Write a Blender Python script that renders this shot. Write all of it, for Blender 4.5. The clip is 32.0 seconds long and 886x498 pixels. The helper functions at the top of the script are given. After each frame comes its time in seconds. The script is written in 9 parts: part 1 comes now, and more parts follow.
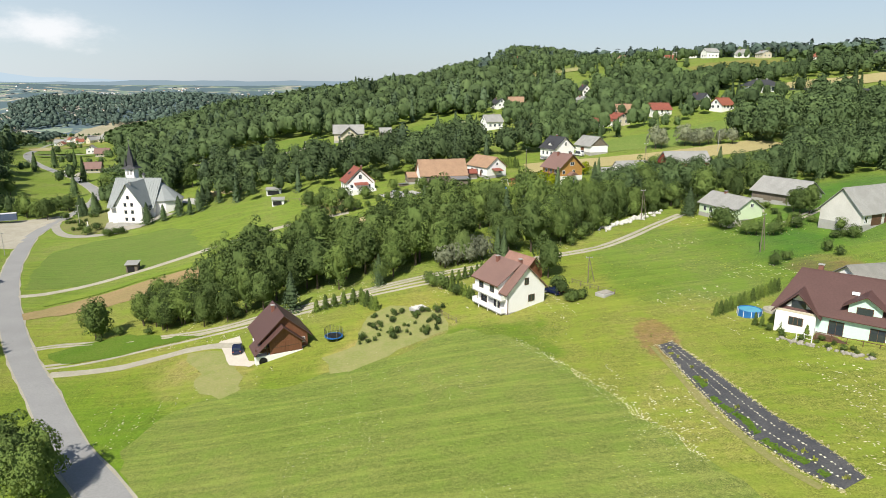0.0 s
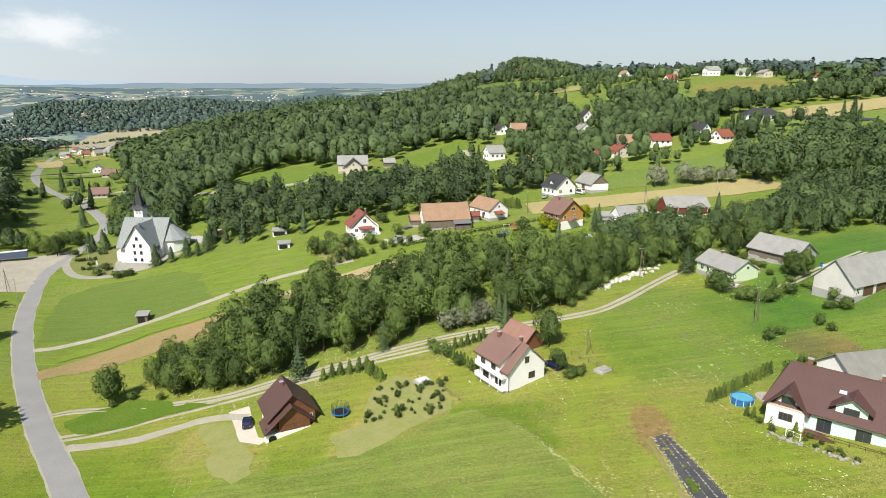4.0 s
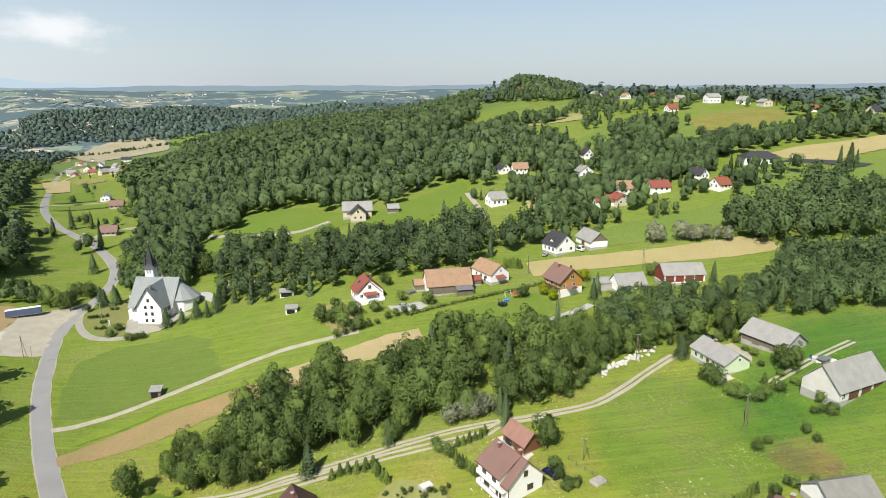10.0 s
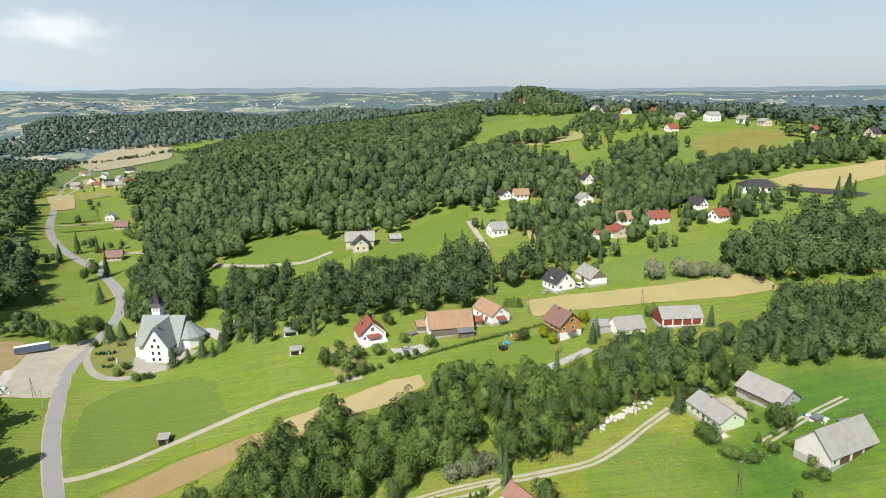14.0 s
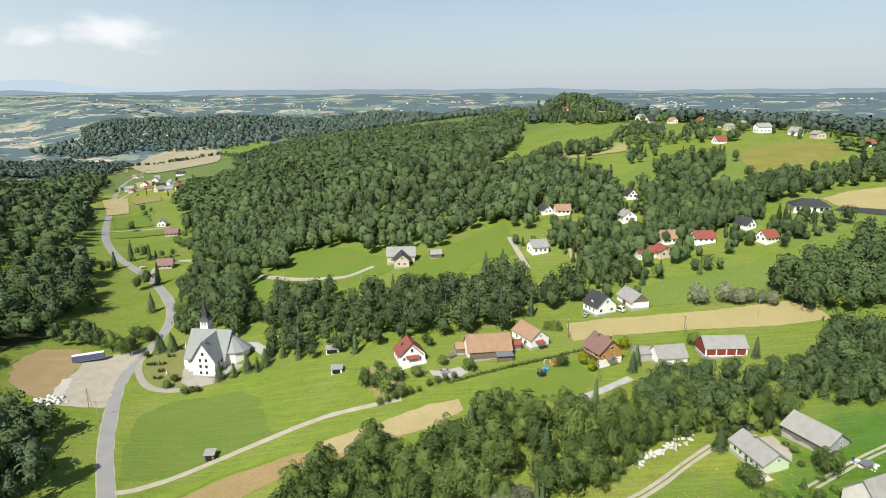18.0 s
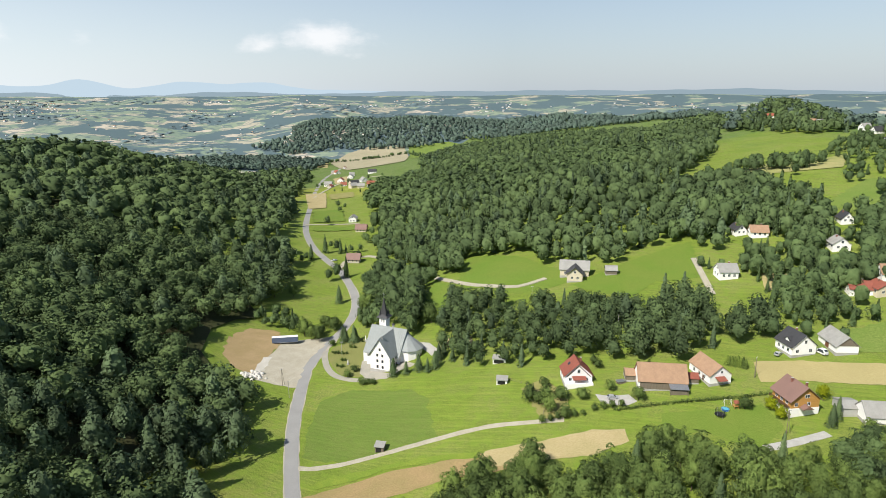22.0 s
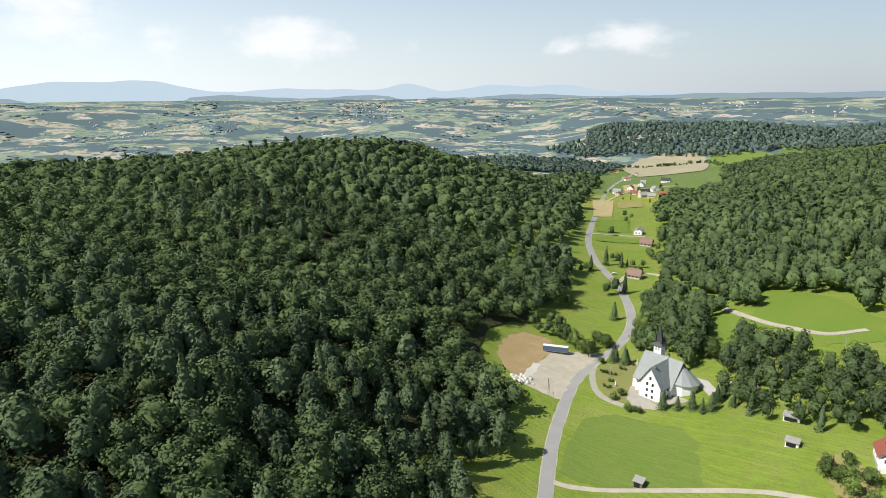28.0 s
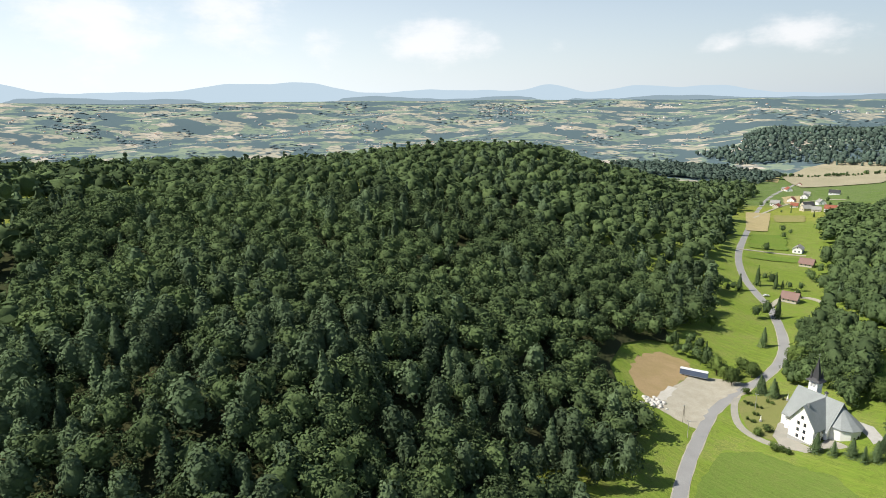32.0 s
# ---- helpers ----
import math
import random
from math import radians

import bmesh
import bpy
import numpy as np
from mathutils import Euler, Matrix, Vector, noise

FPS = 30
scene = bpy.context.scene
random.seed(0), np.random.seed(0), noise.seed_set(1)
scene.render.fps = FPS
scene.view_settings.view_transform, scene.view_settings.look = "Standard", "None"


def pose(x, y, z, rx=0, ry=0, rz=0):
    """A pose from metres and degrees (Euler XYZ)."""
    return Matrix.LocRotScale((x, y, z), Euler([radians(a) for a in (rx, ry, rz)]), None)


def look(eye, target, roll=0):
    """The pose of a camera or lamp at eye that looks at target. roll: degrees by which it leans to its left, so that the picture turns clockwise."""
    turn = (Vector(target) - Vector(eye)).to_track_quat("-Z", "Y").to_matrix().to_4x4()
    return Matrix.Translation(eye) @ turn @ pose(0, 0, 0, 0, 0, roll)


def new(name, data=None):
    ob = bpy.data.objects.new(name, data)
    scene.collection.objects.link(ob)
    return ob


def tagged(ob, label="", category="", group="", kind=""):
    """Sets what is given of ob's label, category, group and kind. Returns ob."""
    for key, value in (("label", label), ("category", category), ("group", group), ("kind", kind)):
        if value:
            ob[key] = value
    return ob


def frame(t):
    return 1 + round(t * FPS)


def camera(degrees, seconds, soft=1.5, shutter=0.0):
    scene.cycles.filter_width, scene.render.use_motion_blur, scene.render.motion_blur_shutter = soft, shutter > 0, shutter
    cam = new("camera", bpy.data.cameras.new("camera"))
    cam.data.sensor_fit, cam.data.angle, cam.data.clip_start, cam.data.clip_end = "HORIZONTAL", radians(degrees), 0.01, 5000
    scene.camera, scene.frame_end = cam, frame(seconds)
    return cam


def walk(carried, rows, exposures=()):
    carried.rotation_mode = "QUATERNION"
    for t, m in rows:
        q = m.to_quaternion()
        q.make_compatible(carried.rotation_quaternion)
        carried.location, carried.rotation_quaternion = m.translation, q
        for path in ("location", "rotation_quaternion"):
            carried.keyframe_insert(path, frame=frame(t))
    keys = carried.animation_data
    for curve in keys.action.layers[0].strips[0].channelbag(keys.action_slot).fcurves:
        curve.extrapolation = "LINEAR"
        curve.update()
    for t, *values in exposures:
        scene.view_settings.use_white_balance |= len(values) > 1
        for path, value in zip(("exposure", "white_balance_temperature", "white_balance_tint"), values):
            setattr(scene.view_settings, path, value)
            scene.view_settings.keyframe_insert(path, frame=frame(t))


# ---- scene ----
cam = camera(71.2, 32.0, soft=0.6)
METRES, EYE = 85.0, 51.0
# seconds, place as a share of the climb, yaw, pitch, roll
ROWS = [
    (0.0, 0.0000, 0.0000, 0.0000, 0.00, -14.10, -0.00),
    (0.5, -0.0002, -0.0001, 0.0236, 0.03, -14.10, 0.02),
    (1.0, -0.0002, -0.0002, 0.0473, 0.07, -14.11, 0.02),
    (1.5, -0.0004, -0.0002, 0.0711, 0.11, -14.10, 0.03),
    (2.0, -0.0004, -0.0003, 0.0947, 0.15, -14.09, 0.03),
    (2.5, -0.0005, -0.0006, 0.1184, 0.18, -14.10, 0.04),
    (3.0, -0.0005, -0.0005, 0.1425, 0.21, -14.12, 0.04),
    (3.5, -0.0006, -0.0005, 0.1666, 0.23, -14.12, 0.06),
    (5.5, -0.0000, -0.0007, 0.2675, 0.32, -14.14, 0.08),
    (6.0, 0.0000, -0.0007, 0.2925, 0.34, -14.16, 0.09),
    (6.5, -0.0001, -0.0006, 0.3177, 0.37, -14.17, 0.11),
    (7.0, 0.0004, -0.0006, 0.3432, 0.40, -14.19, 0.11),
    (7.5, 0.0002, -0.0010, 0.3687, 0.43, -14.21, 0.12),
    (8.0, -0.0000, -0.0003, 0.3936, 0.43, -14.22, 0.13),
    (8.5, 0.0001, -0.0005, 0.4192, 0.44, -14.22, 0.14),
    (9.0, -0.0003, -0.0003, 0.4448, 0.46, -14.23, 0.15),
    (9.5, -0.0003, -0.0006, 0.4707, 0.47, -14.24, 0.15),
    (10.0, -0.0001, 0.0002, 0.4961, 0.50, -14.25, 0.16),
    (10.5, -0.0003, 0.0002, 0.5220, 0.51, -14.25, 0.18),
    (11.0, -0.0002, 0.0002, 0.5476, 0.52, -14.27, 0.20),
    (11.5, -0.0003, 0.0002, 0.5731, 0.54, -14.27, 0.19),
    (12.0, -0.0001, 0.0005, 0.5986, 0.57, -14.27, 0.20),
    (12.5, 0.0003, 0.0012, 0.6240, 0.59, -14.26, 0.21),
    (13.0, 0.0008, 0.0015, 0.6493, 0.61, -14.27, 0.22),
    (13.5, 0.0009, 0.0020, 0.6750, 0.64, -14.27, 0.22),
    (14.0, 0.0010, 0.0025, 0.6963, 0.65, -14.27, 0.22),
    (14.5, 0.0013, 0.0031, 0.7170, 0.68, -14.26, 0.23),
    (16.5, 0.0008, 0.0053, 0.7742, 1.04, -14.24, 0.21),
    (17.0, -0.0004, 0.0050, 0.7849, 1.83, -14.23, 0.21),
    (17.5, -0.0006, 0.0060, 0.7942, 3.11, -14.23, 0.21),
    (18.0, -0.0007, 0.0076, 0.8027, 4.47, -14.22, 0.21),
    (18.5, -0.0008, 0.0077, 0.8118, 6.33, -14.21, 0.22),
    (19.0, -0.0013, 0.0075, 0.8213, 8.48, -14.20, 0.21),
    (19.5, -0.0006, 0.0095, 0.8290, 10.60, -14.18, 0.22),
    (20.0, -0.0026, 0.0081, 0.8389, 12.82, -14.19, 0.22),
    (20.5, -0.0012, 0.0097, 0.8464, 15.06, -14.16, 0.24),
    (21.0, -0.0011, 0.0106, 0.8544, 17.13, -14.15, 0.26),
    (21.5, -0.0014, 0.0115, 0.8620, 19.04, -14.13, 0.26),
    (22.0, -0.0017, 0.0120, 0.8698, 20.93, -14.13, 0.25),
    (22.5, -0.0011, 0.0123, 0.8771, 23.06, -14.12, 0.27),
    (23.0, -0.0036, 0.0117, 0.8845, 25.32, -14.10, 0.28),
    (23.5, -0.0033, 0.0119, 0.8914, 27.88, -14.08, 0.29),
    (24.0, -0.0035, 0.0119, 0.8986, 30.98, -14.07, 0.28),
    (24.5, -0.0031, 0.0125, 0.9053, 33.69, -14.04, 0.29),
    (25.0, -0.0033, 0.0127, 0.9120, 35.76, -14.04, 0.28),
    (25.5, -0.0029, 0.0132, 0.9188, 37.86, -14.02, 0.29),
    (27.5, 0.0022, 0.0167, 0.9420, 45.75, -13.90, 0.37),
    (28.0, 0.0029, 0.0168, 0.9489, 47.30, -13.89, 0.37),
    (28.5, 0.0029, 0.0169, 0.9554, 49.01, -13.88, 0.37),
    (29.0, 0.0030, 0.0172, 0.9617, 50.89, -13.86, 0.37),
    (29.5, 0.0027, 0.0174, 0.9677, 52.76, -13.85, 0.36),
    (30.0, 0.0027, 0.0181, 0.9738, 54.45, -13.83, 0.37),
    (30.5, 0.0030, 0.0184, 0.9796, 55.95, -13.81, 0.36),
    (31.0, 0.0031, 0.0188, 0.9855, 57.36, -13.80, 0.36),
    (31.5, 0.0027, 0.0189, 0.9913, 58.66, -13.80, 0.35),
    (32.0, 0.0024, 0.0192, 0.9972, 59.99, -13.79, 0.36),
]
EXPO = 0.37
EXPOSURES = ((0.0, EXPO), (32.0, EXPO))
walk(cam, [(t, pose(METRES * x, METRES * y, EYE + METRES * z, 90 + pitch, roll, yaw)) for t, x, y, z, yaw, pitch, roll in ROWS], EXPOSURES)

# ---- light ----
SUN_AZ, SUN_EL = 205.0, 48.0      # the sun stands behind and to the west of the first view
sun_from = Vector((math.sin(radians(SUN_AZ)) * math.cos(radians(SUN_EL)), math.cos(radians(SUN_AZ)) * math.cos(radians(SUN_EL)), math.sin(radians(SUN_EL))))
sun = new("sun", bpy.data.lights.new("sun", "SUN"))
sun.data.energy, sun.data.angle, sun.data.color = 4.9, radians(0.6), (1.0, 0.95, 0.86)
sun.matrix_world = look(sun_from * 1000, (0, 0, 0))

world = bpy.data.worlds.new("summer_sky")
scene.world = world
world.use_nodes = True
wn, wl = world.node_tree.nodes, world.node_tree.links
wn.clear()
w_out, w_bg = wn.new("ShaderNodeOutputWorld"), wn.new("ShaderNodeBackground")
w_sky = wn.new("ShaderNodeTexSky")
w_sky.sky_type, w_sky.sun_disc = "NISHITA", False
w_sky.sun_elevation, w_sky.sun_rotation = radians(SUN_EL), radians(SUN_AZ)
w_sky.altitude, w_sky.air_density, w_sky.dust_density, w_sky.ozone_density = 300, 1.0, 0.7, 1.0
w_bg.inputs["Strength"].default_value = 0.095
w_co = wn.new("ShaderNodeTexCoord")


def w_math(op, a, b=None, c=None):
    n = wn.new("ShaderNodeMath")
    n.operation = op
    for k, v in enumerate((a, b, c)):
        if v is None:
            continue
        if isinstance(v, (int, float)):
            n.inputs[k].default_value = v
        else:
            wl.new(v, n.inputs[k])
    return n.outputs[0]


# fair-weather clouds: soft heaps low over the western horizon, broken up by noise
w_noise = wn.new("ShaderNodeTexNoise")
w_noise.inputs["Scale"].default_value, w_noise.inputs["Detail"].default_value, w_noise.inputs["Roughness"].default_value = 9.0, 7.0, 0.62
w_map = wn.new("ShaderNodeMapping")
w_map.inputs["Scale"].default_value = (1, 1, 2.2)
wl.new(w_co.outputs["Generated"], w_map.inputs["Vector"])
wl.new(w_map.outputs[0], w_noise.inputs["Vector"])
w_sep = wn.new("ShaderNodeSeparateXYZ")
wl.new(w_co.outputs["Generated"], w_sep.inputs[0])
w_az = w_math("MULTIPLY", w_math("ARCTAN2", w_math("MULTIPLY", w_sep.outputs[0], -1.0), w_sep.outputs[1]), 57.3)
w_el = w_math("MULTIPLY", w_math("ARCSINE", w_sep.outputs[2]), 57.3)
w_sum = None
for az, el, raz, rel, dense in ((31.5, 4.6, 5.4, 1.5, 1.0), (36.5, 4.4, 2.6, 1.3, 0.95), (50.0, 4.5, 2.0, 1.9, 0.85), (61.5, 4.9, 5.2, 2.6, 1.0), (57.0, 4.2, 3.0, 1.6, 0.9), (77.0, 6.8, 6.0, 3.6, 1.0), (70.5, 4.4, 3.0, 2.4, 0.8), (88.0, 6.0, 7.0, 4.4, 1.0), (103.0, 5.0, 8.0, 3.0, 0.9), (-95.0, 9.0, 16.0, 4.0, 0.9), (170.0, 10.0, 22.0, 5.0, 0.9)):
    da = w_math("DIVIDE", w_math("SUBTRACT", w_az, az), raz)
    de = w_math("DIVIDE", w_math("SUBTRACT", w_el, el), rel)
    blob = w_math("MULTIPLY", w_math("EXPONENT", w_math("MULTIPLY", w_math("ADD", w_math("MULTIPLY", da, da), w_math("MULTIPLY", de, de)), -0.9)), dense)
    w_sum = blob if w_sum is None else w_math("MAXIMUM", w_sum, blob)
w_mask = wn.new("ShaderNodeMapRange")
w_mask.interpolation_type = "SMOOTHSTEP"
w_mask.inputs["From Min"].default_value, w_mask.inputs["From Max"].default_value = 0.34, 0.86
w_mask.inputs["To Max"].default_value = 0.66
wl.new(w_math("ADD", w_math("MULTIPLY", w_sum, 0.75), w_math("MULTIPLY", w_math("SUBTRACT", w_noise.outputs["Fac"], 0.5), 1.4)), w_mask.inputs["Value"])
# summer haze whitens the sky towards the horizon
w_haze = wn.new("ShaderNodeMix")
w_haze.data_type = "RGBA"
w_west = wn.new("ShaderNodeMix")      # the haze is whiter towards the west
w_west.data_type = "RGBA"
w_west.inputs[6].default_value, w_west.inputs[7].default_value = (4.2, 4.8, 5.4, 1), (8.2, 8.95, 9.5, 1)
w_turn = wn.new("ShaderNodeMapRange")
w_turn.inputs["From Min"].default_value, w_turn.inputs["From Max"].default_value = 15.0, 75.0
wl.new(w_az, w_turn.inputs["Value"])
wl.new(w_turn.outputs[0], w_west.inputs[0])
wl.new(w_west.outputs[2], w_haze.inputs[7])
wl.new(w_math("MULTIPLY", w_math("EXPONENT", w_math("MULTIPLY", w_math("MAXIMUM", w_el, 0.0), -0.075)), 0.9), w_haze.inputs[0])
wl.new(w_sky.outputs[0], w_haze.inputs[6])
w_mix = wn.new("ShaderNodeMix")
w_mix.data_type = "RGBA"
w_mix.inputs[7].default_value = (9.0, 8.85, 8.9, 1)
wl.new(w_mask.outputs[0], w_mix.inputs[0])
wl.new(w_haze.outputs[2], w_mix.inputs[6])
wl.new(w_mix.outputs[2], w_bg.inputs["Color"])
wl.new(w_bg.outputs[0], w_out.inputs["Surface"])

# ---- materials ----
MATS = {}


def mat(name, a, b=None, scale=1.0, rough=0.8, metal=0.0, bump=0.0, fine=8.0, c=None, leafy=0.0, tint="", spec=0.3, stretch=None, contrast=1.0, grain=0.0, streak=0.0, patch=0.0):
    """A procedural surface: colours a and b in large blotches, c (or a shade of a) in fine grain; tint varies it thing by thing or tree by tree."""
    if name in MATS:
        return MATS[name]
    m = MATS[name] = bpy.data.materials.new(name)
    m.use_nodes = True
    n, l = m.node_tree.nodes, m.node_tree.links
    p, out = n["Principled BSDF"], n["Material Output"]
    b = b or tuple(v * 0.8 for v in a)
    c = c or tuple(v * 0.72 for v in a)
    co = n.new("ShaderNodeTexCoord")
    vec = co.outputs["Object"]
    if stretch:
        mp = n.new("ShaderNodeMapping")
        mp.inputs["Scale"].default_value = stretch
        l.new(vec, mp.inputs["Vector"])
        vec = mp.outputs[0]

    def noise_tex(s, detail):
        t = n.new("ShaderNodeTexNoise")
        t.inputs["Scale"].default_value, t.inputs["Detail"].default_value = s, detail
        l.new(vec, t.inputs["Vector"])
        return t.outputs["Fac"]

    def ramp(fac, lo, hi):
        r = n.new("ShaderNodeMapRange")
        r.inputs["From Min"].default_value, r.inputs["From Max"].default_value = lo, hi
        l.new(fac, r.inputs["Value"])
        return r.outputs[0]

    def mix(fac, x, y):
        k = n.new("ShaderNodeMix")
        k.data_type = "RGBA"
        for s, v in ((0, fac), (6, x), (7, y)):
            if isinstance(v, (int, float)):
                k.inputs[s].default_value = v
            elif isinstance(v, tuple):
                k.inputs[s].default_value = (*v, 1)
            else:
                l.new(v, k.inputs[s])
        return k.outputs[2]

    big, small = noise_tex(scale, 4.0), noise_tex(scale * fine, 5.0)
    w = 0.16 / contrast
    col = mix(ramp(big, 0.5 - w, 0.5 + w), a, b)
    gr = n.new("ShaderNodeMath")
    gr.operation, gr.inputs[1].default_value = "MULTIPLY", 0.55
    l.new(ramp(small, 0.40, 0.66), gr.inputs[0])
    col = mix(gr.outputs[0], col, c)
    if grain:
        g3 = n.new("ShaderNodeMath")
        g3.operation, g3.inputs[1].default_value = "MULTIPLY", grain
        l.new(ramp(noise_tex(scale * fine * 4.3, 6.0), 0.38, 0.66), g3.inputs[0])
        col = mix(g3.outputs[0], col, tuple(v * 0.45 for v in c))
    if patch:
        g5 = n.new("ShaderNodeMath")
        g5.operation, g5.inputs[1].default_value = "MULTIPLY", patch
        l.new(ramp(noise_tex(scale * 6.5, 6.0), 0.44, 0.62), g5.inputs[0])
        col = mix(g5.outputs[0], col, tuple(v * k for v, k in zip(a, (0.78, 0.86, 0.7))))
    if streak:
        mp2, t2, g4 = n.new("ShaderNodeMapping"), n.new("ShaderNodeTexNoise"), n.new("ShaderNodeMath")
        mp2.inputs["Rotation"].default_value, mp2.inputs["Scale"].default_value = (0, 0, radians(-28)), (0.05, 0.8, 0.05)
        l.new(co.outputs["Object"], mp2.inputs["Vector"])
        l.new(mp2.outputs[0], t2.inputs["Vector"])
        t2.inputs["Scale"].default_value, t2.inputs["Detail"].default_value = 1.0, 3.0
        g4.operation, g4.inputs[1].default_value = "MULTIPLY", streak
        l.new(ramp(t2.outputs["Fac"], 0.45, 0.65), g4.inputs[0])
        col = mix(g4.outputs[0], col, tuple(min(1.0, v * k) for v, k in zip(a, (1.5, 1.28, 1.5))))
    if tint:
        if tint == "object":
            src = n.new("ShaderNodeObjectInfo").outputs["Random"]
        elif tint == "island":
            src = n.new("ShaderNodeNewGeometry").outputs["Random Per Island"]
        else:
            at = n.new("ShaderNodeAttribute")
            at.attribute_name = tint
            src = at.outputs["Fac"]
        hs = n.new("ShaderNodeHueSaturation")
        for key, lo, hi in (("Hue", 0.494, 0.478), ("Saturation", 0.95, 1.06), ("Value", 0.62, 1.45)):
            r = n.new("ShaderNodeMapRange")
            r.inputs["To Min"].default_value, r.inputs["To Max"].default_value = lo, hi
            l.new(src, r.inputs["Value"])
            l.new(r.outputs[0], hs.inputs[key])
        l.new(col, hs.inputs["Color"])
        col = hs.outputs[0]
    l.new(col, p.inputs["Base Color"])
    p.inputs["Roughness"].default_value, p.inputs["Metallic"].default_value = rough, metal
    p.inputs["Specular IOR Level"].default_value = spec
    if bump:
        bp = n.new("ShaderNodeBump")
        bp.inputs["Strength"].default_value, bp.inputs["Distance"].default_value = 1.0, bump
        l.new(small, bp.inputs["Height"])
        l.new(bp.outputs[0], p.inputs["Normal"])
    if leafy:
        tr, mx = n.new("ShaderNodeBsdfTranslucent"), n.new("ShaderNodeMixShader")
        l.new(col, tr.inputs["Color"])
        mx.inputs[0].default_value = leafy
        l.new(p.outputs[0], mx.inputs[1])
        l.new(tr.outputs[0], mx.inputs[2])
        l.new(mx.outputs[0], out.inputs["Surface"])
    return m


GRASS = mat("meadow_grass", (0.244, 0.287, 0.044), (0.334, 0.321, 0.087), 0.045, 0.9, bump=0.2, fine=30, c=(0.142, 0.177, 0.027), spec=0.1, grain=0.8, streak=0.22, contrast=1.35, patch=0.7)
GRASS_MOWN = mat("mown_grass", (0.150, 0.219, 0.044), (0.190, 0.239, 0.058), 0.06, 0.9, bump=0.12, fine=30, c=(0.085, 0.133, 0.023), spec=0.1, grain=0.7, streak=0.16, patch=0.5)
GRASS_LAWN = mat("lawn_grass", (0.158, 0.244, 0.038), (0.191, 0.250, 0.048), 0.06, 0.9, bump=0.03, fine=40, c=(0.082, 0.135, 0.014), spec=0.1, grain=0.45)
GRASS_DRY = mat("dry_grass", (0.26, 0.24, 0.085), (0.20, 0.22, 0.06), 0.14, 0.95, bump=0.04, fine=18, c=(0.33, 0.28, 0.13), spec=0.1, grain=0.45)
GRASS_TALL = mat("tall_grass", (0.114, 0.198, 0.021), (0.158, 0.216, 0.035), 0.12, 0.9, bump=0.15, fine=16, c=(0.075, 0.136, 0.016), spec=0.1, grain=0.5, patch=0.4)
LAWN_OLIVE = mat("olive_lawn", (0.195, 0.215, 0.066), (0.235, 0.225, 0.085), 0.12, 0.9, bump=0.03, fine=30, c=(0.15, 0.17, 0.05), spec=0.1, grain=0.4)
LIMESTONE_DUST = mat("chalky_gravel", (0.60, 0.57, 0.50), (0.50, 0.47, 0.39), 0.25, 0.95, bump=0.03, fine=12, spec=0.1, grain=0.4)
GRASS_NEAR = mat("near_meadow_grass", (0.205, 0.269, 0.052), (0.265, 0.295, 0.078), 0.055, 0.9, bump=0.2, fine=34, c=(0.100, 0.136, 0.025), spec=0.1, grain=0.8, streak=0.30, patch=0.55, contrast=1.25)
ORCHARD_DRY = mat("dry_orchard_grass", (0.275, 0.282, 0.095), (0.222, 0.262, 0.066), 0.30, 0.95, bump=0.06, fine=9, c=(0.36, 0.315, 0.16), spec=0.1, grain=0.4, contrast=1.8, patch=0.4)
SOIL = mat("ploughed_soil", (0.38, 0.27, 0.135), (0.31, 0.25, 0.11), 0.10, 0.95, bump=0.08, fine=16, c=(0.25, 0.18, 0.085), spec=0.1, grain=0.45)
STUBBLE_M = mat("stubble", (0.48, 0.39, 0.215), (0.40, 0.345, 0.17), 0.10, 0.95, bump=0.05, fine=20, c=(0.297, 0.242, 0.110), spec=0.1, grain=0.45)
STUBBLE_FAR = mat("pale_harvested_field", (0.328, 0.303, 0.197), (0.279, 0.267, 0.164), 0.02, 0.95, fine=20, c=(0.246, 0.221, 0.139), spec=0.1, streak=0.4)
WHEAT = mat("ripe_wheat", (0.450, 0.384, 0.182), (0.387, 0.336, 0.155), 0.05, 0.95, bump=0.08, fine=30, c=(0.342, 0.279, 0.124), spec=0.1, grain=0.45)
MAIZE_M = mat("yellow_green_crop", (0.232, 0.288, 0.044), (0.176, 0.256, 0.036), 0.2, 0.9, bump=0.12, fine=12, c=(0.128, 0.200, 0.028), spec=0.1, grain=0.45)
FRESH_ASPHALT = mat("fresh_asphalt", (0.055, 0.055, 0.057), (0.065, 0.064, 0.063), 0.2, 0.9, fine=20, spec=0.2)
ASPHALT = mat("worn_asphalt", (0.30, 0.295, 0.28), (0.26, 0.255, 0.245), 0.12, 0.9, bump=0.01, fine=30, c=(0.22, 0.22, 0.21), spec=0.2)
GRAVEL = mat("pale_gravel", (0.49, 0.45, 0.355), (0.41, 0.375, 0.285), 0.3, 0.95, bump=0.03, fine=14, c=(0.32, 0.30, 0.24), spec=0.1, grain=0.45)
WORN_PAVING = mat("worn_grey_paving", (0.37, 0.345, 0.29), (0.31, 0.30, 0.25), 0.3, 0.9, bump=0.01, fine=12, spec=0.2, grain=0.2)
PAVING = mat("pale_paving", (0.60, 0.54, 0.45), (0.54, 0.49, 0.41), 0.5, 0.85, bump=0.01, fine=10, spec=0.2)
WHITE = mat("white_render", (0.86, 0.84, 0.82), (0.82, 0.80, 0.77), 0.25, 0.8, fine=14, c=(0.78, 0.76, 0.73), spec=0.2)
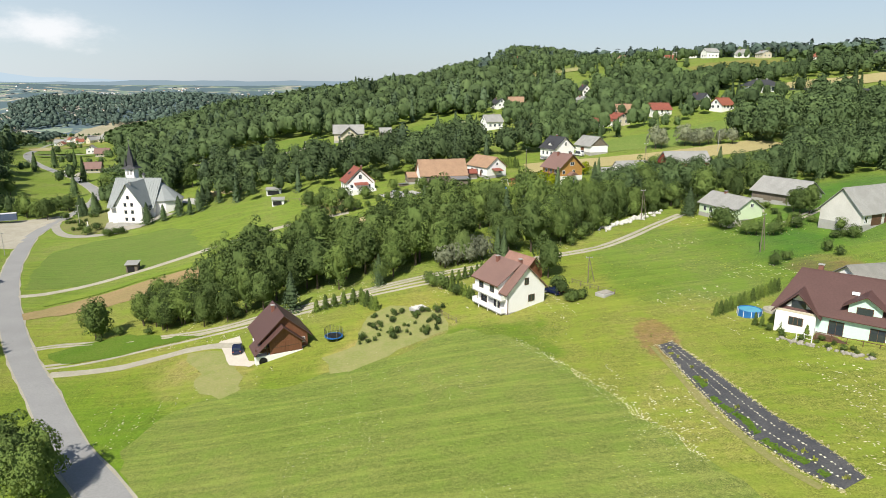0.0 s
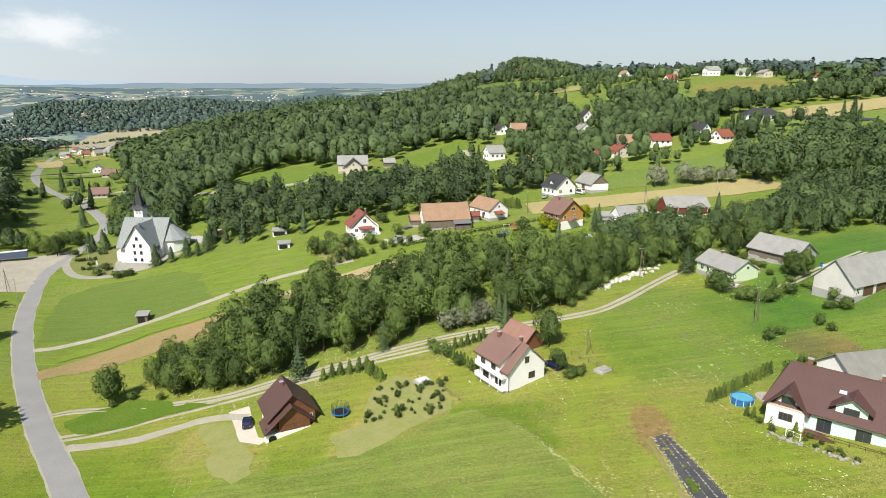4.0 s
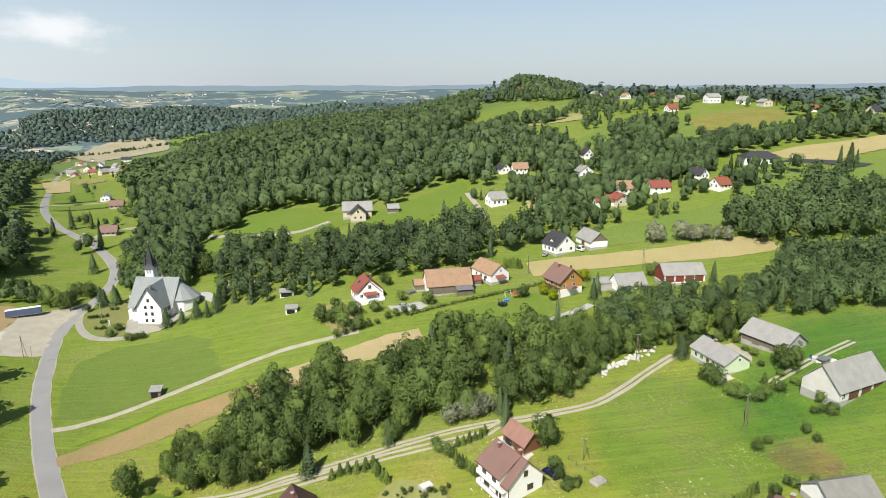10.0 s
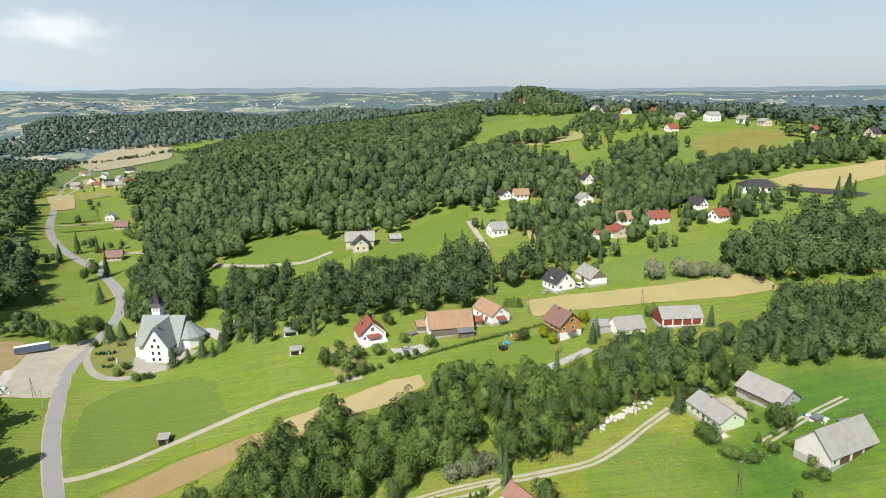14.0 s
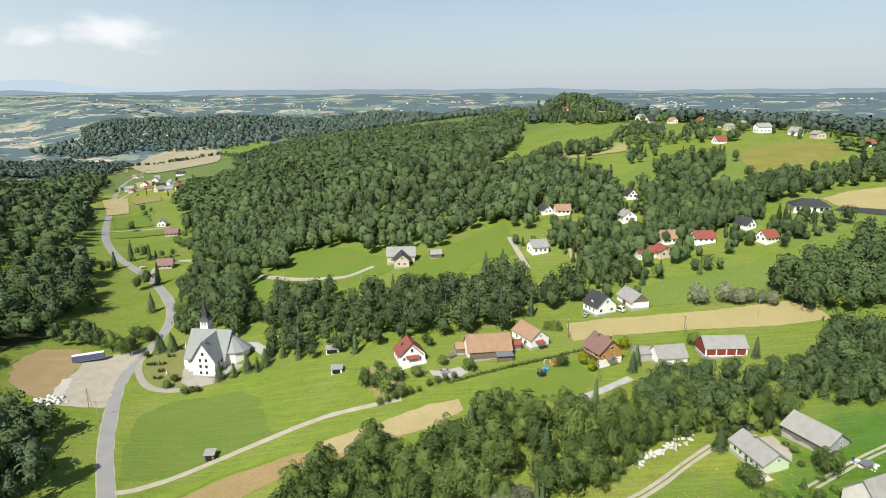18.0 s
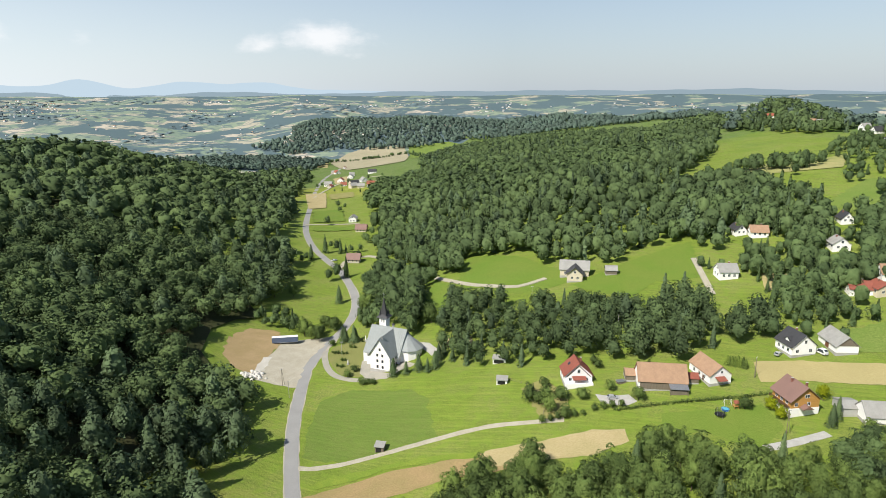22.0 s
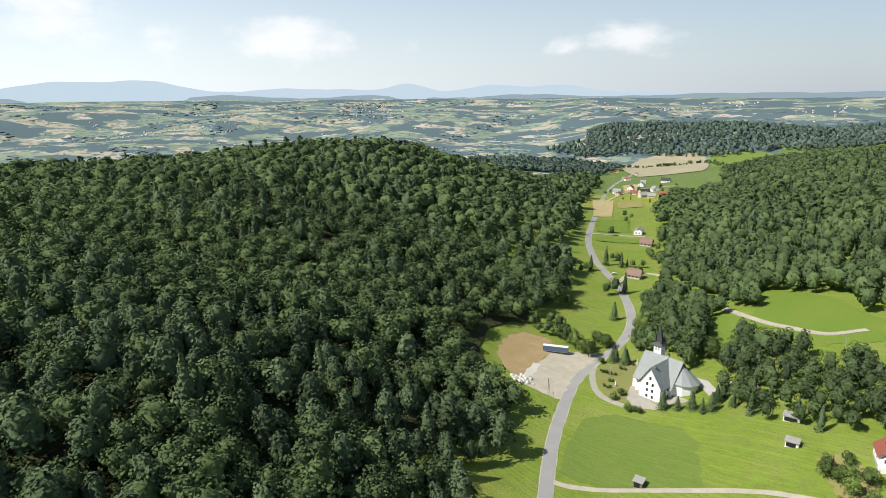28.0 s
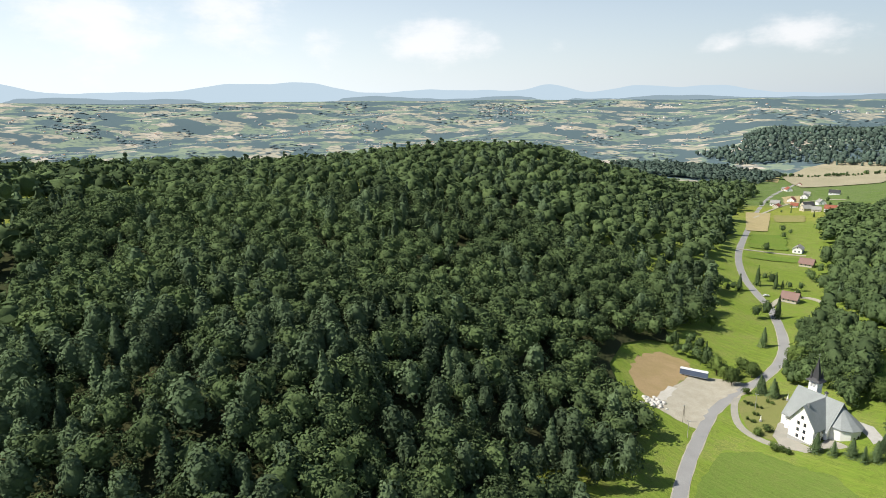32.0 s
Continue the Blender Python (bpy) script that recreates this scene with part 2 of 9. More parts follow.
LIMEWASH = mat("weathered_limewash", (0.66, 0.64, 0.59), (0.56, 0.54, 0.49), 0.35, 0.85, fine=12, c=(0.48, 0.46, 0.42), spec=0.2)
MINT = mat("mint_render", (0.60, 0.80, 0.68), (0.56, 0.76, 0.64), 0.25, 0.8, fine=14, c=(0.52, 0.71, 0.6), spec=0.2)
PALE_GREEN = mat("pale_green_render", (0.58, 0.68, 0.46), (0.55, 0.64, 0.44), 0.25, 0.8, fine=14, c=(0.5, 0.6, 0.4), spec=0.2)
GREY_WALL = mat("grey_render", (0.42, 0.42, 0.40), (0.38, 0.37, 0.35), 0.3, 0.85, fine=12, spec=0.2)
BEIGE = mat("beige_render", (0.62, 0.55, 0.42), (0.57, 0.5, 0.38), 0.3, 0.85, fine=12, spec=0.2)
STONE = mat("rubble_stone", (0.40, 0.37, 0.31), (0.28, 0.26, 0.22), 1.2, 0.9, bump=0.04, fine=5, spec=0.2)
CONCRETE = mat("old_concrete", (0.42, 0.41, 0.38), (0.35, 0.34, 0.31), 0.5, 0.9, fine=10, bump=0.01, spec=0.2)
WOOD_DARK = mat("dark_stained_boards", (0.20, 0.085, 0.045), (0.165, 0.07, 0.036), 0.6, 0.7, fine=9, stretch=(6, 6, 0.6), bump=0.01)
WOOD_HONEY = mat("honey_boards", (0.50, 0.27, 0.075), (0.44, 0.23, 0.06), 0.6, 0.7, fine=9, stretch=(0.6, 0.6, 6), bump=0.01)
WOOD_GREY = mat("weathered_boards", (0.20, 0.165, 0.125), (0.15, 0.125, 0.095), 0.8, 0.9, fine=8, stretch=(5, 5, 0.5), bump=0.01)
WOOD_RED = mat("barn_red_boards", (0.24, 0.05, 0.035), (0.20, 0.045, 0.03), 0.8, 0.8, fine=8, stretch=(5, 5, 0.5), bump=0.01)
TIMBER = mat("brown_timber", (0.13, 0.07, 0.04), None, 1.0, 0.7, fine=8)
ROOF_BROWN = mat("brown_sheet_roof", (0.225, 0.135, 0.108), (0.20, 0.12, 0.097), 0.3, 0.5, fine=12, spec=0.4)
ROOF_MAROON = mat("maroon_sheet_roof", (0.108, 0.057, 0.048), (0.095, 0.050, 0.042), 0.3, 0.5, fine=12, spec=0.4)
ROOF_RED = mat("red_tile_roof", (0.273, 0.086, 0.056), (0.224, 0.075, 0.051), 0.5, 0.65, fine=9, bump=0.02)
ROOF_BRIGHT = mat("bright_red_roof", (0.298, 0.098, 0.056), (0.248, 0.086, 0.051), 0.5, 0.6, fine=9)
ROOF_ORANGE = mat("old_clay_tile_roof", (0.37, 0.235, 0.145), (0.30, 0.19, 0.12), 0.5, 0.85, fine=9, bump=0.02, c=(0.25, 0.16, 0.10))
ROOF_GREY = mat("fibre_cement_roof", (0.33, 0.325, 0.30), (0.27, 0.265, 0.245), 0.4, 0.85, fine=9, bump=0.015, c=(0.22, 0.215, 0.19))
ROOF_ZINC = mat("zinc_sheet_roof", (0.29, 0.31, 0.30), (0.25, 0.27, 0.26), 0.3, 0.75, 0.0, fine=10, spec=0.5)
ROOF_DARK = mat("dark_slate_roof", (0.055, 0.055, 0.058), (0.045, 0.045, 0.047), 0.5, 0.6, fine=9)
BRICK = mat("chimney_brick", (0.25, 0.11, 0.08), (0.2, 0.09, 0.065), 1.5, 0.85, fine=6)
METAL = mat("galvanised_metal", (0.45, 0.46, 0.46), None, 2.0, 0.4, 0.7)
BLACK = mat("black_paint", (0.02, 0.02, 0.022), None, 2.0, 0.5)
FOIL = mat("black_weed_foil", (0.075, 0.076, 0.080), (0.12, 0.118, 0.112), 0.5, 0.7, fine=9, bump=0.02, c=(0.04, 0.04, 0.042), grain=0.45)
WHITE_PAINT = mat("white_paint", (0.8, 0.8, 0.79), None, 1.0, 0.5)
GLASS = mat("window_glass", (0.035, 0.045, 0.055), (0.03, 0.04, 0.05), 0.5, 0.08, spec=0.9)
BLUE = mat("blue_plastic", (0.03, 0.16, 0.42), None, 1.0, 0.4)
WATER = mat("pool_water", (0.12, 0.42, 0.55), (0.10, 0.36, 0.5), 1.0, 0.08, spec=0.6)
BARK = mat("bark", (0.10, 0.075, 0.05), (0.07, 0.055, 0.04), 1.5, 0.95, fine=6, bump=0.02)
LEAF = mat("broadleaf_foliage", (0.099, 0.157, 0.046), (0.116, 0.170, 0.050), 0.4, 0.9, fine=5, bump=0.32, c=(0.064, 0.108, 0.032), leafy=0.14, tint="object", spec=0.04)
NEEDLE = mat("conifer_foliage", (0.090, 0.140, 0.065), (0.105, 0.155, 0.070), 0.5, 0.9, fine=5, bump=0.22, c=(0.062, 0.100, 0.045), leafy=0.14, tint="object", spec=0.04)
SILVER = mat("silver_foliage", (0.213, 0.239, 0.153), (0.244, 0.270, 0.171), 0.5, 0.9, fine=5, bump=0.22, c=(0.147, 0.175, 0.102), leafy=0.25, tint="object", spec=0.04)
LIME = mat("golden_foliage", (0.269, 0.306, 0.017), (0.235, 0.286, 0.017), 0.5, 0.9, fine=5, leafy=0.25, spec=0.04)
FOREST = mat("forest_foliage", (0.076, 0.120, 0.049), (0.088, 0.131, 0.054), 0.4, 0.9, fine=5, bump=0.12, c=(0.053, 0.086, 0.038), leafy=0.12, tint="tint", spec=0.04)
PINES = mat("pine_foliage", (0.098, 0.146, 0.076), (0.110, 0.161, 0.084), 0.5, 0.9, fine=5, bump=0.12, c=(0.069, 0.117, 0.050), leafy=0.14, tint="tint", spec=0.04)
TUFT = mat("grass_tufts", (0.26, 0.33, 0.07), (0.32, 0.34, 0.10), 0.3, 0.9, fine=6, c=(0.22, 0.29, 0.05), leafy=0.45, tint="tint", spec=0.05)
PALE = mat("cut_hay", (0.62, 0.58, 0.40), (0.7, 0.68, 0.55), 0.5, 0.95, spec=0.05)
# the ranges' pale haze is a flat blue glow, independent of the sun
MOUNTAIN = bpy.data.materials.new("haze_glow_mountains")
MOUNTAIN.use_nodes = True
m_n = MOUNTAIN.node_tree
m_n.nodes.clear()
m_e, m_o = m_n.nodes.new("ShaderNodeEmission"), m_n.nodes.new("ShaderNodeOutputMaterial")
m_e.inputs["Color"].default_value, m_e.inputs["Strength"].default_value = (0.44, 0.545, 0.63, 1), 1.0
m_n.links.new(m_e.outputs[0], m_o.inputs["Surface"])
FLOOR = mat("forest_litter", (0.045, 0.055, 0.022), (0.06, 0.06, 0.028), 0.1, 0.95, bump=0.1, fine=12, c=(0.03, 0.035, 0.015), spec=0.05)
# foliage of the farthest woods and copses, aerial haze put into both colours
HAZED_FOREST = mat("hazed_far_foliage", (0.079, 0.113, 0.091), (0.092, 0.125, 0.100), 0.08, 0.95, fine=8, c=(0.063, 0.092, 0.077), tint="tint", spec=0.02)
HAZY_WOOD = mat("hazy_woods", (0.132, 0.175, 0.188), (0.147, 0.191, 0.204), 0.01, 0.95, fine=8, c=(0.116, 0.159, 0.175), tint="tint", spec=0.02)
THUJA = mat("thuja_foliage", (0.108, 0.169, 0.040), (0.122, 0.180, 0.043), 0.5, 0.9, fine=5, bump=0.22, c=(0.054, 0.090, 0.024), leafy=0.15, tint="object", spec=0.04)
OLD_TILE = mat("weathered_brick_red_roof", (0.31, 0.175, 0.135), (0.26, 0.14, 0.105), 0.5, 0.85, fine=9, bump=0.02)
MOSSY = mat("mossy_grey_roof", (0.25, 0.24, 0.215), (0.20, 0.20, 0.17), 0.5, 0.9, fine=9, bump=0.015)
SANDY = mat("sandy_earth", (0.386, 0.282, 0.151), (0.319, 0.242, 0.113), 0.15, 0.95, bump=0.05, fine=14, spec=0.1, grain=0.3)
WILLOW = mat("willow_foliage", (0.165, 0.225, 0.07), (0.185, 0.24, 0.08), 0.4, 0.9, fine=5, bump=0.22, c=(0.12, 0.17, 0.05), leafy=0.3, spec=0.04)
HILL_GRASS = mat("hill_meadow_grass", (0.164, 0.234, 0.052), (0.206, 0.257, 0.067), 0.035, 0.9, bump=0.12, fine=30, c=(0.101, 0.158, 0.022), spec=0.1, grain=0.4, patch=0.3)
PALE_GRASS = mat("pale_dry_meadow", (0.31, 0.30, 0.125), (0.22, 0.26, 0.075), 0.03, 0.95, bump=0.06, fine=24, c=(0.25, 0.25, 0.10), spec=0.1, grain=0.3, streak=0.4)
WEED = mat("low_weeds", (0.14, 0.25, 0.035), (0.18, 0.28, 0.045), 0.6, 0.9, fine=6, leafy=0.3, spec=0.05)
COPSE = mat("copse_foliage", (0.077, 0.125, 0.051), (0.091, 0.137, 0.056), 0.4, 0.9, fine=5, bump=0.22, c=(0.055, 0.094, 0.035), leafy=0.12, tint="tint", spec=0.04)
HAY = mat("dry_rim_grass", (0.46, 0.42, 0.22), (0.55, 0.50, 0.32), 0.5, 0.95, spec=0.05)

# ---- plan: ways, fields and woods, in metres ----
ROAD = [(-32.9, 57.4), (-38.0, 63.0), (-44.4, 70.2), (-55.1, 81.3), (-72.0, 101.5), (-87.0, 118.8), (-103.4, 139.5), (-122.1, 165.6), (-139.4, 193.6), (-159.0, 232.9), (-158.1, 231.7), (-164.4, 258.2), (-164.7, 276.5), (-173.3, 306.4), (-191.4, 337.3), (-223.3, 375.1), (-243.8, 390.8), (-276.2, 420.9), (-320.5, 480.4), (-390.6, 595.6), (-481.5, 747.0), (-593.5, 956.2), (-722.7, 1239.5)]
LANE = [(-81.3, 114.9), (-72.2, 117.8), (-61.7, 122.2), (-46.8, 126.0), (-28.9, 129.9), (-16.9, 133.0), (-1.8, 135.8), (9.2, 137.8), (13.7, 141.7), (22.9, 142.9), (37.5, 145.9), (46.9, 152.1), (57.1, 160.7), (65.3, 167.0)]
DRIVE = [(-77.2, 111.3), (-70.4, 112.0), (-63.2, 113.3), (-52.5, 117.8), (-45.6, 118.1), (-41.6, 116.7)]
STREAM_LANE = [(-91.6, 124.0), (-86.3, 126.9), (-78.7, 127.6), (-52.8, 127.2), (-40.0, 130.4), (-29.4, 132.5), (-18.0, 135.6), (-8.4, 138.2), (1.4, 140.5), (12.9, 142.1)]
FIELD_LANE = [(-120.3, 162.7), (-114.0, 164.1), (-104.6, 169.3), (-90.7, 178.3), (-75.0, 187.0), (-57.7, 194.4), (-40.6, 198.0), (-31.0, 199.9)]
CHURCH_LANE = [(-160.2, 252), (-157.5, 246.1), (-148.6, 234.6), (-139.9, 228.2), (-129.0, 226.0), (-120.2, 226.6)]
CHURCH_LAWN = [(-156.2, 246.4), (-158.8, 256.1), (-148.2, 267.4), (-137.1, 262.3), (-133.3, 240.3), (-128.1, 228.5), (-138.9, 229.8), (-147.6, 237.2)]
GULLY_EAST = [(48.4, 184.8), (50.1, 200.9), (66.7, 204.4), (88.0, 203.9), (108.8, 207.2), (134.2, 218.0), (150, 222), (141.3, 192), (121.5, 183), (106.8, 184), (95.5, 184.6), (88.0, 184.3), (70.6, 178.4), (59.5, 175.6)]
NEAR_MEADOW = [(-19.2, 97.1), (-8.3, 100.7), (4.8, 107.9), (11.3, 99.9), (16.3, 91.6), (21.8, 79.1), (25.6, 68.9), (28.8, 60.0), (31.9, 50), (18.4, 44), (-24, 46), (-37.5, 66.2), (-47.9, 80.3), (-43.6, 92.2), (-34.2, 95.6), (-25.2, 95.0)]
BARE_DRIVE = [(-52, 110), (-46.9, 111.4), (-40.3, 109.8), (-34.8, 98.6), (-37.9, 94.7), (-44.2, 99.6)]
CHURCH_BEDS = [(-148.6, 249.8), (-146.9, 256.1), (-146.0, 242.7), (-143.4, 236.7), (-146.6, 262.6), (-153.2, 250.0)]
UPPER_LANE = [(-224.9, 376.5), (-229.3, 398.5), (-216.7, 411.7), (-191.3, 394.6), (-151.5, 359.0), (-114.1, 330.0), (-94.5, 321.6), (-78.0, 319.1), (-65.1, 329.8)]
MID_LANE = [(10.9, 362.6), (16.1, 333.4), (19.5, 313.5)]
TRACK_EAST = [(31.7, 196.6), (40.3, 201.7), (50.7, 209.0)]
LOT = [(-173.1, 211.2), (-182.8, 234.8), (-186.8, 253.1), (-178, 262.8), (-167.2, 268.4), (-161.0, 266), (-158.5, 242.9), (-152.6, 213.7)]
LOT_DIRT = [(-186.4, 215), (-198.1, 220.6), (-209.6, 239.2), (-210.9, 256.5), (-199, 264), (-186.8, 256), (-186.8, 253.1), (-182.8, 234.8), (-175, 212)]
PLOUGH = [(-106.6, 143.9), (-87.3, 151.9), (-76.8, 158.1), (-64.5, 166.5), (-48.3, 171.5), (-35.2, 177.5), (-26.7, 181.5), (-38.8, 187.8), (-54.2, 180.7), (-70.7, 174.5), (-86.3, 168.2), (-98.7, 158.0), (-107.9, 148.6)]
STUBBLE = [(-54.6, 178.6), (-48.8, 173.8), (-35.3, 178.1), (-19.4, 182.2), (-8.4, 191.1), (-10.0, 197.2), (-20.6, 195.4), (-36.8, 187.4), (-54.4, 181.7)]
MAIZE = [(-107.3, 158.5), (-101.6, 163.5), (-87.8, 171.7), (-72.1, 178.4), (-56.9, 180.6), (-55.3, 177.9), (-71.0, 175.4), (-86.8, 169.3), (-99.2, 159.1), (-105.2, 154.8)]
MOWN = [(-120.2, 169.3), (-128.5, 185.4), (-135.6, 208.0), (-126.8, 217.9), (-114.6, 217.9), (-98.3, 219.0), (-88.4, 212.2), (-81.4, 199.7), (-74.7, 187.8), (-91.2, 179.6), (-105.2, 170.5)]
WHEAT_NEAR = [(32.8, 252.2), (49.9, 256.7), (74.9, 259.3), (99.8, 260.7), (130.3, 263.8), (135.8, 254.0), (136.6, 243.9), (116.1, 242.1), (82.5, 244.1), (47.2, 241.2), (34.0, 236.9)]
WHEAT_EAST = [(199.8, 388.6), (223.5, 402.0), (252.0, 407.9), (292.5, 421.3), (268.9, 384.8), (236.8, 370.2), (218.1, 354.8), (200.6, 374.2)]
TAN_HILL = [(1.5, 509.4), (31.3, 546.4), (58.4, 572.4), (106.3, 582.6), (127.2, 596.0), (114.4, 545.3), (69.5, 537.3), (34.4, 517.4), (1.5, 490.5)]
BROWN_HILL = [(196.3, 510.9), (244.9, 534.2), (265.1, 508.5), (249.4, 480.8), (211.7, 467.2), (187.0, 462.2)]
VALLEY_WHEAT = [(-830.4, 1455.6), (-809.7, 1564.2), (-719.4, 1577.4), (-636.8, 1423.6), (-568.9, 1247.5), (-659.3, 1154.4), (-808.0, 1330.5)]
VALLEY_TAN = [(-492.1, 741.2), (-470.6, 761.7), (-380.6, 615.1), (-391.0, 593.7)]
STRIP = [(33.8, 90.6), (36.3, 91.4), (38.1, 80.7), (40.0, 67.6), (41.7, 60.3), (42.4, 54.5), (38.9, 52.7), (37.1, 56.3), (35.2, 63.3), (34.2, 73.2)]
DRY_PATCH = [(-21.1, 102.4), (-19.0, 105.1), (-13.5, 111.8), (-10.1, 110.5), (-0.4, 110.8), (-1.5, 107.2), (-9.5, 103.2), (-13.9, 97.6), (-17.6, 96.4)]
WOOD_GULLY = [(-60.4, 152.9), (-46.2, 164.2), (-37.4, 171.3), (-26.6, 168.9), (-6.3, 173.6), (-3.0, 186.0), (10.0, 187.8), (22.6, 184.7), (38.4, 192.2), (48.3, 194.9), (62.6, 198.8), (80.2, 189.8), (92.1, 188.0), (90.2, 175.9), (84.4, 170.2), (70.4, 172.5), (60.1, 171.9), (49.2, 168.7), (38.6, 157.5), (25.9, 142.0), (13.5, 140.7), (0.5, 134.9), (-14.5, 130.3), (-32.2, 129.0), (-51.2, 131.9)]
WOOD_BAND = [(-102.2, 260.0), (-110.9, 295.5), (-94.4, 300.4), (-69.5, 285.6), (-47.3, 296.7), (-31.5, 296.1), (-10.8, 284.9), (2.0, 315.0), (11.7, 305.2), (20.4, 284.7), (28.6, 281.3), (41.3, 289.8), (40.9, 274.3), (25.7, 262.8), (6.1, 245.5), (-15.5, 240.0), (-34.5, 239.0), (-53.9, 235.0), (-78.9, 230.2), (-90.2, 239.9)]
WOOD_SLOPE = [(-200.3, 387.3), (-269.1, 519.3), (-370.1, 815.6), (-302.9, 843.0), (-168.1, 790.2), (-66.5, 771.4), (24.6, 813.5), (34.2, 709.2), (-2.8, 504.1), (38.3, 504.7), (84.3, 456.6), (87.7, 411.7), (70.0, 373.8), (36.1, 377.4), (11.7, 372.7), (-11.6, 345.4), (-51.3, 352.5), (-77.7, 352.0), (-116.8, 348.2), (-143.4, 338.6), (-123.2, 291.2), (-141.9, 290.9), (-176.4, 341.5)]
WOOD_RIDGE = [(54.6, 830.5), (84.9, 922.6), (129.4, 951.6), (156.0, 865.5), (161.5, 747.2), (121.8, 745.3), (74.2, 803.0)]
WOOD_EAST = [(126.2, 275.8), (138.2, 288.9), (152.8, 291.9), (171.3, 307.5), (184.8, 311.9), (210.0, 295.1), (178.3, 246.2), (161.6, 244.1), (144.6, 245.9), (127.7, 248.7), (121.0, 260.1)]
WOOD_EAST_LOW = [(110.1, 209.1), (130.9, 228.6), (144.9, 223.6), (165.4, 227.0), (132.3, 177.2), (117.1, 176.2), (103.7, 179.3), (102.7, 193.5)]
WOOD_SIDE = [(96.9, 397.4), (108.3, 427.6), (124.1, 422.2), (141.2, 404.7), (163.7, 416.4), (195.0, 437.8), (209.2, 443.6), (202.2, 419.1), (183.9, 388.0), (163.3, 378.1), (151.6, 358.6), (136.6, 346.5), (122.3, 346.0), (104.0, 348.4), (90.8, 339.8), (91.8, 364.6)]
WOOD_FIELD = [(116.2, 460.0), (130.3, 493.4), (150.2, 501.7), (177.7, 504.1), (170.2, 468.6), (155.5, 451.5), (144.3, 416.8), (126.2, 416.3), (114.7, 430.3)]
WOOD_STRIP = [(26.4, 543.1), (64.4, 579.5), (108.1, 578.5), (100.5, 549.5), (60.4, 541.4)]
WOOD_EAST_TOP = [(189.8, 416.6), (216.2, 441.6), (244.5, 451.0), (268.7, 458.7), (289.8, 460.3), (309.0, 447.4), (288.7, 416.0), (261.3, 412.0), (223.6, 410.0), (192.9, 390.8)]
WOOD_WEST_EDGE = [(-121.5, 144.5), (-133.9, 152.1), (-146.3, 176.1), (-161.2, 194.4), (-187.3, 204.2), (-205, 216), (-219, 238), (-221, 258), (-214, 272), (-228.2, 311.8), (-248.9, 352.8), (-289.7, 396.8), (-364.2, 525.0), (-566.8, 836.4), (-606.7, 947.4), (-865.2, 1247.0), (-978.7, 1274.3)]
WOOD_ROAD = [(-174.9, 250.5), (-186.0, 269.7), (-179.7, 284.5), (-167.3, 280.3), (-161.2, 266.4)]
WOOD_FAR = [(-1066.0, 1549.7), (-1250, 1850), (-1160, 2110), (-800, 2160), (-300, 2190), (200, 2180), (420, 2080), (330, 1760), (-100, 1640), (-400, 1610), (-560, 1640), (-655.0, 1548.0), (-870.0, 1495.0), (-905.0, 1450.0), (-970.0, 1400.0), (-1135.0, 1435.0)]
WOOD_CHURCH = [(-154.0, 279.2), (-173.7, 320.5), (-183.6, 352.5), (-155.1, 327.2), (-139.9, 325.5), (-123.3, 293.4), (-115.5, 268.8), (-123.1, 266.6), (-132.7, 276.3), (-146.4, 276.2)]
WOOD_HILLTOP = [(176.8, 604.4), (201.8, 661.4), (232.8, 684.8), (202.2, 589.1), (180.3, 555.3), (165.1, 553.9)]
WOOD_TOP_WEST = [(122.4, 642.8), (167.0, 713.6), (158.3, 605.1), (176.0, 592.2), (163.0, 564.2), (117.6, 495.5), (103.2, 501.3), (119.0, 544.8), (114.6, 600.5)]
WOOD_HILL_MIX = [(-11.6, 474.3), (16.2, 539.9), (48.0, 514.2), (86.7, 471.5), (90.8, 418.1), (105.4, 441.4), (111.4, 424.9), (92.7, 368.8), (71.2, 380.9), (52.4, 398.3), (23.0, 395.1), (-2.4, 385.1), (-10.5, 428.1)]
WOOD_GARDEN = [(37.2, 371.5), (76.3, 389.1), (91.7, 378.8), (99.4, 354.9), (107.4, 337.8), (83.1, 340.1), (66.2, 317.5), (49.5, 304.2), (34.4, 341.2)]
WOOD_FAR_EAST = [(254.9, 488.8), (305.0, 533.4), (401.5, 588.2), (327.1, 475.5), (290.1, 475.1)]
WOOD_VALLEY_EAST = [(-364.9, 673.1), (-392.6, 783.5), (-344.3, 755.0), (-188.5, 741.6), (-100.8, 812.8), (-38.6, 849.4), (-7.0, 847.7), (-25.2, 706.2), (-58.2, 602.7), (-115.6, 560.7), (-198.8, 569.1), (-250.5, 549.2), (-269.1, 536.5)]
WOOD_VALLEY_LOW = [(-191.6, 376.8), (-230.2, 448.0), (-232.9, 486.5), (-173.5, 470.1), (-138.5, 398.7), (-122.4, 342.9), (-124.5, 320.2), (-147.3, 323.0), (-172.2, 350.7)]
WOOD_LOT = [(-213, 262), (-216, 280), (-208.2, 290), (-190, 273), (-186, 266), (-196, 268)]
WOOD_ROADSIDE = [(-164.5, 285.7), (-171.5, 312.0), (-202.2, 351.1), (-197.7, 355.5), (-162.0, 327.4), (-140.6, 297.9), (-145.6, 287.7), (-150.4, 277.0)]
WOOD_LOWER_EAST = [(-197.1, 348.3), (-188.3, 375.3), (-172.1, 363.3), (-151.3, 345.2), (-125.8, 297.9), (-127.9, 282.7), (-157.0, 312.6)]
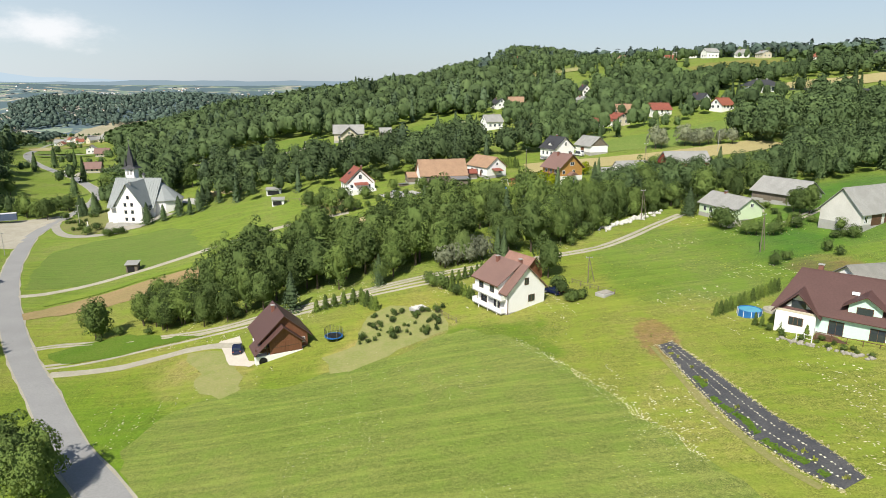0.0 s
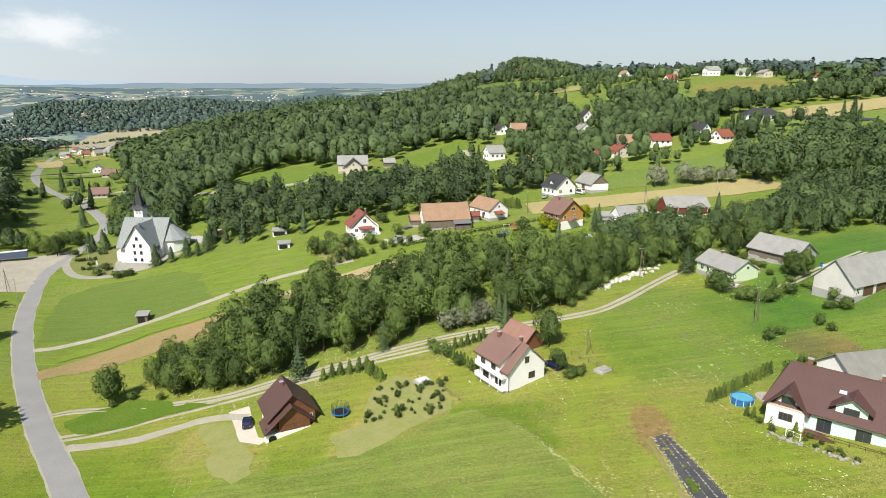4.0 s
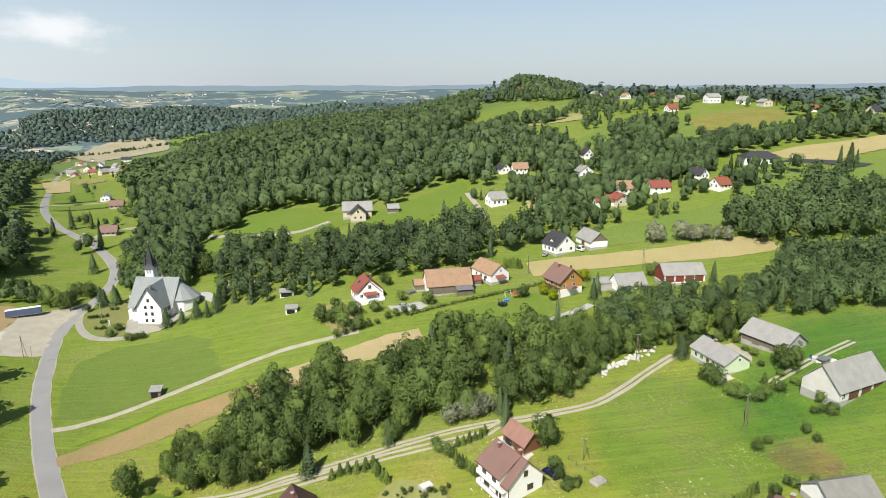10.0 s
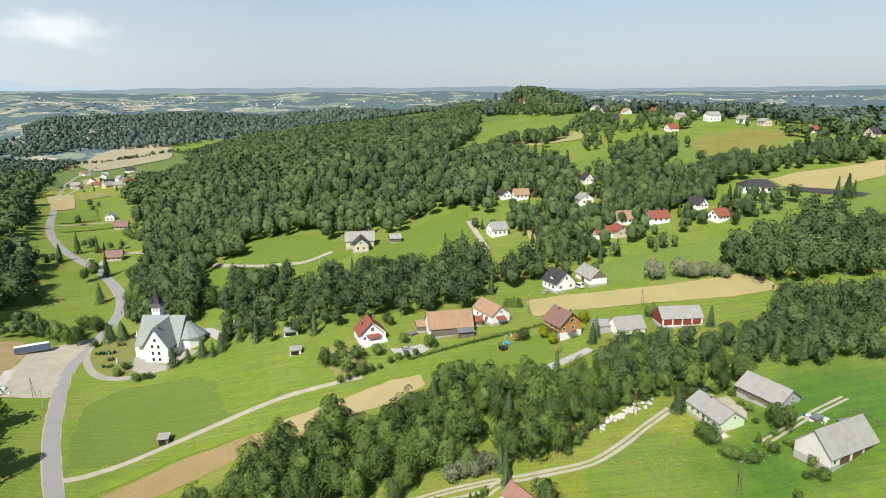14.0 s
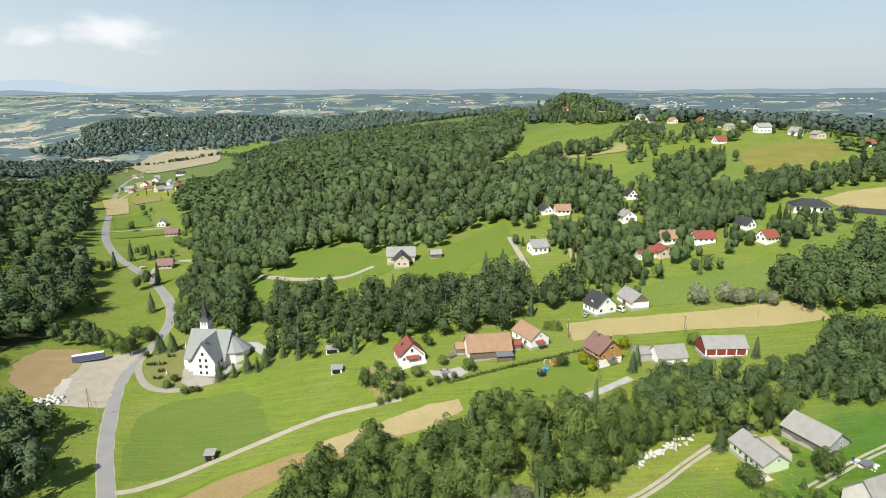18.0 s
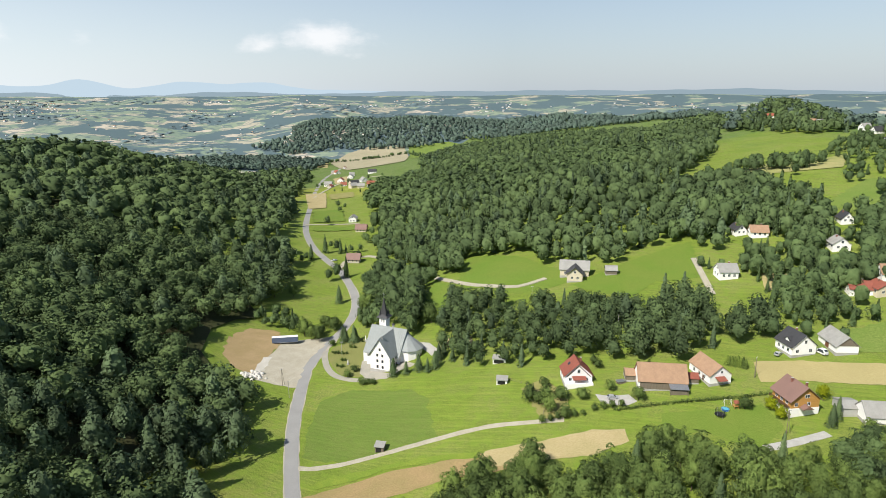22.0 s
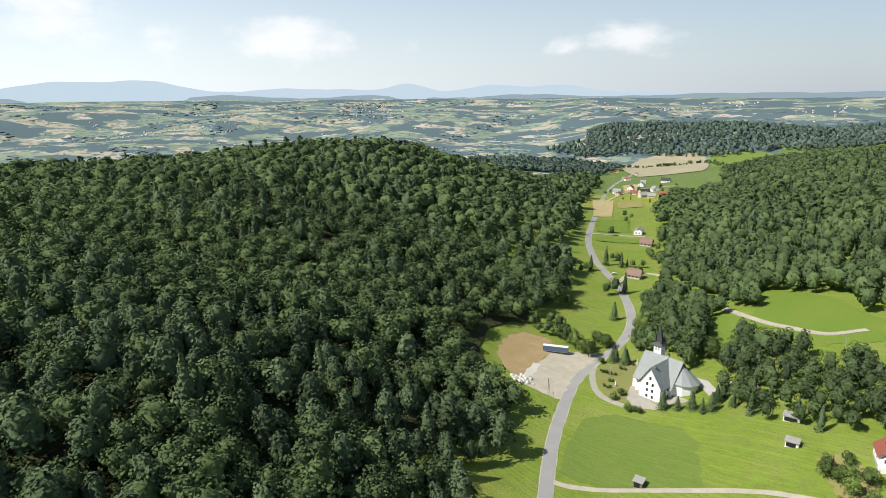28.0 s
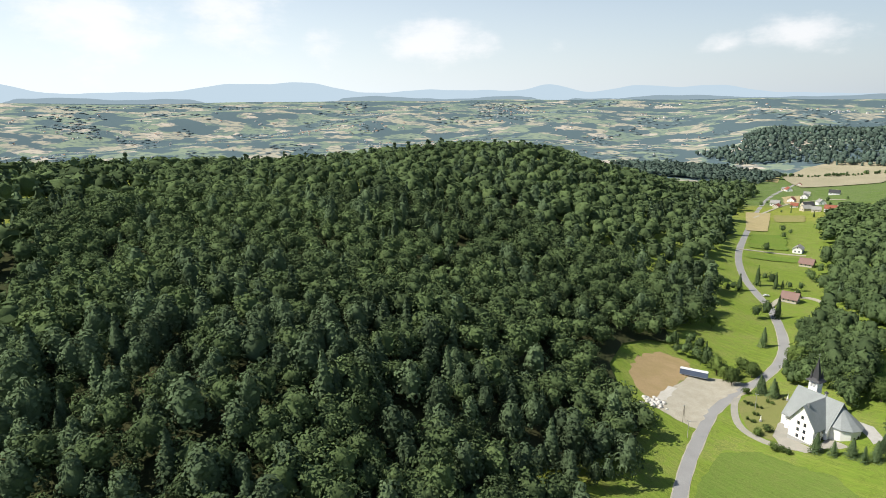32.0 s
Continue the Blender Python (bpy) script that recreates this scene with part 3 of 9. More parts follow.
TREES_VALLEY = [(-320.1, 519.4), (-345.4, 585.5), (-258.5, 421.5), (-249.0, 415.4), (-241.7, 416.4), (-256.5, 495.5), (-235.5, 333.7), (-218.4, 352.3), (-215.5, 358.1), (-211.5, 363.6), (-239.2, 447.2), (-195.5, 382.0), (-260.2, 369.5), (-225.1, 407.3), (-517.6, 813.0), (-529.6, 845.2)]
TREES_MEADOW = [(-181.5, 265.4), (-175.3, 262.3), (-169.9, 261.1), (-166.7, 264.3), (-169.4, 276.1), (-190.1, 316.8), (-156.3, 263.0), (-149.7, 262.3), (-220.7, 313.0), (-253.8, 378.8), (-253.0, 372.1), (-253.4, 385.1), (-254.5, 407.0), (-248.1, 405.7), (-244.1, 412.1), (-237.7, 418.2), (-231.6, 421.6), (-312.4, 506.4), (-368.3, 621.0), (-355.9, 614.4), (-246.7, 471.9), (-243.3, 452.2), (-184.5, 333.3), (-181.8, 338.2), (-178.3, 342.9), (-159.2, 298.1), (-158.6, 304.1), (-162.9, 319.3), (-163.1, 298.3), (-188.0, 331.4), (-126.7, 281.2), (-117.7, 279.2), (-113.8, 279.7), (-247.9, 344.0), (-244.1, 331.3), (-192.3, 253.3), (-186.2, 251.6), (-228.3, 303.8)]
SPRUCES_CHURCH = [(-154.9, 263.0), (-149.5, 263.8), (-111.9, 230.0), (-106.4, 231.5), (-101.3, 233.8), (-96.5, 232.6), (-94.0, 235.2), (-97.2, 252.8), (-94.8, 241.7), (-94.4, 246.9), (-88.0, 241.2)]
BUSHES_CHURCH = [(-118.5, 223.2), (-123.0, 222.5), (-121.0, 223.5), (-125.0, 223.8), (-133.4, 233.3), (-160.2, 258.5), (-134.3, 228.2), (-126.7, 240.4)]
TREES_REDH = [(-42.2, 219.0), (-42.0, 208.3), (-37.2, 204.2), (-31.1, 201.0), (-39.7, 210.4), (-26.8, 212.6), (-24.2, 235.2), (-26.3, 238.1), (-46.7, 214.1), (-17.5, 220.1), (-7.2, 215.2), (-34.5, 211.1), (-45.9, 210.1)]
TREES_LANE_N = [(-38.5, 197.5), (-35.7, 198.5), (-33.3, 199.7), (-30.7, 200.9), (-28.0, 202.2), (-25.0, 203.4), (-21.6, 206.5), (-18.7, 207.9), (-15.6, 208.6), (-12.6, 210.1)]
TREES_WOODH = [(54.6, 217.6), (52.2, 213.3), (97.0, 218.0), (78.6, 231.1), (62.5, 211.7), (63.3, 207.0), (68.3, 210.6), (27.3, 218.0)]
TREES_FARM = [(88.2, 150.6), (88.2, 153.5), (89.8, 149.3), (69.3, 148.2), (68.9, 150.2), (71.2, 141.8), (72.7, 140.2), (75.7, 138.3), (78.2, 140.1), (82.2, 140.8), (68.1, 167.0), (69.9, 169.9), (66.5, 165.7), (88.0, 134.0), (87.5, 128.6)]
TREES_HILL = [(80.0, 526.4), (90.1, 477.0), (172.3, 489.0), (170.5, 497.0), (182.9, 485.6), (176.1, 440.6), (103.3, 421.5), (97.1, 410.7), (108.6, 419.8), (191.0, 342.0), (178.0, 334.1), (171.4, 336.2), (225.2, 345.0), (220.7, 343.7), (215.7, 344.6), (148.9, 319.0), (153.5, 321.6), (98.1, 767.8), (262.9, 625.2), (292.4, 654.6), (283.6, 621.9), (277.0, 527.5), (273.4, 515.7), (293.6, 523.7)]
SILVERS_T = [(92.9, 266.2), (90.6, 266.7), (105.9, 264.2), (112.1, 264.5), (116.6, 263.2), (120.2, 260.1), (108.1, 263.6), (103.1, 266.9)]
TREES_RIGHTH = [(66.7, 119.9), (79.2, 123.5), (67.2, 108.4), (68.2, 107.2), (63.5, 105.5), (72.0, 107.3)]
TREES_WHITE = [(22.9, 129.2), (24.8, 127.6), (23.9, 130.2), (-3.1, 134.5), (-0.3, 130.4), (2.9, 125.2), (-2.4, 132.0), (23.1, 121.1), (23.8, 117.8)]
TREES_GARDEN = [(13.3, 145.9), (-14.9, 137.9), (6.5, 144.6), (7.3, 145.6), (9.6, 146.0), (3.5, 144.6), (0.5, 143.3)]
TREES_ROAD_NEAR = [(-53.7, 68.8), (-52.7, 71.1), (-57.9, 72.8), (-51.3, 67.4), (-77.4, 131.2), (-73.7, 142.6)]
TREES_STREAM = [(-68.1, 136.7), (-69.8, 135.8), (-65.5, 137.4), (-77.9, 129.9), (-77.2, 131.0), (-59.1, 133.5), (-53.2, 134.3), (-55.8, 133.8)]
LAWN_EAST = [(0.8, 208.5), (19.8, 216.2), (33.1, 222.2), (38.7, 210.4), (31.8, 197.8), (27.6, 195.1), (14.6, 202.0), (6.6, 197.1), (2.6, 193.8)]
GARDEN_REDH = [(-50.7, 218.5), (-43.3, 225.6), (-32.9, 214.7), (-29.3, 202.4), (-38.8, 199.3), (-43.0, 205.6)]
DRY_BY_DRIVE = [(-66.0, 116.6), (-56.2, 118.1), (-43.0, 113.9), (-35.1, 102.9), (-35.1, 96.6), (-39.0, 93.8), (-47.1, 104.5), (-58.1, 112.2)]
MEADOW_DARK = [(-11.9, 96.9), (-5.4, 101.2), (4.8, 106.3), (11.4, 100.2), (16.2, 90.7), (10.3, 89.4), (1.4, 88.6), (-5.5, 86.7), (-9.1, 87.9)]
WET_MEADOW = [(-71.9, 107.0), (-63.8, 106.0), (-47.5, 98.1), (-34.0, 96.2), (-33.1, 80.1), (-33.9, 66.9), (-40.2, 68.1), (-52.8, 82.6)]
EARTH_PATCH = [(32.9, 101.0), (36.0, 101.4), (37.5, 92.3), (35.0, 90.2), (31.6, 85.3), (32.6, 93.7)]
EARTH_BANK = [(68.8, 119.4), (72.9, 119.4), (77.0, 118.3), (79.9, 116.4), (78.6, 109.6), (75.8, 112.3), (70.9, 115.6), (68.3, 117.3)]
FARM_YARD = [(75.2, 168.5), (83.0, 169.6), (84.7, 162.3), (83.1, 157.1), (80.4, 159.8), (77.6, 164.4)]
BROWN_YARD = [(-46.5, 120.0), (-42.7, 121.4), (-36.7, 108.0), (-34.0, 107.1), (-35.6, 105.3), (-40.2, 107.4)]
WHITE_YARD = [(10.5, 134.8), (13.3, 136.0), (19.7, 127.4), (18.1, 125.4), (14.6, 128.4), (11.6, 131.4)]
GREY_YARD = [(-22.5, 216.7), (-16.1, 216.4), (-10.9, 218.2), (-7.6, 214.4), (-10.6, 211.5), (-15.8, 210.6), (-20.0, 212.1)]
CHURCH_YARD = [(-134.4, 242.2), (-135.5, 252.2), (-124.3, 234.9), (-113.9, 231.8), (-114.1, 242.3), (-104.9, 240.1), (-106.6, 237.2), (-110.5, 235.0), (-114.5, 227.8), (-122.9, 226.0), (-130.1, 232.1)]
CHURCH_LOOP = [(-115.8, 260.7), (-106.0, 258.6), (-99.1, 251.8), (-99.9, 246.1), (-106.9, 252.6), (-111.7, 257.1)]
WHEAT_MID = [(42.7, 343.5), (61.6, 342.5), (57.6, 327.2), (43.1, 321.2)]
H_RED = [(192.7, 547.7), (96.7, 868.7), (229.3, 715.1), (292.7, 511.1), (144.9, 327.1), (-484.5, 833.2), (-502.0, 821.6), (-696.5, 1205.7)]
H_GREY = [(141.4, 802.8), (175.0, 763.2), (224.2, 616.9), (245.8, 641.2), (244.9, 591.3), (264.8, 570.4), (274.3, 551.3), (82.8, 376.5), (26.1, 334.6), (-300.1, 530.6), (-646.8, 1077.6), (-553.4, 982.4), (-523.7, 1005.7), (-415.3, 813.8), (-431.8, 792.3)]
H_DARK = [(178.0, 727.7), (164.1, 631.7), (326.5, 486.5), (141.9, 348.8), (35.2, 401.2), (93.1, 418.3), (226.0, 642.9)]
H_ORANGE = [(114.5, 334.9), (81.1, 320.9), (89.9, 320.5), (45.8, 396.9), (96.7, 337.7), (198.0, 711.4), (133.6, 811.5)]
H_BLACK = [(183.7, 366.3)]
H_VRED = [(-224.4, 394.8), (-267.2, 486.9)]
SHEDS = [(-93.6, 178.9), (-65.7, 237.9), (-60.0, 221.7)]
POLES = [(68.1, 128.8), (54.2, 166.2), (32.0, 239.7), (38.6, 206.1), (-159.0, 213.0), (77.7, 239.5)]
POLE_W = [(30.2, 123.5)]
WOOD_NW = [(-1150.1, 1153.3), (-1111.1, 1252.0), (-997.3, 1323.2), (-868.9, 1333.4), (-795.0, 1301.9), (-760.7, 1152.9), (-863.0, 1149.2), (-946.0, 1123.2), (-1010.7, 1050.2)]
RUBBLE = [(42.9, 160.3), (46.8, 164.4), (50.7, 166.8), (54.6, 168.7), (58.4, 170.5), (60.8, 172.7)]
VALLEY_LANE_A = [(-328.8, 491.5), (-316.2, 507.0), (-287.8, 524.1)]
VALLEY_LANE_B = [(-453.9, 701.1), (-485.8, 781.6), (-509.8, 873.1), (-488.2, 921.2), (-462.1, 922.5)]
STRIP_A = [(-457.6, 748.1), (-425.1, 759.1), (-395.8, 709.6), (-421.6, 691.7)]
STRIP_B = [(-317.2, 488.3), (-279.2, 514.0), (-269.7, 499.6), (-303.9, 469.5)]
STRIP_C = [(-376.0, 579.9), (-355.9, 608.3), (-308.8, 532.8), (-331.2, 510.2)]
STRIP_D = [(-573.1, 952.0), (-560.9, 981.6), (-507.2, 896.7), (-513.9, 862.0)]
VALLEY_GREEN = [(-705.4, 1577.0), (-603.6, 1624.4), (-550.9, 1590.7), (-533.7, 1436.9), (-597.7, 1349.4)]
VALLEY_TAN_B = [(-848.7, 1316.5), (-831.4, 1369.4), (-761.5, 1240.7), (-810.7, 1256.9)]
VALLEY_HEDGE = [(-880, 1300), (-800, 1340), (-730, 1400), (-660, 1470), (-600, 1400)]
WOOD_GULLY_WEST = [(-74.0, 135.0), (-75.9, 144.6), (-70.6, 148.4), (-56.7, 139.5), (-48.2, 131.1), (-47.0, 122.9), (-50.1, 120.7), (-64.7, 124.2)]
SPECIALS = [(4.8, 146.4), (14.7, 144.7), (-14.6, 138.5), (-33.6, 130.6)]
CLEAR_A = [(-115.5, 324.3), (-128.9, 377.5), (-121.5, 384.6), (-92.6, 375.3), (-71.8, 352.8), (-51.9, 340.0), (-52.1, 324.8), (-59.3, 316.5), (-75.2, 308.4), (-100.3, 319.0)]
CLEAR_B = [(-48.5, 321.1), (-36.8, 338.5), (-24.3, 357.2), (0.5, 383.8), (9.2, 391.6), (12.2, 364.5), (16.1, 337.0), (2.2, 329.7), (-8.1, 328.2), (-16.8, 306.8), (-27.4, 308.7), (-45.1, 317.6)]
CLEAR_C = [(-128.7, 303.5), (-135.7, 339.4), (-102.5, 326.0), (-112.6, 316.3), (-107.6, 289.7), (-112.3, 277.6)]
CLEAR_D = [(-35.6, 436.9), (-1.8, 455.0), (2.6, 442.5), (-17.1, 422.2)]
CLEAR_E = [(-134.6, 813.3), (-83.6, 840.9), (-41.3, 881.0), (-33.9, 831.9), (-70.9, 782.5), (-119.5, 764.6)]
WOOD_LOW_GARDENS = [(39.8, 295.3), (49.1, 321.9), (68.5, 329.7), (78.0, 331.2), (79.3, 308.2), (86.0, 302.8), (97.5, 303.9), (113.6, 301.8), (110.5, 296.6), (83.1, 291.6), (66.0, 288.2), (46.2, 281.8)]
WOOD_BEHIND = [(32.9, 852.7), (68.9, 931.3), (148.0, 864.4), (220.4, 821.3), (363.0, 816.1), (504.7, 741.1), (489.1, 672.3), (351.3, 478.4), (315.0, 502.2), (296.2, 524.9), (299.2, 567.3), (268.0, 599.2), (249.6, 649.0), (220.3, 702.7), (146.4, 772.7), (100.3, 847.1), (54.0, 826.3)]
HILL_A = [(42.1, 270.9), (65.1, 282.4), (84.2, 294.9), (114.1, 302.3), (142.0, 309.1), (180.7, 330.5), (176.8, 316.9), (151.8, 306.0), (135.0, 292.4), (127.3, 273.7), (97.6, 268.5), (51.7, 266.9)]
HILL_B = [(88.1, 454.2), (120.5, 507.5), (190.9, 528.1), (187.8, 470.0), (164.8, 428.9), (104.3, 434.7)]
HILL_C = [(180.4, 377.5), (209.9, 382.2), (253.7, 361.1), (224.6, 316.3), (198.2, 335.3), (181.9, 333.0), (151.5, 318.1), (147.4, 337.1)]
ORCHARD = [(-19.9, 98.7), (-16.9, 121.4), (-7.8, 127.0), (0.7, 114.6), (-1.5, 107.2), (-12.1, 99.1)]
GREEN_RISE = [(34.9, 121.9), (44.8, 106.2), (71.5, 119.6), (79.4, 139.5), (59.2, 154.6), (41.9, 148.9)]
GREEN_EAST = [(71.1, 129.2), (103.5, 132.1), (127.9, 169.2), (118.9, 172.4), (98.1, 158.1)]
NEAR_RIGHT = [(40.7, 91.3), (52.9, 87.9), (56.4, 72.2), (43.2, 52.9), (40.8, 65.4)]
NEAR_LEFT = [(-53.1, 99.4), (-18.6, 82.3), (-5.3, 60.4), (-37.8, 67.6)]
WOOD_NORTH = [(-330, 800), (-260, 720), (30, 735), (40, 830), (60, 900), (20, 1000), (-100, 1150), (-260, 1320), (-420, 1330), (-500, 1180), (-410, 960)]
SWELLS = []
SWELLS.append((-192, 20, 64, 7, 59, [17.9, 13.6, -9.2, 6.2, -1.2, -2.8, -0.5, 8.7, -2.5, -4.4, 4.3, -4.7, 0.2, -0.7, 3.2, -10.5, -0.9, -0.2, -1.1, 4.3, -1.3, -8, -4, 4.9, 3.1, -4.5, 0.8, -0.3, -7.6, 2.6, -1.3, 2.5, 0.1, 0.4, -1.5, -9.2, 8.2, 1.6, 1.6, 0.1, -0.1, 5.9]))
SWELLS.append((-720, -60, 150, 9, 136, [1.7, 0.1, 1.6, 11.4, -26.5, -3.4, 8.6, 2.1, 1.2, 1.6, -2.7, -5.3, 0.9, -12.9, -2.2, 4.7, 5.7, 3.7, -3.1, -8, 16.1, 4.7, -10.2, -1.2, -4, -0.5, 3.1, 4.6, 12.1, 12.6, -25.9, -5.7, 3.2, -5.2, 0.2, 2.1, 15.8, 16.3, -12.4, -14.8, 13.9, 5.8, 7.8, 4.6, -0.5, 13, -6.5, -23.1, 10.5, -1, -8.9, 4.8, -4.8, -3.6, 1.6, -8.4, -2.4, 16.5, -4.6, -2.1, 6.4, -6.2, -4.8]))
SWELLS.append((-1600, -500, 450, 8, 385, [-0.1, -1.2, 21.5, -0.8, -5.5, 36, 1.3, -2.3, -22, -27.4, 42.7, 24.5, -5, 0.4, -6.4, 4.8, -30.5, -4.5, 41.9, -20.5, 3.4, 28.7, 30.1, 18.7, -31, 4.5, -19.6, -7.1, 51.1, 17.2, 25.8, 15, -4.1, 3.7, -46.9, 31.1, 57.6, -2.1, 8.2, 7.6, 6.5, 4.2, -16.9, 5.4, 2.8, 2, 11.8, 6.3, 4.6, 12.6, 9.7, -0.1, 11.4, 21.8, 15, 5]))
SWELLS.append((-420, 820, 130, 8, 120, [2.9, -4.3, -4.5, -4.4, 7.3, -12.6, 12.6, -25.9, -0.0, -3.9, -2.7, -11.5, 16.0, -17.9, 3.4, -38.4, 0.9, -0.7, 2.8, -12.7, 11.3, -8.6, -10.2, -29.4, 6.1, -1.0, 0.7, -10.3, -9.6, -17.6, -11.5, 1.8, 2.8, -1.7, -6.4, -14.0, -12.3, -18.0, -14.0, -0.4]))  # the long crest and the land falling away behind it

# ---- the lie of the land: broad swells on three regular meshes, from coarse to fine ----
def swell_sum(x, y):
    x, y = np.asarray(x, float), np.asarray(y, float)
    z = np.zeros(np.broadcast(x, y).shape)
    for x0, y0, step, nx, radius, heights in SWELLS:
        for k, h in enumerate(heights):
            if h:
                z = z + h * np.exp(-((x - x0 - step * (k % nx)) ** 2 + (y - y0 - step * (k // nx)) ** 2) / (2 * radius ** 2))
    return z


def land(x, y):
    x, y = np.asarray(x, float), np.asarray(y, float)
    r = np.hypot(x, y)
    s = np.clip((r - 1600) / 800, 0, 1)
    s = s * s * (3 - 2 * s)
    f = np.interp(r, [1600, 2400, 3000, 3900, 5000], [-30, -22, 12, 60, 116])
    f = f + (20 * np.sin(x / 310 + 1.3) * np.sin(y / 370) + 13 * np.sin(x / 170 + y / 230)) * np.clip((r - 1600) / 900, 0, 1) * np.clip((5200 - r) / 1800, 0.25, 1)
    az = np.degrees(np.arctan2(x, y))
    # the long wooded ridge that closes the valley
    ridge = (52 + 6 * np.sin(az * 0.55 + 1.0) + 4 * np.sin(az * 1.7)) * np.exp(-((r - 2030) / 250) ** 2) / (1 + np.exp(-(az + 34) / 1.6)) / (1 + np.exp((az - 14) / 3.0))
    knoll = 11 * np.exp(-(((x - 126) / 74) ** 2 + ((y - 930) / 80) ** 2))
    return swell_sum(x, y) * (1 - s) + s * f + ridge + knoll


def spread(lo, hi, step, limit_lo, limit_hi, grow=1.07):
    mid = list(np.arange(lo, hi + 0.1, step))
    s, v = step, hi
    while v < limit_hi:
        s *= grow
        v += s
        mid.append(v)
    s, v = step, lo
    while v > limit_lo:
        s *= grow
        v -= s
        mid.insert(0, v)
    return np.array(mid)


GX, GY = spread(-240, 220, 4.0, -4990, 4990), spread(0, 360, 4.0, -1500, 4990)
GXX, GYY = np.meshgrid(GX, GY)
GZ = land(GXX, GYY)


def ground(x, y):
    """Height of the ground sheet at x, y."""
    i, j = np.clip(np.searchsorted(GX, x) - 1, 0, len(GX) - 2), np.clip(np.searchsorted(GY, y) - 1, 0, len(GY) - 2)
    u, v = (x - GX[i]) / (GX[i + 1] - GX[i]), (y - GY[j]) / (GY[j + 1] - GY[j])
    return GZ[j, i] * (1 - u) * (1 - v) + GZ[j, i + 1] * u * (1 - v) + GZ[j + 1, i] * (1 - u) * v + GZ[j + 1, i + 1] * u * v


def mesh_object(name, verts, faces, material, parent=None, smooth=False):
    me = bpy.data.meshes.new(name)
    me.from_pydata([tuple(map(float, v)) for v in verts], [], faces)
    me.materials.append(material)
    if smooth:
        me.polygons.foreach_set("use_smooth", np.ones(len(me.polygons), bool))
    ob = new(name, me)
    if parent:
        ob.parent = parent
    return ob


def quad_mesh(name, verts, quads, materials, tint=None, index=None, smooth=False, normals=None):
    """A large mesh of quads from arrays; normals round off the shading of leaf clumps."""
    me = bpy.data.meshes.new(name)
    nq = len(quads)
    me.vertices.add(len(verts))
    me.vertices.foreach_set("co", np.ascontiguousarray(verts, np.float32).ravel())
    me.loops.add(nq * 4)
    me.loops.foreach_set("vertex_index", np.ascontiguousarray(quads, np.int32).ravel())
    me.polygons.add(nq)
    me.polygons.foreach_set("loop_start", np.arange(0, nq * 4, 4, dtype=np.int32))
    for m in materials:
        me.materials.append(m)
    if index is not None:
        me.polygons.foreach_set("material_index", np.ascontiguousarray(index, np.int32))
    if tint is not None:
        me.attributes.new("tint", "FLOAT", "FACE").data.foreach_set("value", np.ascontiguousarray(tint, np.float32))
    if smooth:
        me.polygons.foreach_set("use_smooth", np.ones(nq, bool))
    me.update(calc_edges=True)
    if normals is not None:
        me.polygons.foreach_set("use_smooth", np.ones(nq, bool))
        me.attributes.new("custom_normal", "FLOAT_VECTOR", "POINT").data.foreach_set("vector", np.ascontiguousarray(normals, np.float32).ravel())
    return me


# tinted patches in the meadow grass (drier, wetter, mown and broad ones), with soft uneven edges
def grass_tint(material, cx, cy, rx, ry, ang, ratio, soft=0.45):
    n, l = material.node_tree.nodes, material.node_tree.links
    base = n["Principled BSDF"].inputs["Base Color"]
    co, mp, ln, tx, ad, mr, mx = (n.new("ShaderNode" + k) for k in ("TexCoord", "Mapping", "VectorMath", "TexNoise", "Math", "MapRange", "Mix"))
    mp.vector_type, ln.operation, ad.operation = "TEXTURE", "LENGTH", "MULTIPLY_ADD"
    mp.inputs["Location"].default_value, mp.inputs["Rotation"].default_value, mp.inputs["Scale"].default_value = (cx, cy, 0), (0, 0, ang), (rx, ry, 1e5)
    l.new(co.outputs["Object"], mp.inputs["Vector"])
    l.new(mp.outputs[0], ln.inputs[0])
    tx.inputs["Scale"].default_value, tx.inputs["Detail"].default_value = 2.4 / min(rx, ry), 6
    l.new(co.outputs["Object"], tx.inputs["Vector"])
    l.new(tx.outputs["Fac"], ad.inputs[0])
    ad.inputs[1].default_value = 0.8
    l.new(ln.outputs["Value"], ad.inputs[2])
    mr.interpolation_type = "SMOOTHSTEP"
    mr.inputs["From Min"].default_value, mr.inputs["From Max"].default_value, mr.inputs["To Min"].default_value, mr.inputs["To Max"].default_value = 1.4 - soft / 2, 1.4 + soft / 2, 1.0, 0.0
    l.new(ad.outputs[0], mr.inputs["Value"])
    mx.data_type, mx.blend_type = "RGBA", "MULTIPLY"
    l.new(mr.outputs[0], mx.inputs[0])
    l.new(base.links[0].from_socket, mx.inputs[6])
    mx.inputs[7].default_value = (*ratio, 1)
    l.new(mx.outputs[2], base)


def growth_in(poly, ratio, soft=0.45, grow=1.0):
    a = np.array(poly)
    c = (a.max(0) + a.min(0)) / 2
    w, v = np.linalg.eigh(np.cov((a - a.mean(0)).T))
    ang = math.atan2(v[1, 1], v[0, 1])
    d = (a - c) @ np.array([(math.cos(ang), -math.sin(ang)), (math.sin(ang), math.cos(ang))])
    grass_tint(GRASS, *c, np.abs(d[:, 0]).max() * grow, np.abs(d[:, 1]).max() * grow, ang, ratio, soft)


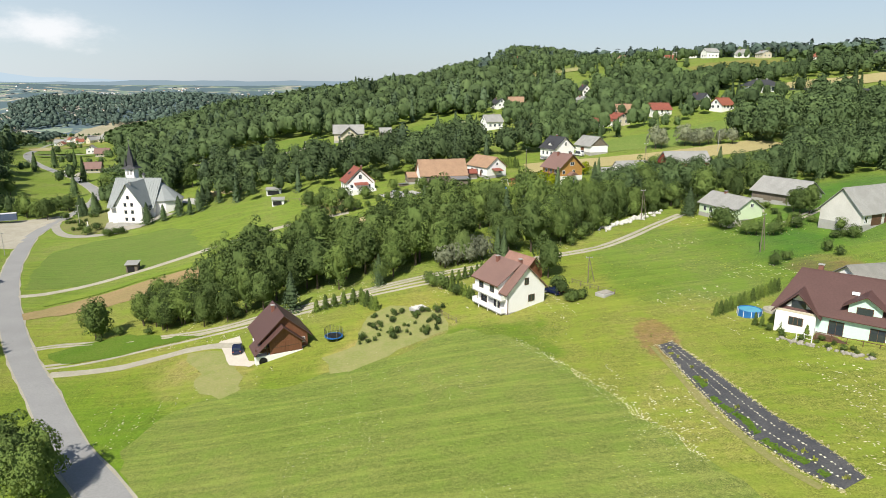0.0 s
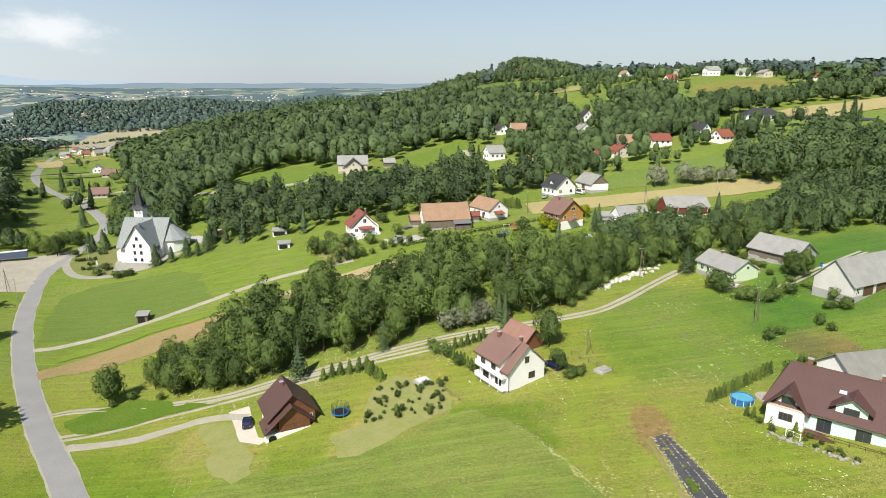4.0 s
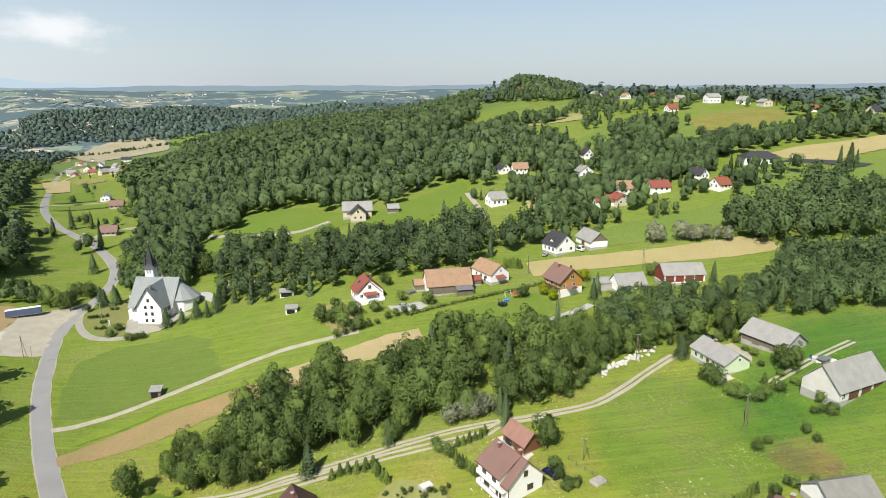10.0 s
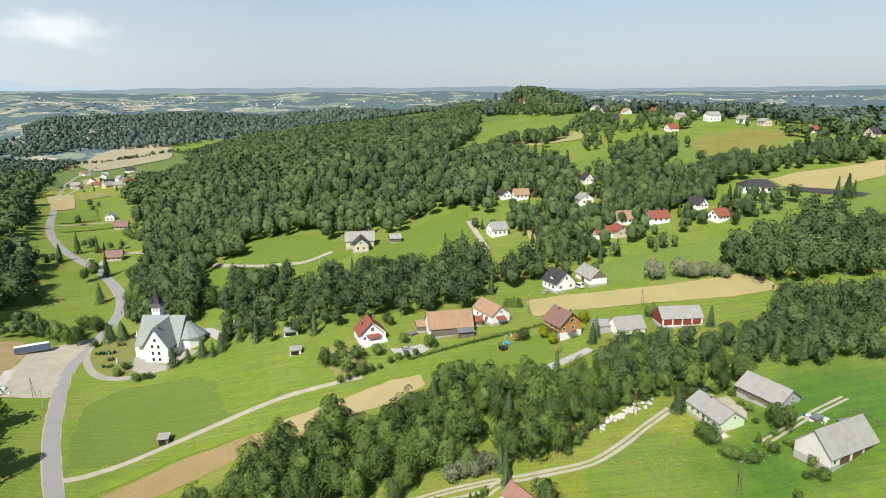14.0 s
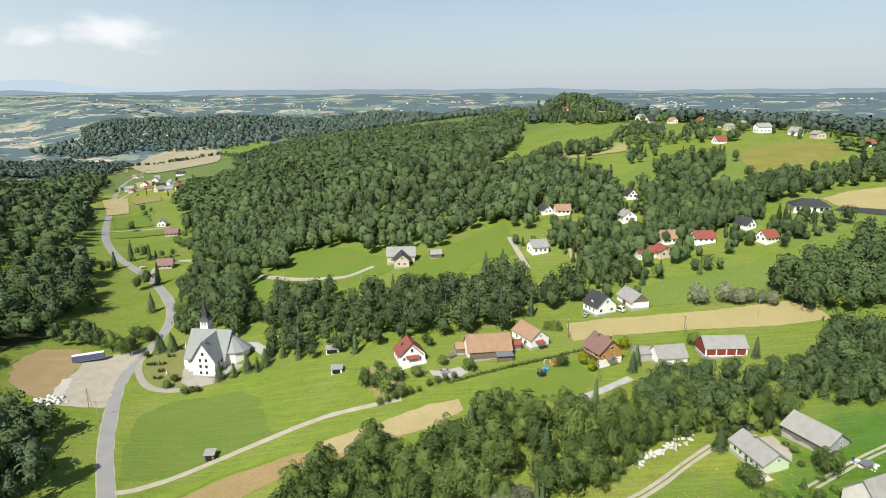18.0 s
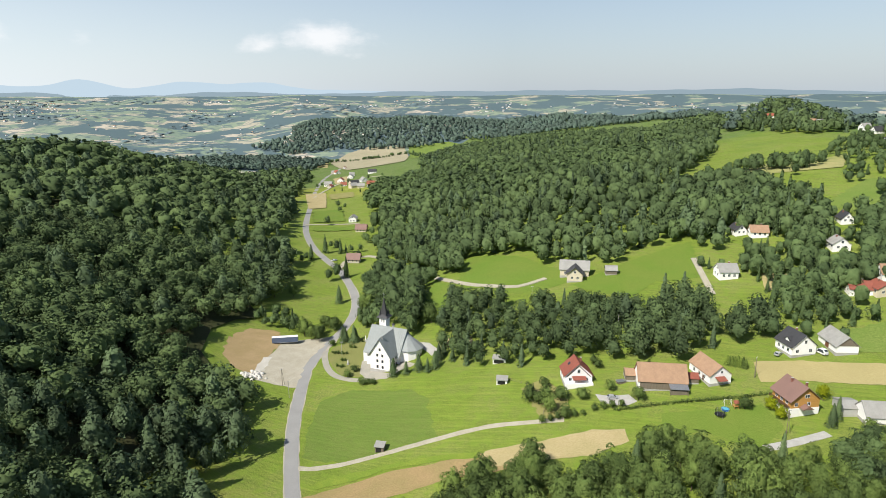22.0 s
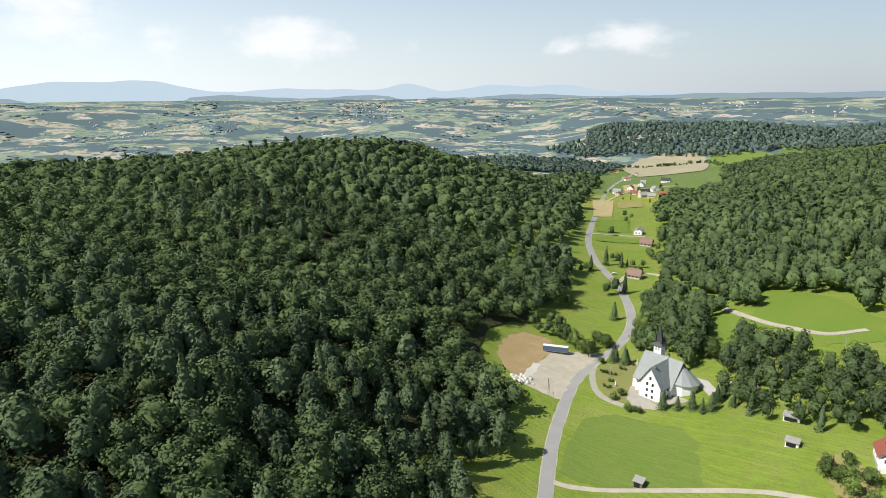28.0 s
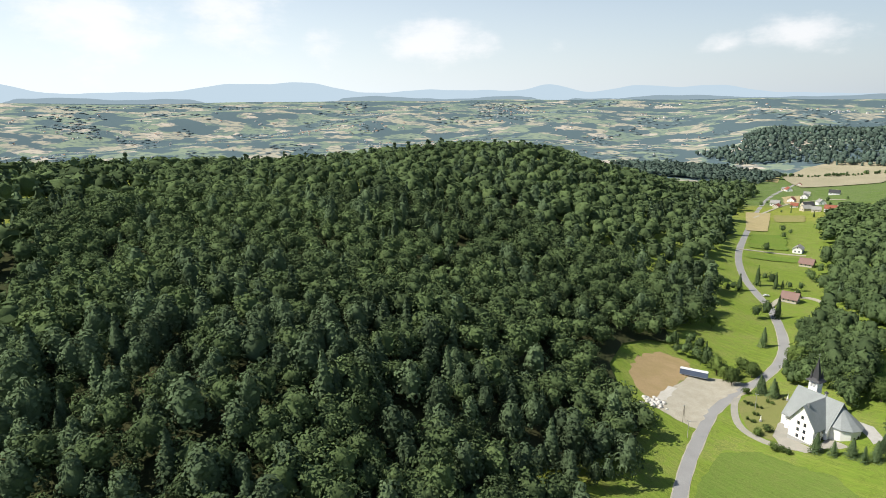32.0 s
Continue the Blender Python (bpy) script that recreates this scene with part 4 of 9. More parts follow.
# two broad ellipses: valley grass less yellow, the land behind it darker and bluer
grass_tint(GRASS, 20, 470, 640, 330, 0.0, (0.80, 0.92, 0.95), 0.12)
grass_tint(GRASS, 20, 1500, 1900, 730, 0.0, (0.58, 0.72, 1.15), 0.12)
growth_in(MEADOW_DARK, (0.64, 0.80, 0.58), 0.3, 1.25)
growth_in(WET_MEADOW, (0.72, 0.90, 0.60), 0.7, 1.1)
growth_in(DRY_BY_DRIVE, (1.20, 1.06, 1.25), 0.5)
growth_in([(69.5, 119.8), (73.8, 121.8), (79.9, 119.2), (80.3, 114.6), (76.9, 110.9), (74.8, 112.3), (73.3, 116.9)], (1.3, 0.95, 1.5), 0.35, 1.1)
growth_in(BARE_DRIVE, (1.38, 1.12, 1.9), 0.4, 1.25)
growth_in(DRY_PATCH, (1.35, 1.12, 1.75), 0.3)
growth_in(ORCHARD, (1.15, 1.04, 1.15), 0.5)
growth_in(GREEN_RISE, (0.70, 0.86, 0.85), 0.3)
growth_in(GREEN_EAST, (0.68, 0.85, 0.8), 0.5)
grass_tint(GRASS, 112, 138, 46, 40, 0.4, (0.70, 0.87, 0.82), 0.4)
growth_in(EARTH_PATCH, (1.05, 0.72, 1.25), 0.35)
growth_in(EARTH_BANK, (1.05, 0.80, 1.2), 0.4)
growth_in(BROWN_HILL, (1.28, 0.92, 1.35), 0.3)
growth_in(NEAR_RIGHT, (0.88, 0.95, 0.8), 0.6)
growth_in(NEAR_LEFT, (0.80, 0.93, 0.72), 0.7)


# far country: a patchwork of fields, woods and hamlets, with distance haze mixed into its colours
FAR = bpy.data.materials.new("hazed_far_country")
FAR.use_nodes = True
fn, fl = FAR.node_tree.nodes, FAR.node_tree.links
f_co, f_warp, f_v, f_w, f_ramp, f_n = (fn.new("ShaderNode" + k) for k in ("TexCoord", "Mapping", "TexVoronoi", "TexNoise", "ValToRGB", "TexNoise"))
f_sp = fn.new("ShaderNodeSeparateXYZ")
fl.new(f_co.outputs["Object"], f_sp.inputs[0])


def f_math(op, a, b=0.0):
    n = fn.new("ShaderNodeMath")
    n.operation = op
    for k, v in enumerate((a, b)):
        if isinstance(v, (int, float)):
            n.inputs[k].default_value = v
        else:
            fl.new(v, n.inputs[k])
    return n.outputs[0]


# fields lie in belts round the valley: bearing and distance are their axes
f_az = f_math("ARCTAN2", f_sp.outputs[0], f_sp.outputs[1])
f_rr = f_math("LOGARITHM", f_math("SQRT", f_math("ADD", f_math("MULTIPLY", f_sp.outputs[0], f_sp.outputs[0]), f_math("MULTIPLY", f_sp.outputs[1], f_sp.outputs[1]))), 2.718)
f_cmb = fn.new("ShaderNodeCombineXYZ")
fl.new(f_math("MULTIPLY", f_az, 30.0), f_cmb.inputs[0])
fl.new(f_math("MULTIPLY", f_rr, 24.0), f_cmb.inputs[1])
fl.new(f_cmb.outputs[0], f_warp.inputs["Vector"])
f_warp.inputs["Rotation"].default_value = (0, 0, 0.25)
f_v.inputs["Scale"].default_value, f_v.inputs["Randomness"].default_value = 1.0, 0.85
f_v.distance = "MANHATTAN"
fl.new(f_warp.outputs[0], f_v.inputs["Vector"])
f_sep = fn.new("ShaderNodeSeparateColor")
fl.new(f_v.outputs["Color"], f_sep.inputs[0])
f_ramp.color_ramp.interpolation = "CONSTANT"
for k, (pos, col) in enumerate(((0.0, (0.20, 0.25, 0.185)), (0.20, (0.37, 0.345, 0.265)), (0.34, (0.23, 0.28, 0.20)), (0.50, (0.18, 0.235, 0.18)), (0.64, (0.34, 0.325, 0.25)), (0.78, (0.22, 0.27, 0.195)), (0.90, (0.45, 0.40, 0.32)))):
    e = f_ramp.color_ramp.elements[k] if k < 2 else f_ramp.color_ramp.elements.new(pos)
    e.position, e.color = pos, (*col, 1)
fl.new(f_sep.outputs[0], f_ramp.inputs[0])
f_w.inputs["Scale"].default_value, f_w.inputs["Detail"].default_value = 0.62, 9
fl.new(f_cmb.outputs[0], f_w.inputs["Vector"])
f_mr, f_mx = fn.new("ShaderNodeMapRange"), fn.new("ShaderNodeMix")
f_mr.inputs["From Min"].default_value, f_mr.inputs["From Max"].default_value = 0.50, 0.525
fl.new(f_math("ADD", f_w.outputs["Fac"], f_math("MULTIPLY", f_math("MAXIMUM", f_math("ADD", f_az, 0.95), 0.0), 0.055)), f_mr.inputs["Value"])  # more woods to the north
f_mx.data_type = "RGBA"
# woods toned blue-grey: haze painted into their colour
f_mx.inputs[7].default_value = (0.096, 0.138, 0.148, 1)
fl.new(f_mr.outputs[0], f_mx.inputs[0])
fl.new(f_ramp.outputs[0], f_mx.inputs[6])
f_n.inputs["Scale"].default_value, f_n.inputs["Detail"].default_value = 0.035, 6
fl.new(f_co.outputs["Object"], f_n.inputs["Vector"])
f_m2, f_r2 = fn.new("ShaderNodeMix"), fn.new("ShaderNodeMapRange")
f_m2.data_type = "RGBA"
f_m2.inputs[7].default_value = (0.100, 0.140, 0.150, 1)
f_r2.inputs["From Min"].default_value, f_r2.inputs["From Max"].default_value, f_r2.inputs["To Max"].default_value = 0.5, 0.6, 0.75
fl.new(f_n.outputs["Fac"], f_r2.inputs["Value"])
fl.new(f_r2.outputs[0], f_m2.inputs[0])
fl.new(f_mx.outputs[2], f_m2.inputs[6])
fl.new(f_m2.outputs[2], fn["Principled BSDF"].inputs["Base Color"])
fn["Principled BSDF"].inputs["Roughness"].default_value = 1.0
fn["Principled BSDF"].inputs["Specular IOR Level"].default_value = 0.0

nx, ny = len(GX), len(GY)
idx = np.arange(nx * ny).reshape(ny, nx)
g_quads = np.stack([idx[:-1, :-1], idx[:-1, 1:], idx[1:, 1:], idx[1:, :-1]], -1).reshape(-1, 4)
mid_r = np.hypot((GXX[:-1, :-1] + GXX[1:, 1:]) / 2, (GYY[:-1, :-1] + GYY[1:, 1:]) / 2).ravel()
mid_az = np.degrees(np.arctan2((GXX[:-1, :-1] + GXX[1:, 1:]).ravel(), (GYY[:-1, :-1] + GYY[1:, 1:]).ravel()))
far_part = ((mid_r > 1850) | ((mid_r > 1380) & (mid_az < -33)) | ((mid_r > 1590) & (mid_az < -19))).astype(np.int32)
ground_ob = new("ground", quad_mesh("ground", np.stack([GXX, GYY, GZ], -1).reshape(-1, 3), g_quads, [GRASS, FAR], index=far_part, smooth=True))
tagged(ground_ob, "rolling green meadow land with distant fields", "ground", kind="structure")


def smooth_line(pts, step=3.0):
    """A curve through pts (Catmull-Rom), in steps of about that many metres."""
    p = [Vector(q).to_2d() for q in pts]
    p = [p[0] * 2 - p[1]] + p + [p[-1] * 2 - p[-2]]
    out = []
    for a, b, c, d in zip(p, p[1:], p[2:], p[3:]):
        n = max(1, int((c - b).length / step))
        for k in range(n):
            t = k / n
            out.append(0.5 * ((2 * b) + (c - a) * t + (2 * a - 5 * b + 4 * c - d) * t * t + (3 * b - a - 3 * c + d) * t ** 3))
    return out + [p[-2]]


def ribbon(name, pts, width, material, lift=0.08, shift=0.0, step=3.0, ragged=0.0, label="", category="lane", parent=None):
    """A way that lies on the ground along pts."""
    line = smooth_line(pts, step)
    rng = random.Random(len(line) * 7 + int(width * 10))
    verts, faces = [], []
    for k, q in enumerate(line):
        d = (line[min(k + 1, len(line) - 1)] - line[max(k - 1, 0)]).normalized()
        nrm = Vector((-d.y, d.x))
        wl_, wr_ = width / 2 * (1 + rng.uniform(-ragged, ragged)), width / 2 * (1 + rng.uniform(-ragged, ragged))
        row = [q + nrm * (shift + o) for o in (wl_, wl_ * 0.4, -wr_ * 0.4, -wr_)]
        for r_, drop in zip(row, (0.0, 0.02, 0.02, 0.0)):
            verts.append((r_.x, r_.y, float(ground(r_.x, r_.y)) + lift + drop))
        if k:
            for c in range(3):
                i = 4 * (k - 1) + c
                faces.append((i + 1, i, i + 4, i + 5))
    # skirts down into the ground at both edges
    n = len(verts)
    for e in (0, 3):
        base = len(verts)
        for k in range(len(line)):
            v = verts[4 * k + e]
            verts.append((v[0], v[1], v[2] - lift - 0.1))
        for k in range(1, len(line)):
            a, b, c, d = 4 * (k - 1) + e, 4 * k + e, base + k, base + k - 1
            faces.append((a, b, c, d) if e == 3 else (d, c, b, a))
    ob = mesh_object(name, verts, faces, material, parent, smooth=False)
    return tagged(ob, label, category, kind="structure") if label else ob


def clip(poly, axis, bound, keep_less):
    out = []
    for k, a in enumerate(poly):
        b = poly[(k + 1) % len(poly)]
        ina, inb = ((a[axis] <= bound) == keep_less), ((b[axis] <= bound) == keep_less)
        if ina:
            out.append(a)
        if ina != inb:
            t = (bound - a[axis]) / (b[axis] - a[axis])
            out.append((a[0] + t * (b[0] - a[0]), a[1] + t * (b[1] - a[1])))
    return out


def ragged_edge(poly, amp, step, seed):
    rng = random.Random(seed)
    out = []
    for k, a in enumerate(poly):
        a, b = Vector(a), Vector(poly[(k + 1) % len(poly)])
        n = max(1, int((b - a).length / step))
        for q in range(n):
            p = a.lerp(b, q / n)
            out.append((p.x + rng.uniform(-amp, amp), p.y + rng.uniform(-amp, amp)))
    return out


def field(name, poly, material, lift=0.1, step=8.0, amp=0.4, label="", category="field"):
    """A patch of ground cover that follows the ground."""
    size = max(max(p[0] for p in poly) - min(p[0] for p in poly), max(p[1] for p in poly) - min(p[1] for p in poly))
    poly = ragged_edge(poly, amp, max(2.5, size / 40), len(name) * 31 + int(size))
    xs, ys = [p[0] for p in poly], [p[1] for p in poly]
    step = max(step, size / 30)
    bm, got = bmesh.new(), {}

    def vert(p):
        key = (round(p[0], 2), round(p[1], 2))
        if key not in got:
            got[key] = bm.verts.new((key[0], key[1], float(ground(key[0], key[1])) + lift))
        return got[key]

    x = min(xs)
    while x < max(xs):
        col = clip(clip(poly, 0, x, False), 0, x + step, True)
        y = min(ys)
        while y < max(ys):
            cell = clip(clip(col, 1, y, False), 1, y + step, True) if len(col) > 2 else []
            vs = []
            for p in cell:
                v = vert(p)
                if v not in vs:
                    vs.append(v)
            if len(vs) > 2:
                try:
                    bm.faces.new(vs)
                except ValueError:
                    pass
            y += step
        x += step
    bmesh.ops.recalc_face_normals(bm, faces=bm.faces)
    if sum(f.normal.z for f in bm.faces) < 0:
        bmesh.ops.reverse_faces(bm, faces=bm.faces)
    bmesh.ops.triangulate(bm, faces=[f for f in bm.faces if len(f.verts) > 4])
    me = bpy.data.meshes.new(name)
    bm.to_mesh(me)
    bm.free()
    me.materials.append(material)
    for p in me.polygons:
        p.use_smooth = True
    return tagged(new(name, me), label, category, kind="structure")


ribbon("road", ROAD, 4.9, ASPHALT, 0.12, step=4, label="grey worn asphalt village road", category="road")
ribbon("road_shoulder", ROAD, 5.7, GRAVEL, 0.06, step=4, ragged=0.08, label="pale gravel shoulder of the road", category="road shoulder")
for s in (-0.95, 0.95):
    ribbon("farm_lane", LANE[:9], 0.9, GRAVEL, 0.09, s, ragged=0.25, label="pale gravel wheel track with grass between", category="lane")
for s in (-0.85, 0.85):
    ribbon("farm_lane", LANE[8:], 1.1, GRAVEL, 0.09, s, ragged=0.2, label="pale gravel wheel track of the farm lane", category="lane")
ribbon("driveway", DRIVE, 2.6, GRAVEL, 0.10, ragged=0.12, label="pale gravel driveway", category="driveway")
for s in (-0.7, 0.7):
    ribbon("stream_lane", STREAM_LANE, 0.85, GRAVEL, 0.10, s, ragged=0.25, label="gravel wheel track along the foot of the wood", category="lane")
ribbon("field_lane", FIELD_LANE, 2.4, GRAVEL, 0.10, ragged=0.12, label="pale gravel field lane", category="lane")
ribbon("church_path", CHURCH_LANE, 3.0, WORN_PAVING, 0.12, label="grey paved path curving to the church", category="path")
ribbon("upper_lane", UPPER_LANE, 3.2, GRAVEL, 0.6, label="pale lane between meadows", category="lane")
ribbon("hill_lane", MID_LANE, 3.0, GRAVEL, 0.6, label="pale gravel lane up the hill", category="lane")
ribbon("east_lane", TRACK_EAST, 3.2, CONCRETE, 0.15, label="pale concrete lane", category="lane")
ribbon("valley_lane", VALLEY_LANE_A, 3.0, GRAVEL, 0.5, label="pale lane across the valley meadows", category="lane")
ribbon("valley_lane", VALLEY_LANE_B, 3.6, GRAVEL, 0.6, label="pale lane through the hamlet", category="lane")
for poly, m_, lab in ((STRIP_A, GRASS_DRY, "dry strip field beside the hamlet"), (STRIP_B, GRASS_LAWN, "bright green strip field in the valley"), (STRIP_C, GRASS_LAWN, "bright green meadow beside the valley road"), (STRIP_D, STUBBLE_M, "pale strip field in the hamlet"), (VALLEY_GREEN, HILL_GRASS, "large green field at the valley's end"), (VALLEY_TAN_B, WHEAT, "pale field below the wooded hill")):
    field("valley_field", poly, m_, 0.6, amp=1.5, label=lab)
field("parking_lot", LOT, GRAVEL, 0.09, label="pale gravel parking lot beside the road", category="parking lot")
field("earth_yard", LOT_DIRT, SANDY, 0.07, amp=1.2, label="bare sandy earth beside the parking lot", category="ground")
field("ploughed_field", PLOUGH, SOIL, 0.10, label="narrow strip of brown ploughed soil")
field("stubble_field", STUBBLE, STUBBLE_M, 0.13, label="narrow strip of pale stubble")
field("crop_strip", MAIZE, MAIZE_M, 0.15, label="narrow strip of yellow-green crop")
field("mown_meadow", MOWN, GRASS_MOWN, 0.07, amp=1.0, label="darker mown meadow below the church")
field("wheat_field", WHEAT_NEAR, WHEAT, 0.16, label="ripe golden wheat field")
field("wheat_field", WHEAT_EAST, WHEAT, 0.4, label="pale ripe wheat field on the hillside")
field("hill_field", TAN_HILL, PALE_GRASS, 0.5, label="pale tan field on the far hillside")
field("valley_field", VALLEY_WHEAT, STUBBLE_FAR, 1.2, label="large pale wheat field in the valley")
field("valley_field", VALLEY_TAN, STUBBLE_M, 0.6, label="tan field beside the valley road")
for poly in (HILL_A, HILL_B, HILL_C):
    field("hill_meadow", poly, HILL_GRASS, 0.13, amp=1.5, label="deep green meadow on the hillside", category="meadow")
ribbon("farm_track", [(81.4, 145.2), (87.1, 148.3), (98.3, 154.3), (111.2, 160.1)], 0.8, GRAVEL, 0.1, -0.8, ragged=0.2, label="pale wheel track behind the cottage", category="lane")
ribbon("farm_track", [(81.4, 145.2), (87.1, 148.3), (98.3, 154.3), (111.2, 160.1)], 0.8, GRAVEL, 0.1, 0.8, ragged=0.2, label="pale wheel track behind the cottage", category="lane")
for poly, m_, lab in ((CLEAR_A, GRASS_LAWN, "bright green meadow in a clearing of the woods"), (CLEAR_B, GRASS_LAWN, "green meadow beside the old farm"), (CLEAR_C, GRASS_LAWN, "small green clearing behind the church"), (CLEAR_E, PALE_GRASS, "pale strip of meadow on the wooded crest")):
    field("clearing", poly, m_, 0.18, amp=1.0, label=lab, category="meadow")
field("weed_strip", [(-84.0, 123.0), (-80.0, 127.5), (-71.0, 131.5), (-58.0, 126.0), (-50.0, 124.6), (-59.4, 122.8), (-69.7, 119.2), (-78.0, 116.4)], GRASS_TALL, 0.12, amp=0.8, label="lush green weeds between the lane and the track", category="meadow")
field("weed_foil_bed", STRIP, FOIL, 0.06, step=3, amp=0.15, label="long bed of black weed foil on the meadow", category="garden bed")


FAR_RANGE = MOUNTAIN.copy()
FAR_RANGE.name = "haze_glow_near_range"
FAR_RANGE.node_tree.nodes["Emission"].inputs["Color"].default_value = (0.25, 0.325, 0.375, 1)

# distant mountains: two long ranges behind the far country, glowing in flat haze colours
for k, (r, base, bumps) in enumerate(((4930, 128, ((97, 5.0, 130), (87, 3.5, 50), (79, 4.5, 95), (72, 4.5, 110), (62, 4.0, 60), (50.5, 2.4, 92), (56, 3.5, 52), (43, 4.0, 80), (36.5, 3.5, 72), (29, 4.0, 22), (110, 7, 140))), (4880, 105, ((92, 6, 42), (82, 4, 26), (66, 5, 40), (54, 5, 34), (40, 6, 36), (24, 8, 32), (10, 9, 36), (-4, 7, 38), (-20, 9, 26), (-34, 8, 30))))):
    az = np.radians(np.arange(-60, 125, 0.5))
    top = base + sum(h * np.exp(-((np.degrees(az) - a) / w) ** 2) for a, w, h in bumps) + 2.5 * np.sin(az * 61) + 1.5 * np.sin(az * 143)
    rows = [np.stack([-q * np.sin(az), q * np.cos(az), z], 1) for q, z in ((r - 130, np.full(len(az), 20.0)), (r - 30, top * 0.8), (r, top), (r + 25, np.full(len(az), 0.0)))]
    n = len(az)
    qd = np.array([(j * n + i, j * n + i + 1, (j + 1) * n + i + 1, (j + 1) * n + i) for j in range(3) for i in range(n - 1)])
    tagged(new("backdrop_mountains", quad_mesh("backdrop_mountains", np.concatenate(rows), qd, [MOUNTAIN if k == 0 else FAR_RANGE], smooth=True)), "mountain range on the horizon in painted pale blue haze", "mountains", kind="structure")


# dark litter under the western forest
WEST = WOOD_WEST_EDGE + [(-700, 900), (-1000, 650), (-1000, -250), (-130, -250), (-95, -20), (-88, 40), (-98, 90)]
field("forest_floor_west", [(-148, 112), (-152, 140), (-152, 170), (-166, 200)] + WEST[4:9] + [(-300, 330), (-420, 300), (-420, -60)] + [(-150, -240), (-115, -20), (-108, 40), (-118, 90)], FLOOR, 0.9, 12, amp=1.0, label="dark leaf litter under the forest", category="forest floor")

# ---- trees ----
def leaf_cards(pts, nrm, size, rng, tilt=0.42):
    """One small bent leaf spray for each point, roughly facing nrm: 4 corners each."""
    n = len(pts)
    nrm = nrm + rng.normal(0, tilt, (n, 3))
    nrm /= np.linalg.norm(nrm, axis=1, keepdims=True)
    a = np.cross(nrm, rng.normal(0, 1, (n, 3)))
    a /= np.linalg.norm(a, axis=1, keepdims=True) + 1e-9
    b = np.cross(nrm, a)
    s = size * rng.uniform(0.65, 1.25, (n, 1))
    a, b = a * s * 0.5, b * s * 0.5 * rng.uniform(0.6, 1.0, (n, 1))
    lift = nrm * s * 0.16
    return np.stack([pts - a * 1.1 - lift, pts - b, pts + a * 1.1 - lift, pts + b], 1).reshape(-1, 3)


def ball(c, r, rz, seg=7, rings=4, rng=None):
    """A rough lump: verts and quads (the poles are narrow quads)."""
    v = []
    for i in range(rings + 1):
        th = math.pi * (0.04 + 0.92 * i / rings)
        for k in range(seg):
            ph = 2 * math.pi * k / seg
            j = 1 + (rng.uniform(-0.18, 0.18) if rng is not None else 0)
            v.append((c[0] + r * j * math.sin(th) * math.cos(ph), c[1] + r * j * math.sin(th) * math.sin(ph), c[2] + rz * j * math.cos(th)))
    q = [(i * seg + k, (i + 1) * seg + k, (i + 1) * seg + (k + 1) % seg, i * seg + (k + 1) % seg) for i in range(rings) for k in range(seg)]
    return np.array(v), np.array(q)


def lumpy_core(lobes, cz, r, rz, seg, rings):
    """The closed inner body of a crown, swelling towards its boughs."""
    v, q = ball((0, 0, cz), r, rz, seg, rings, np.random.default_rng(seg + len(lobes)))
    d = v - (0, 0, cz)
    u = d / np.linalg.norm(d, axis=1, keepdims=True)
    lu = lobes[:, :3] - (0, 0, cz)
    lu = lu / (np.linalg.norm(lu, axis=1, keepdims=True) + 1e-6)
    near = (u @ lu.T).max(1)
    return v * 1.0 - d * (np.clip((0.93 - near) * 1.6, 0, 0.35))[:, None], q


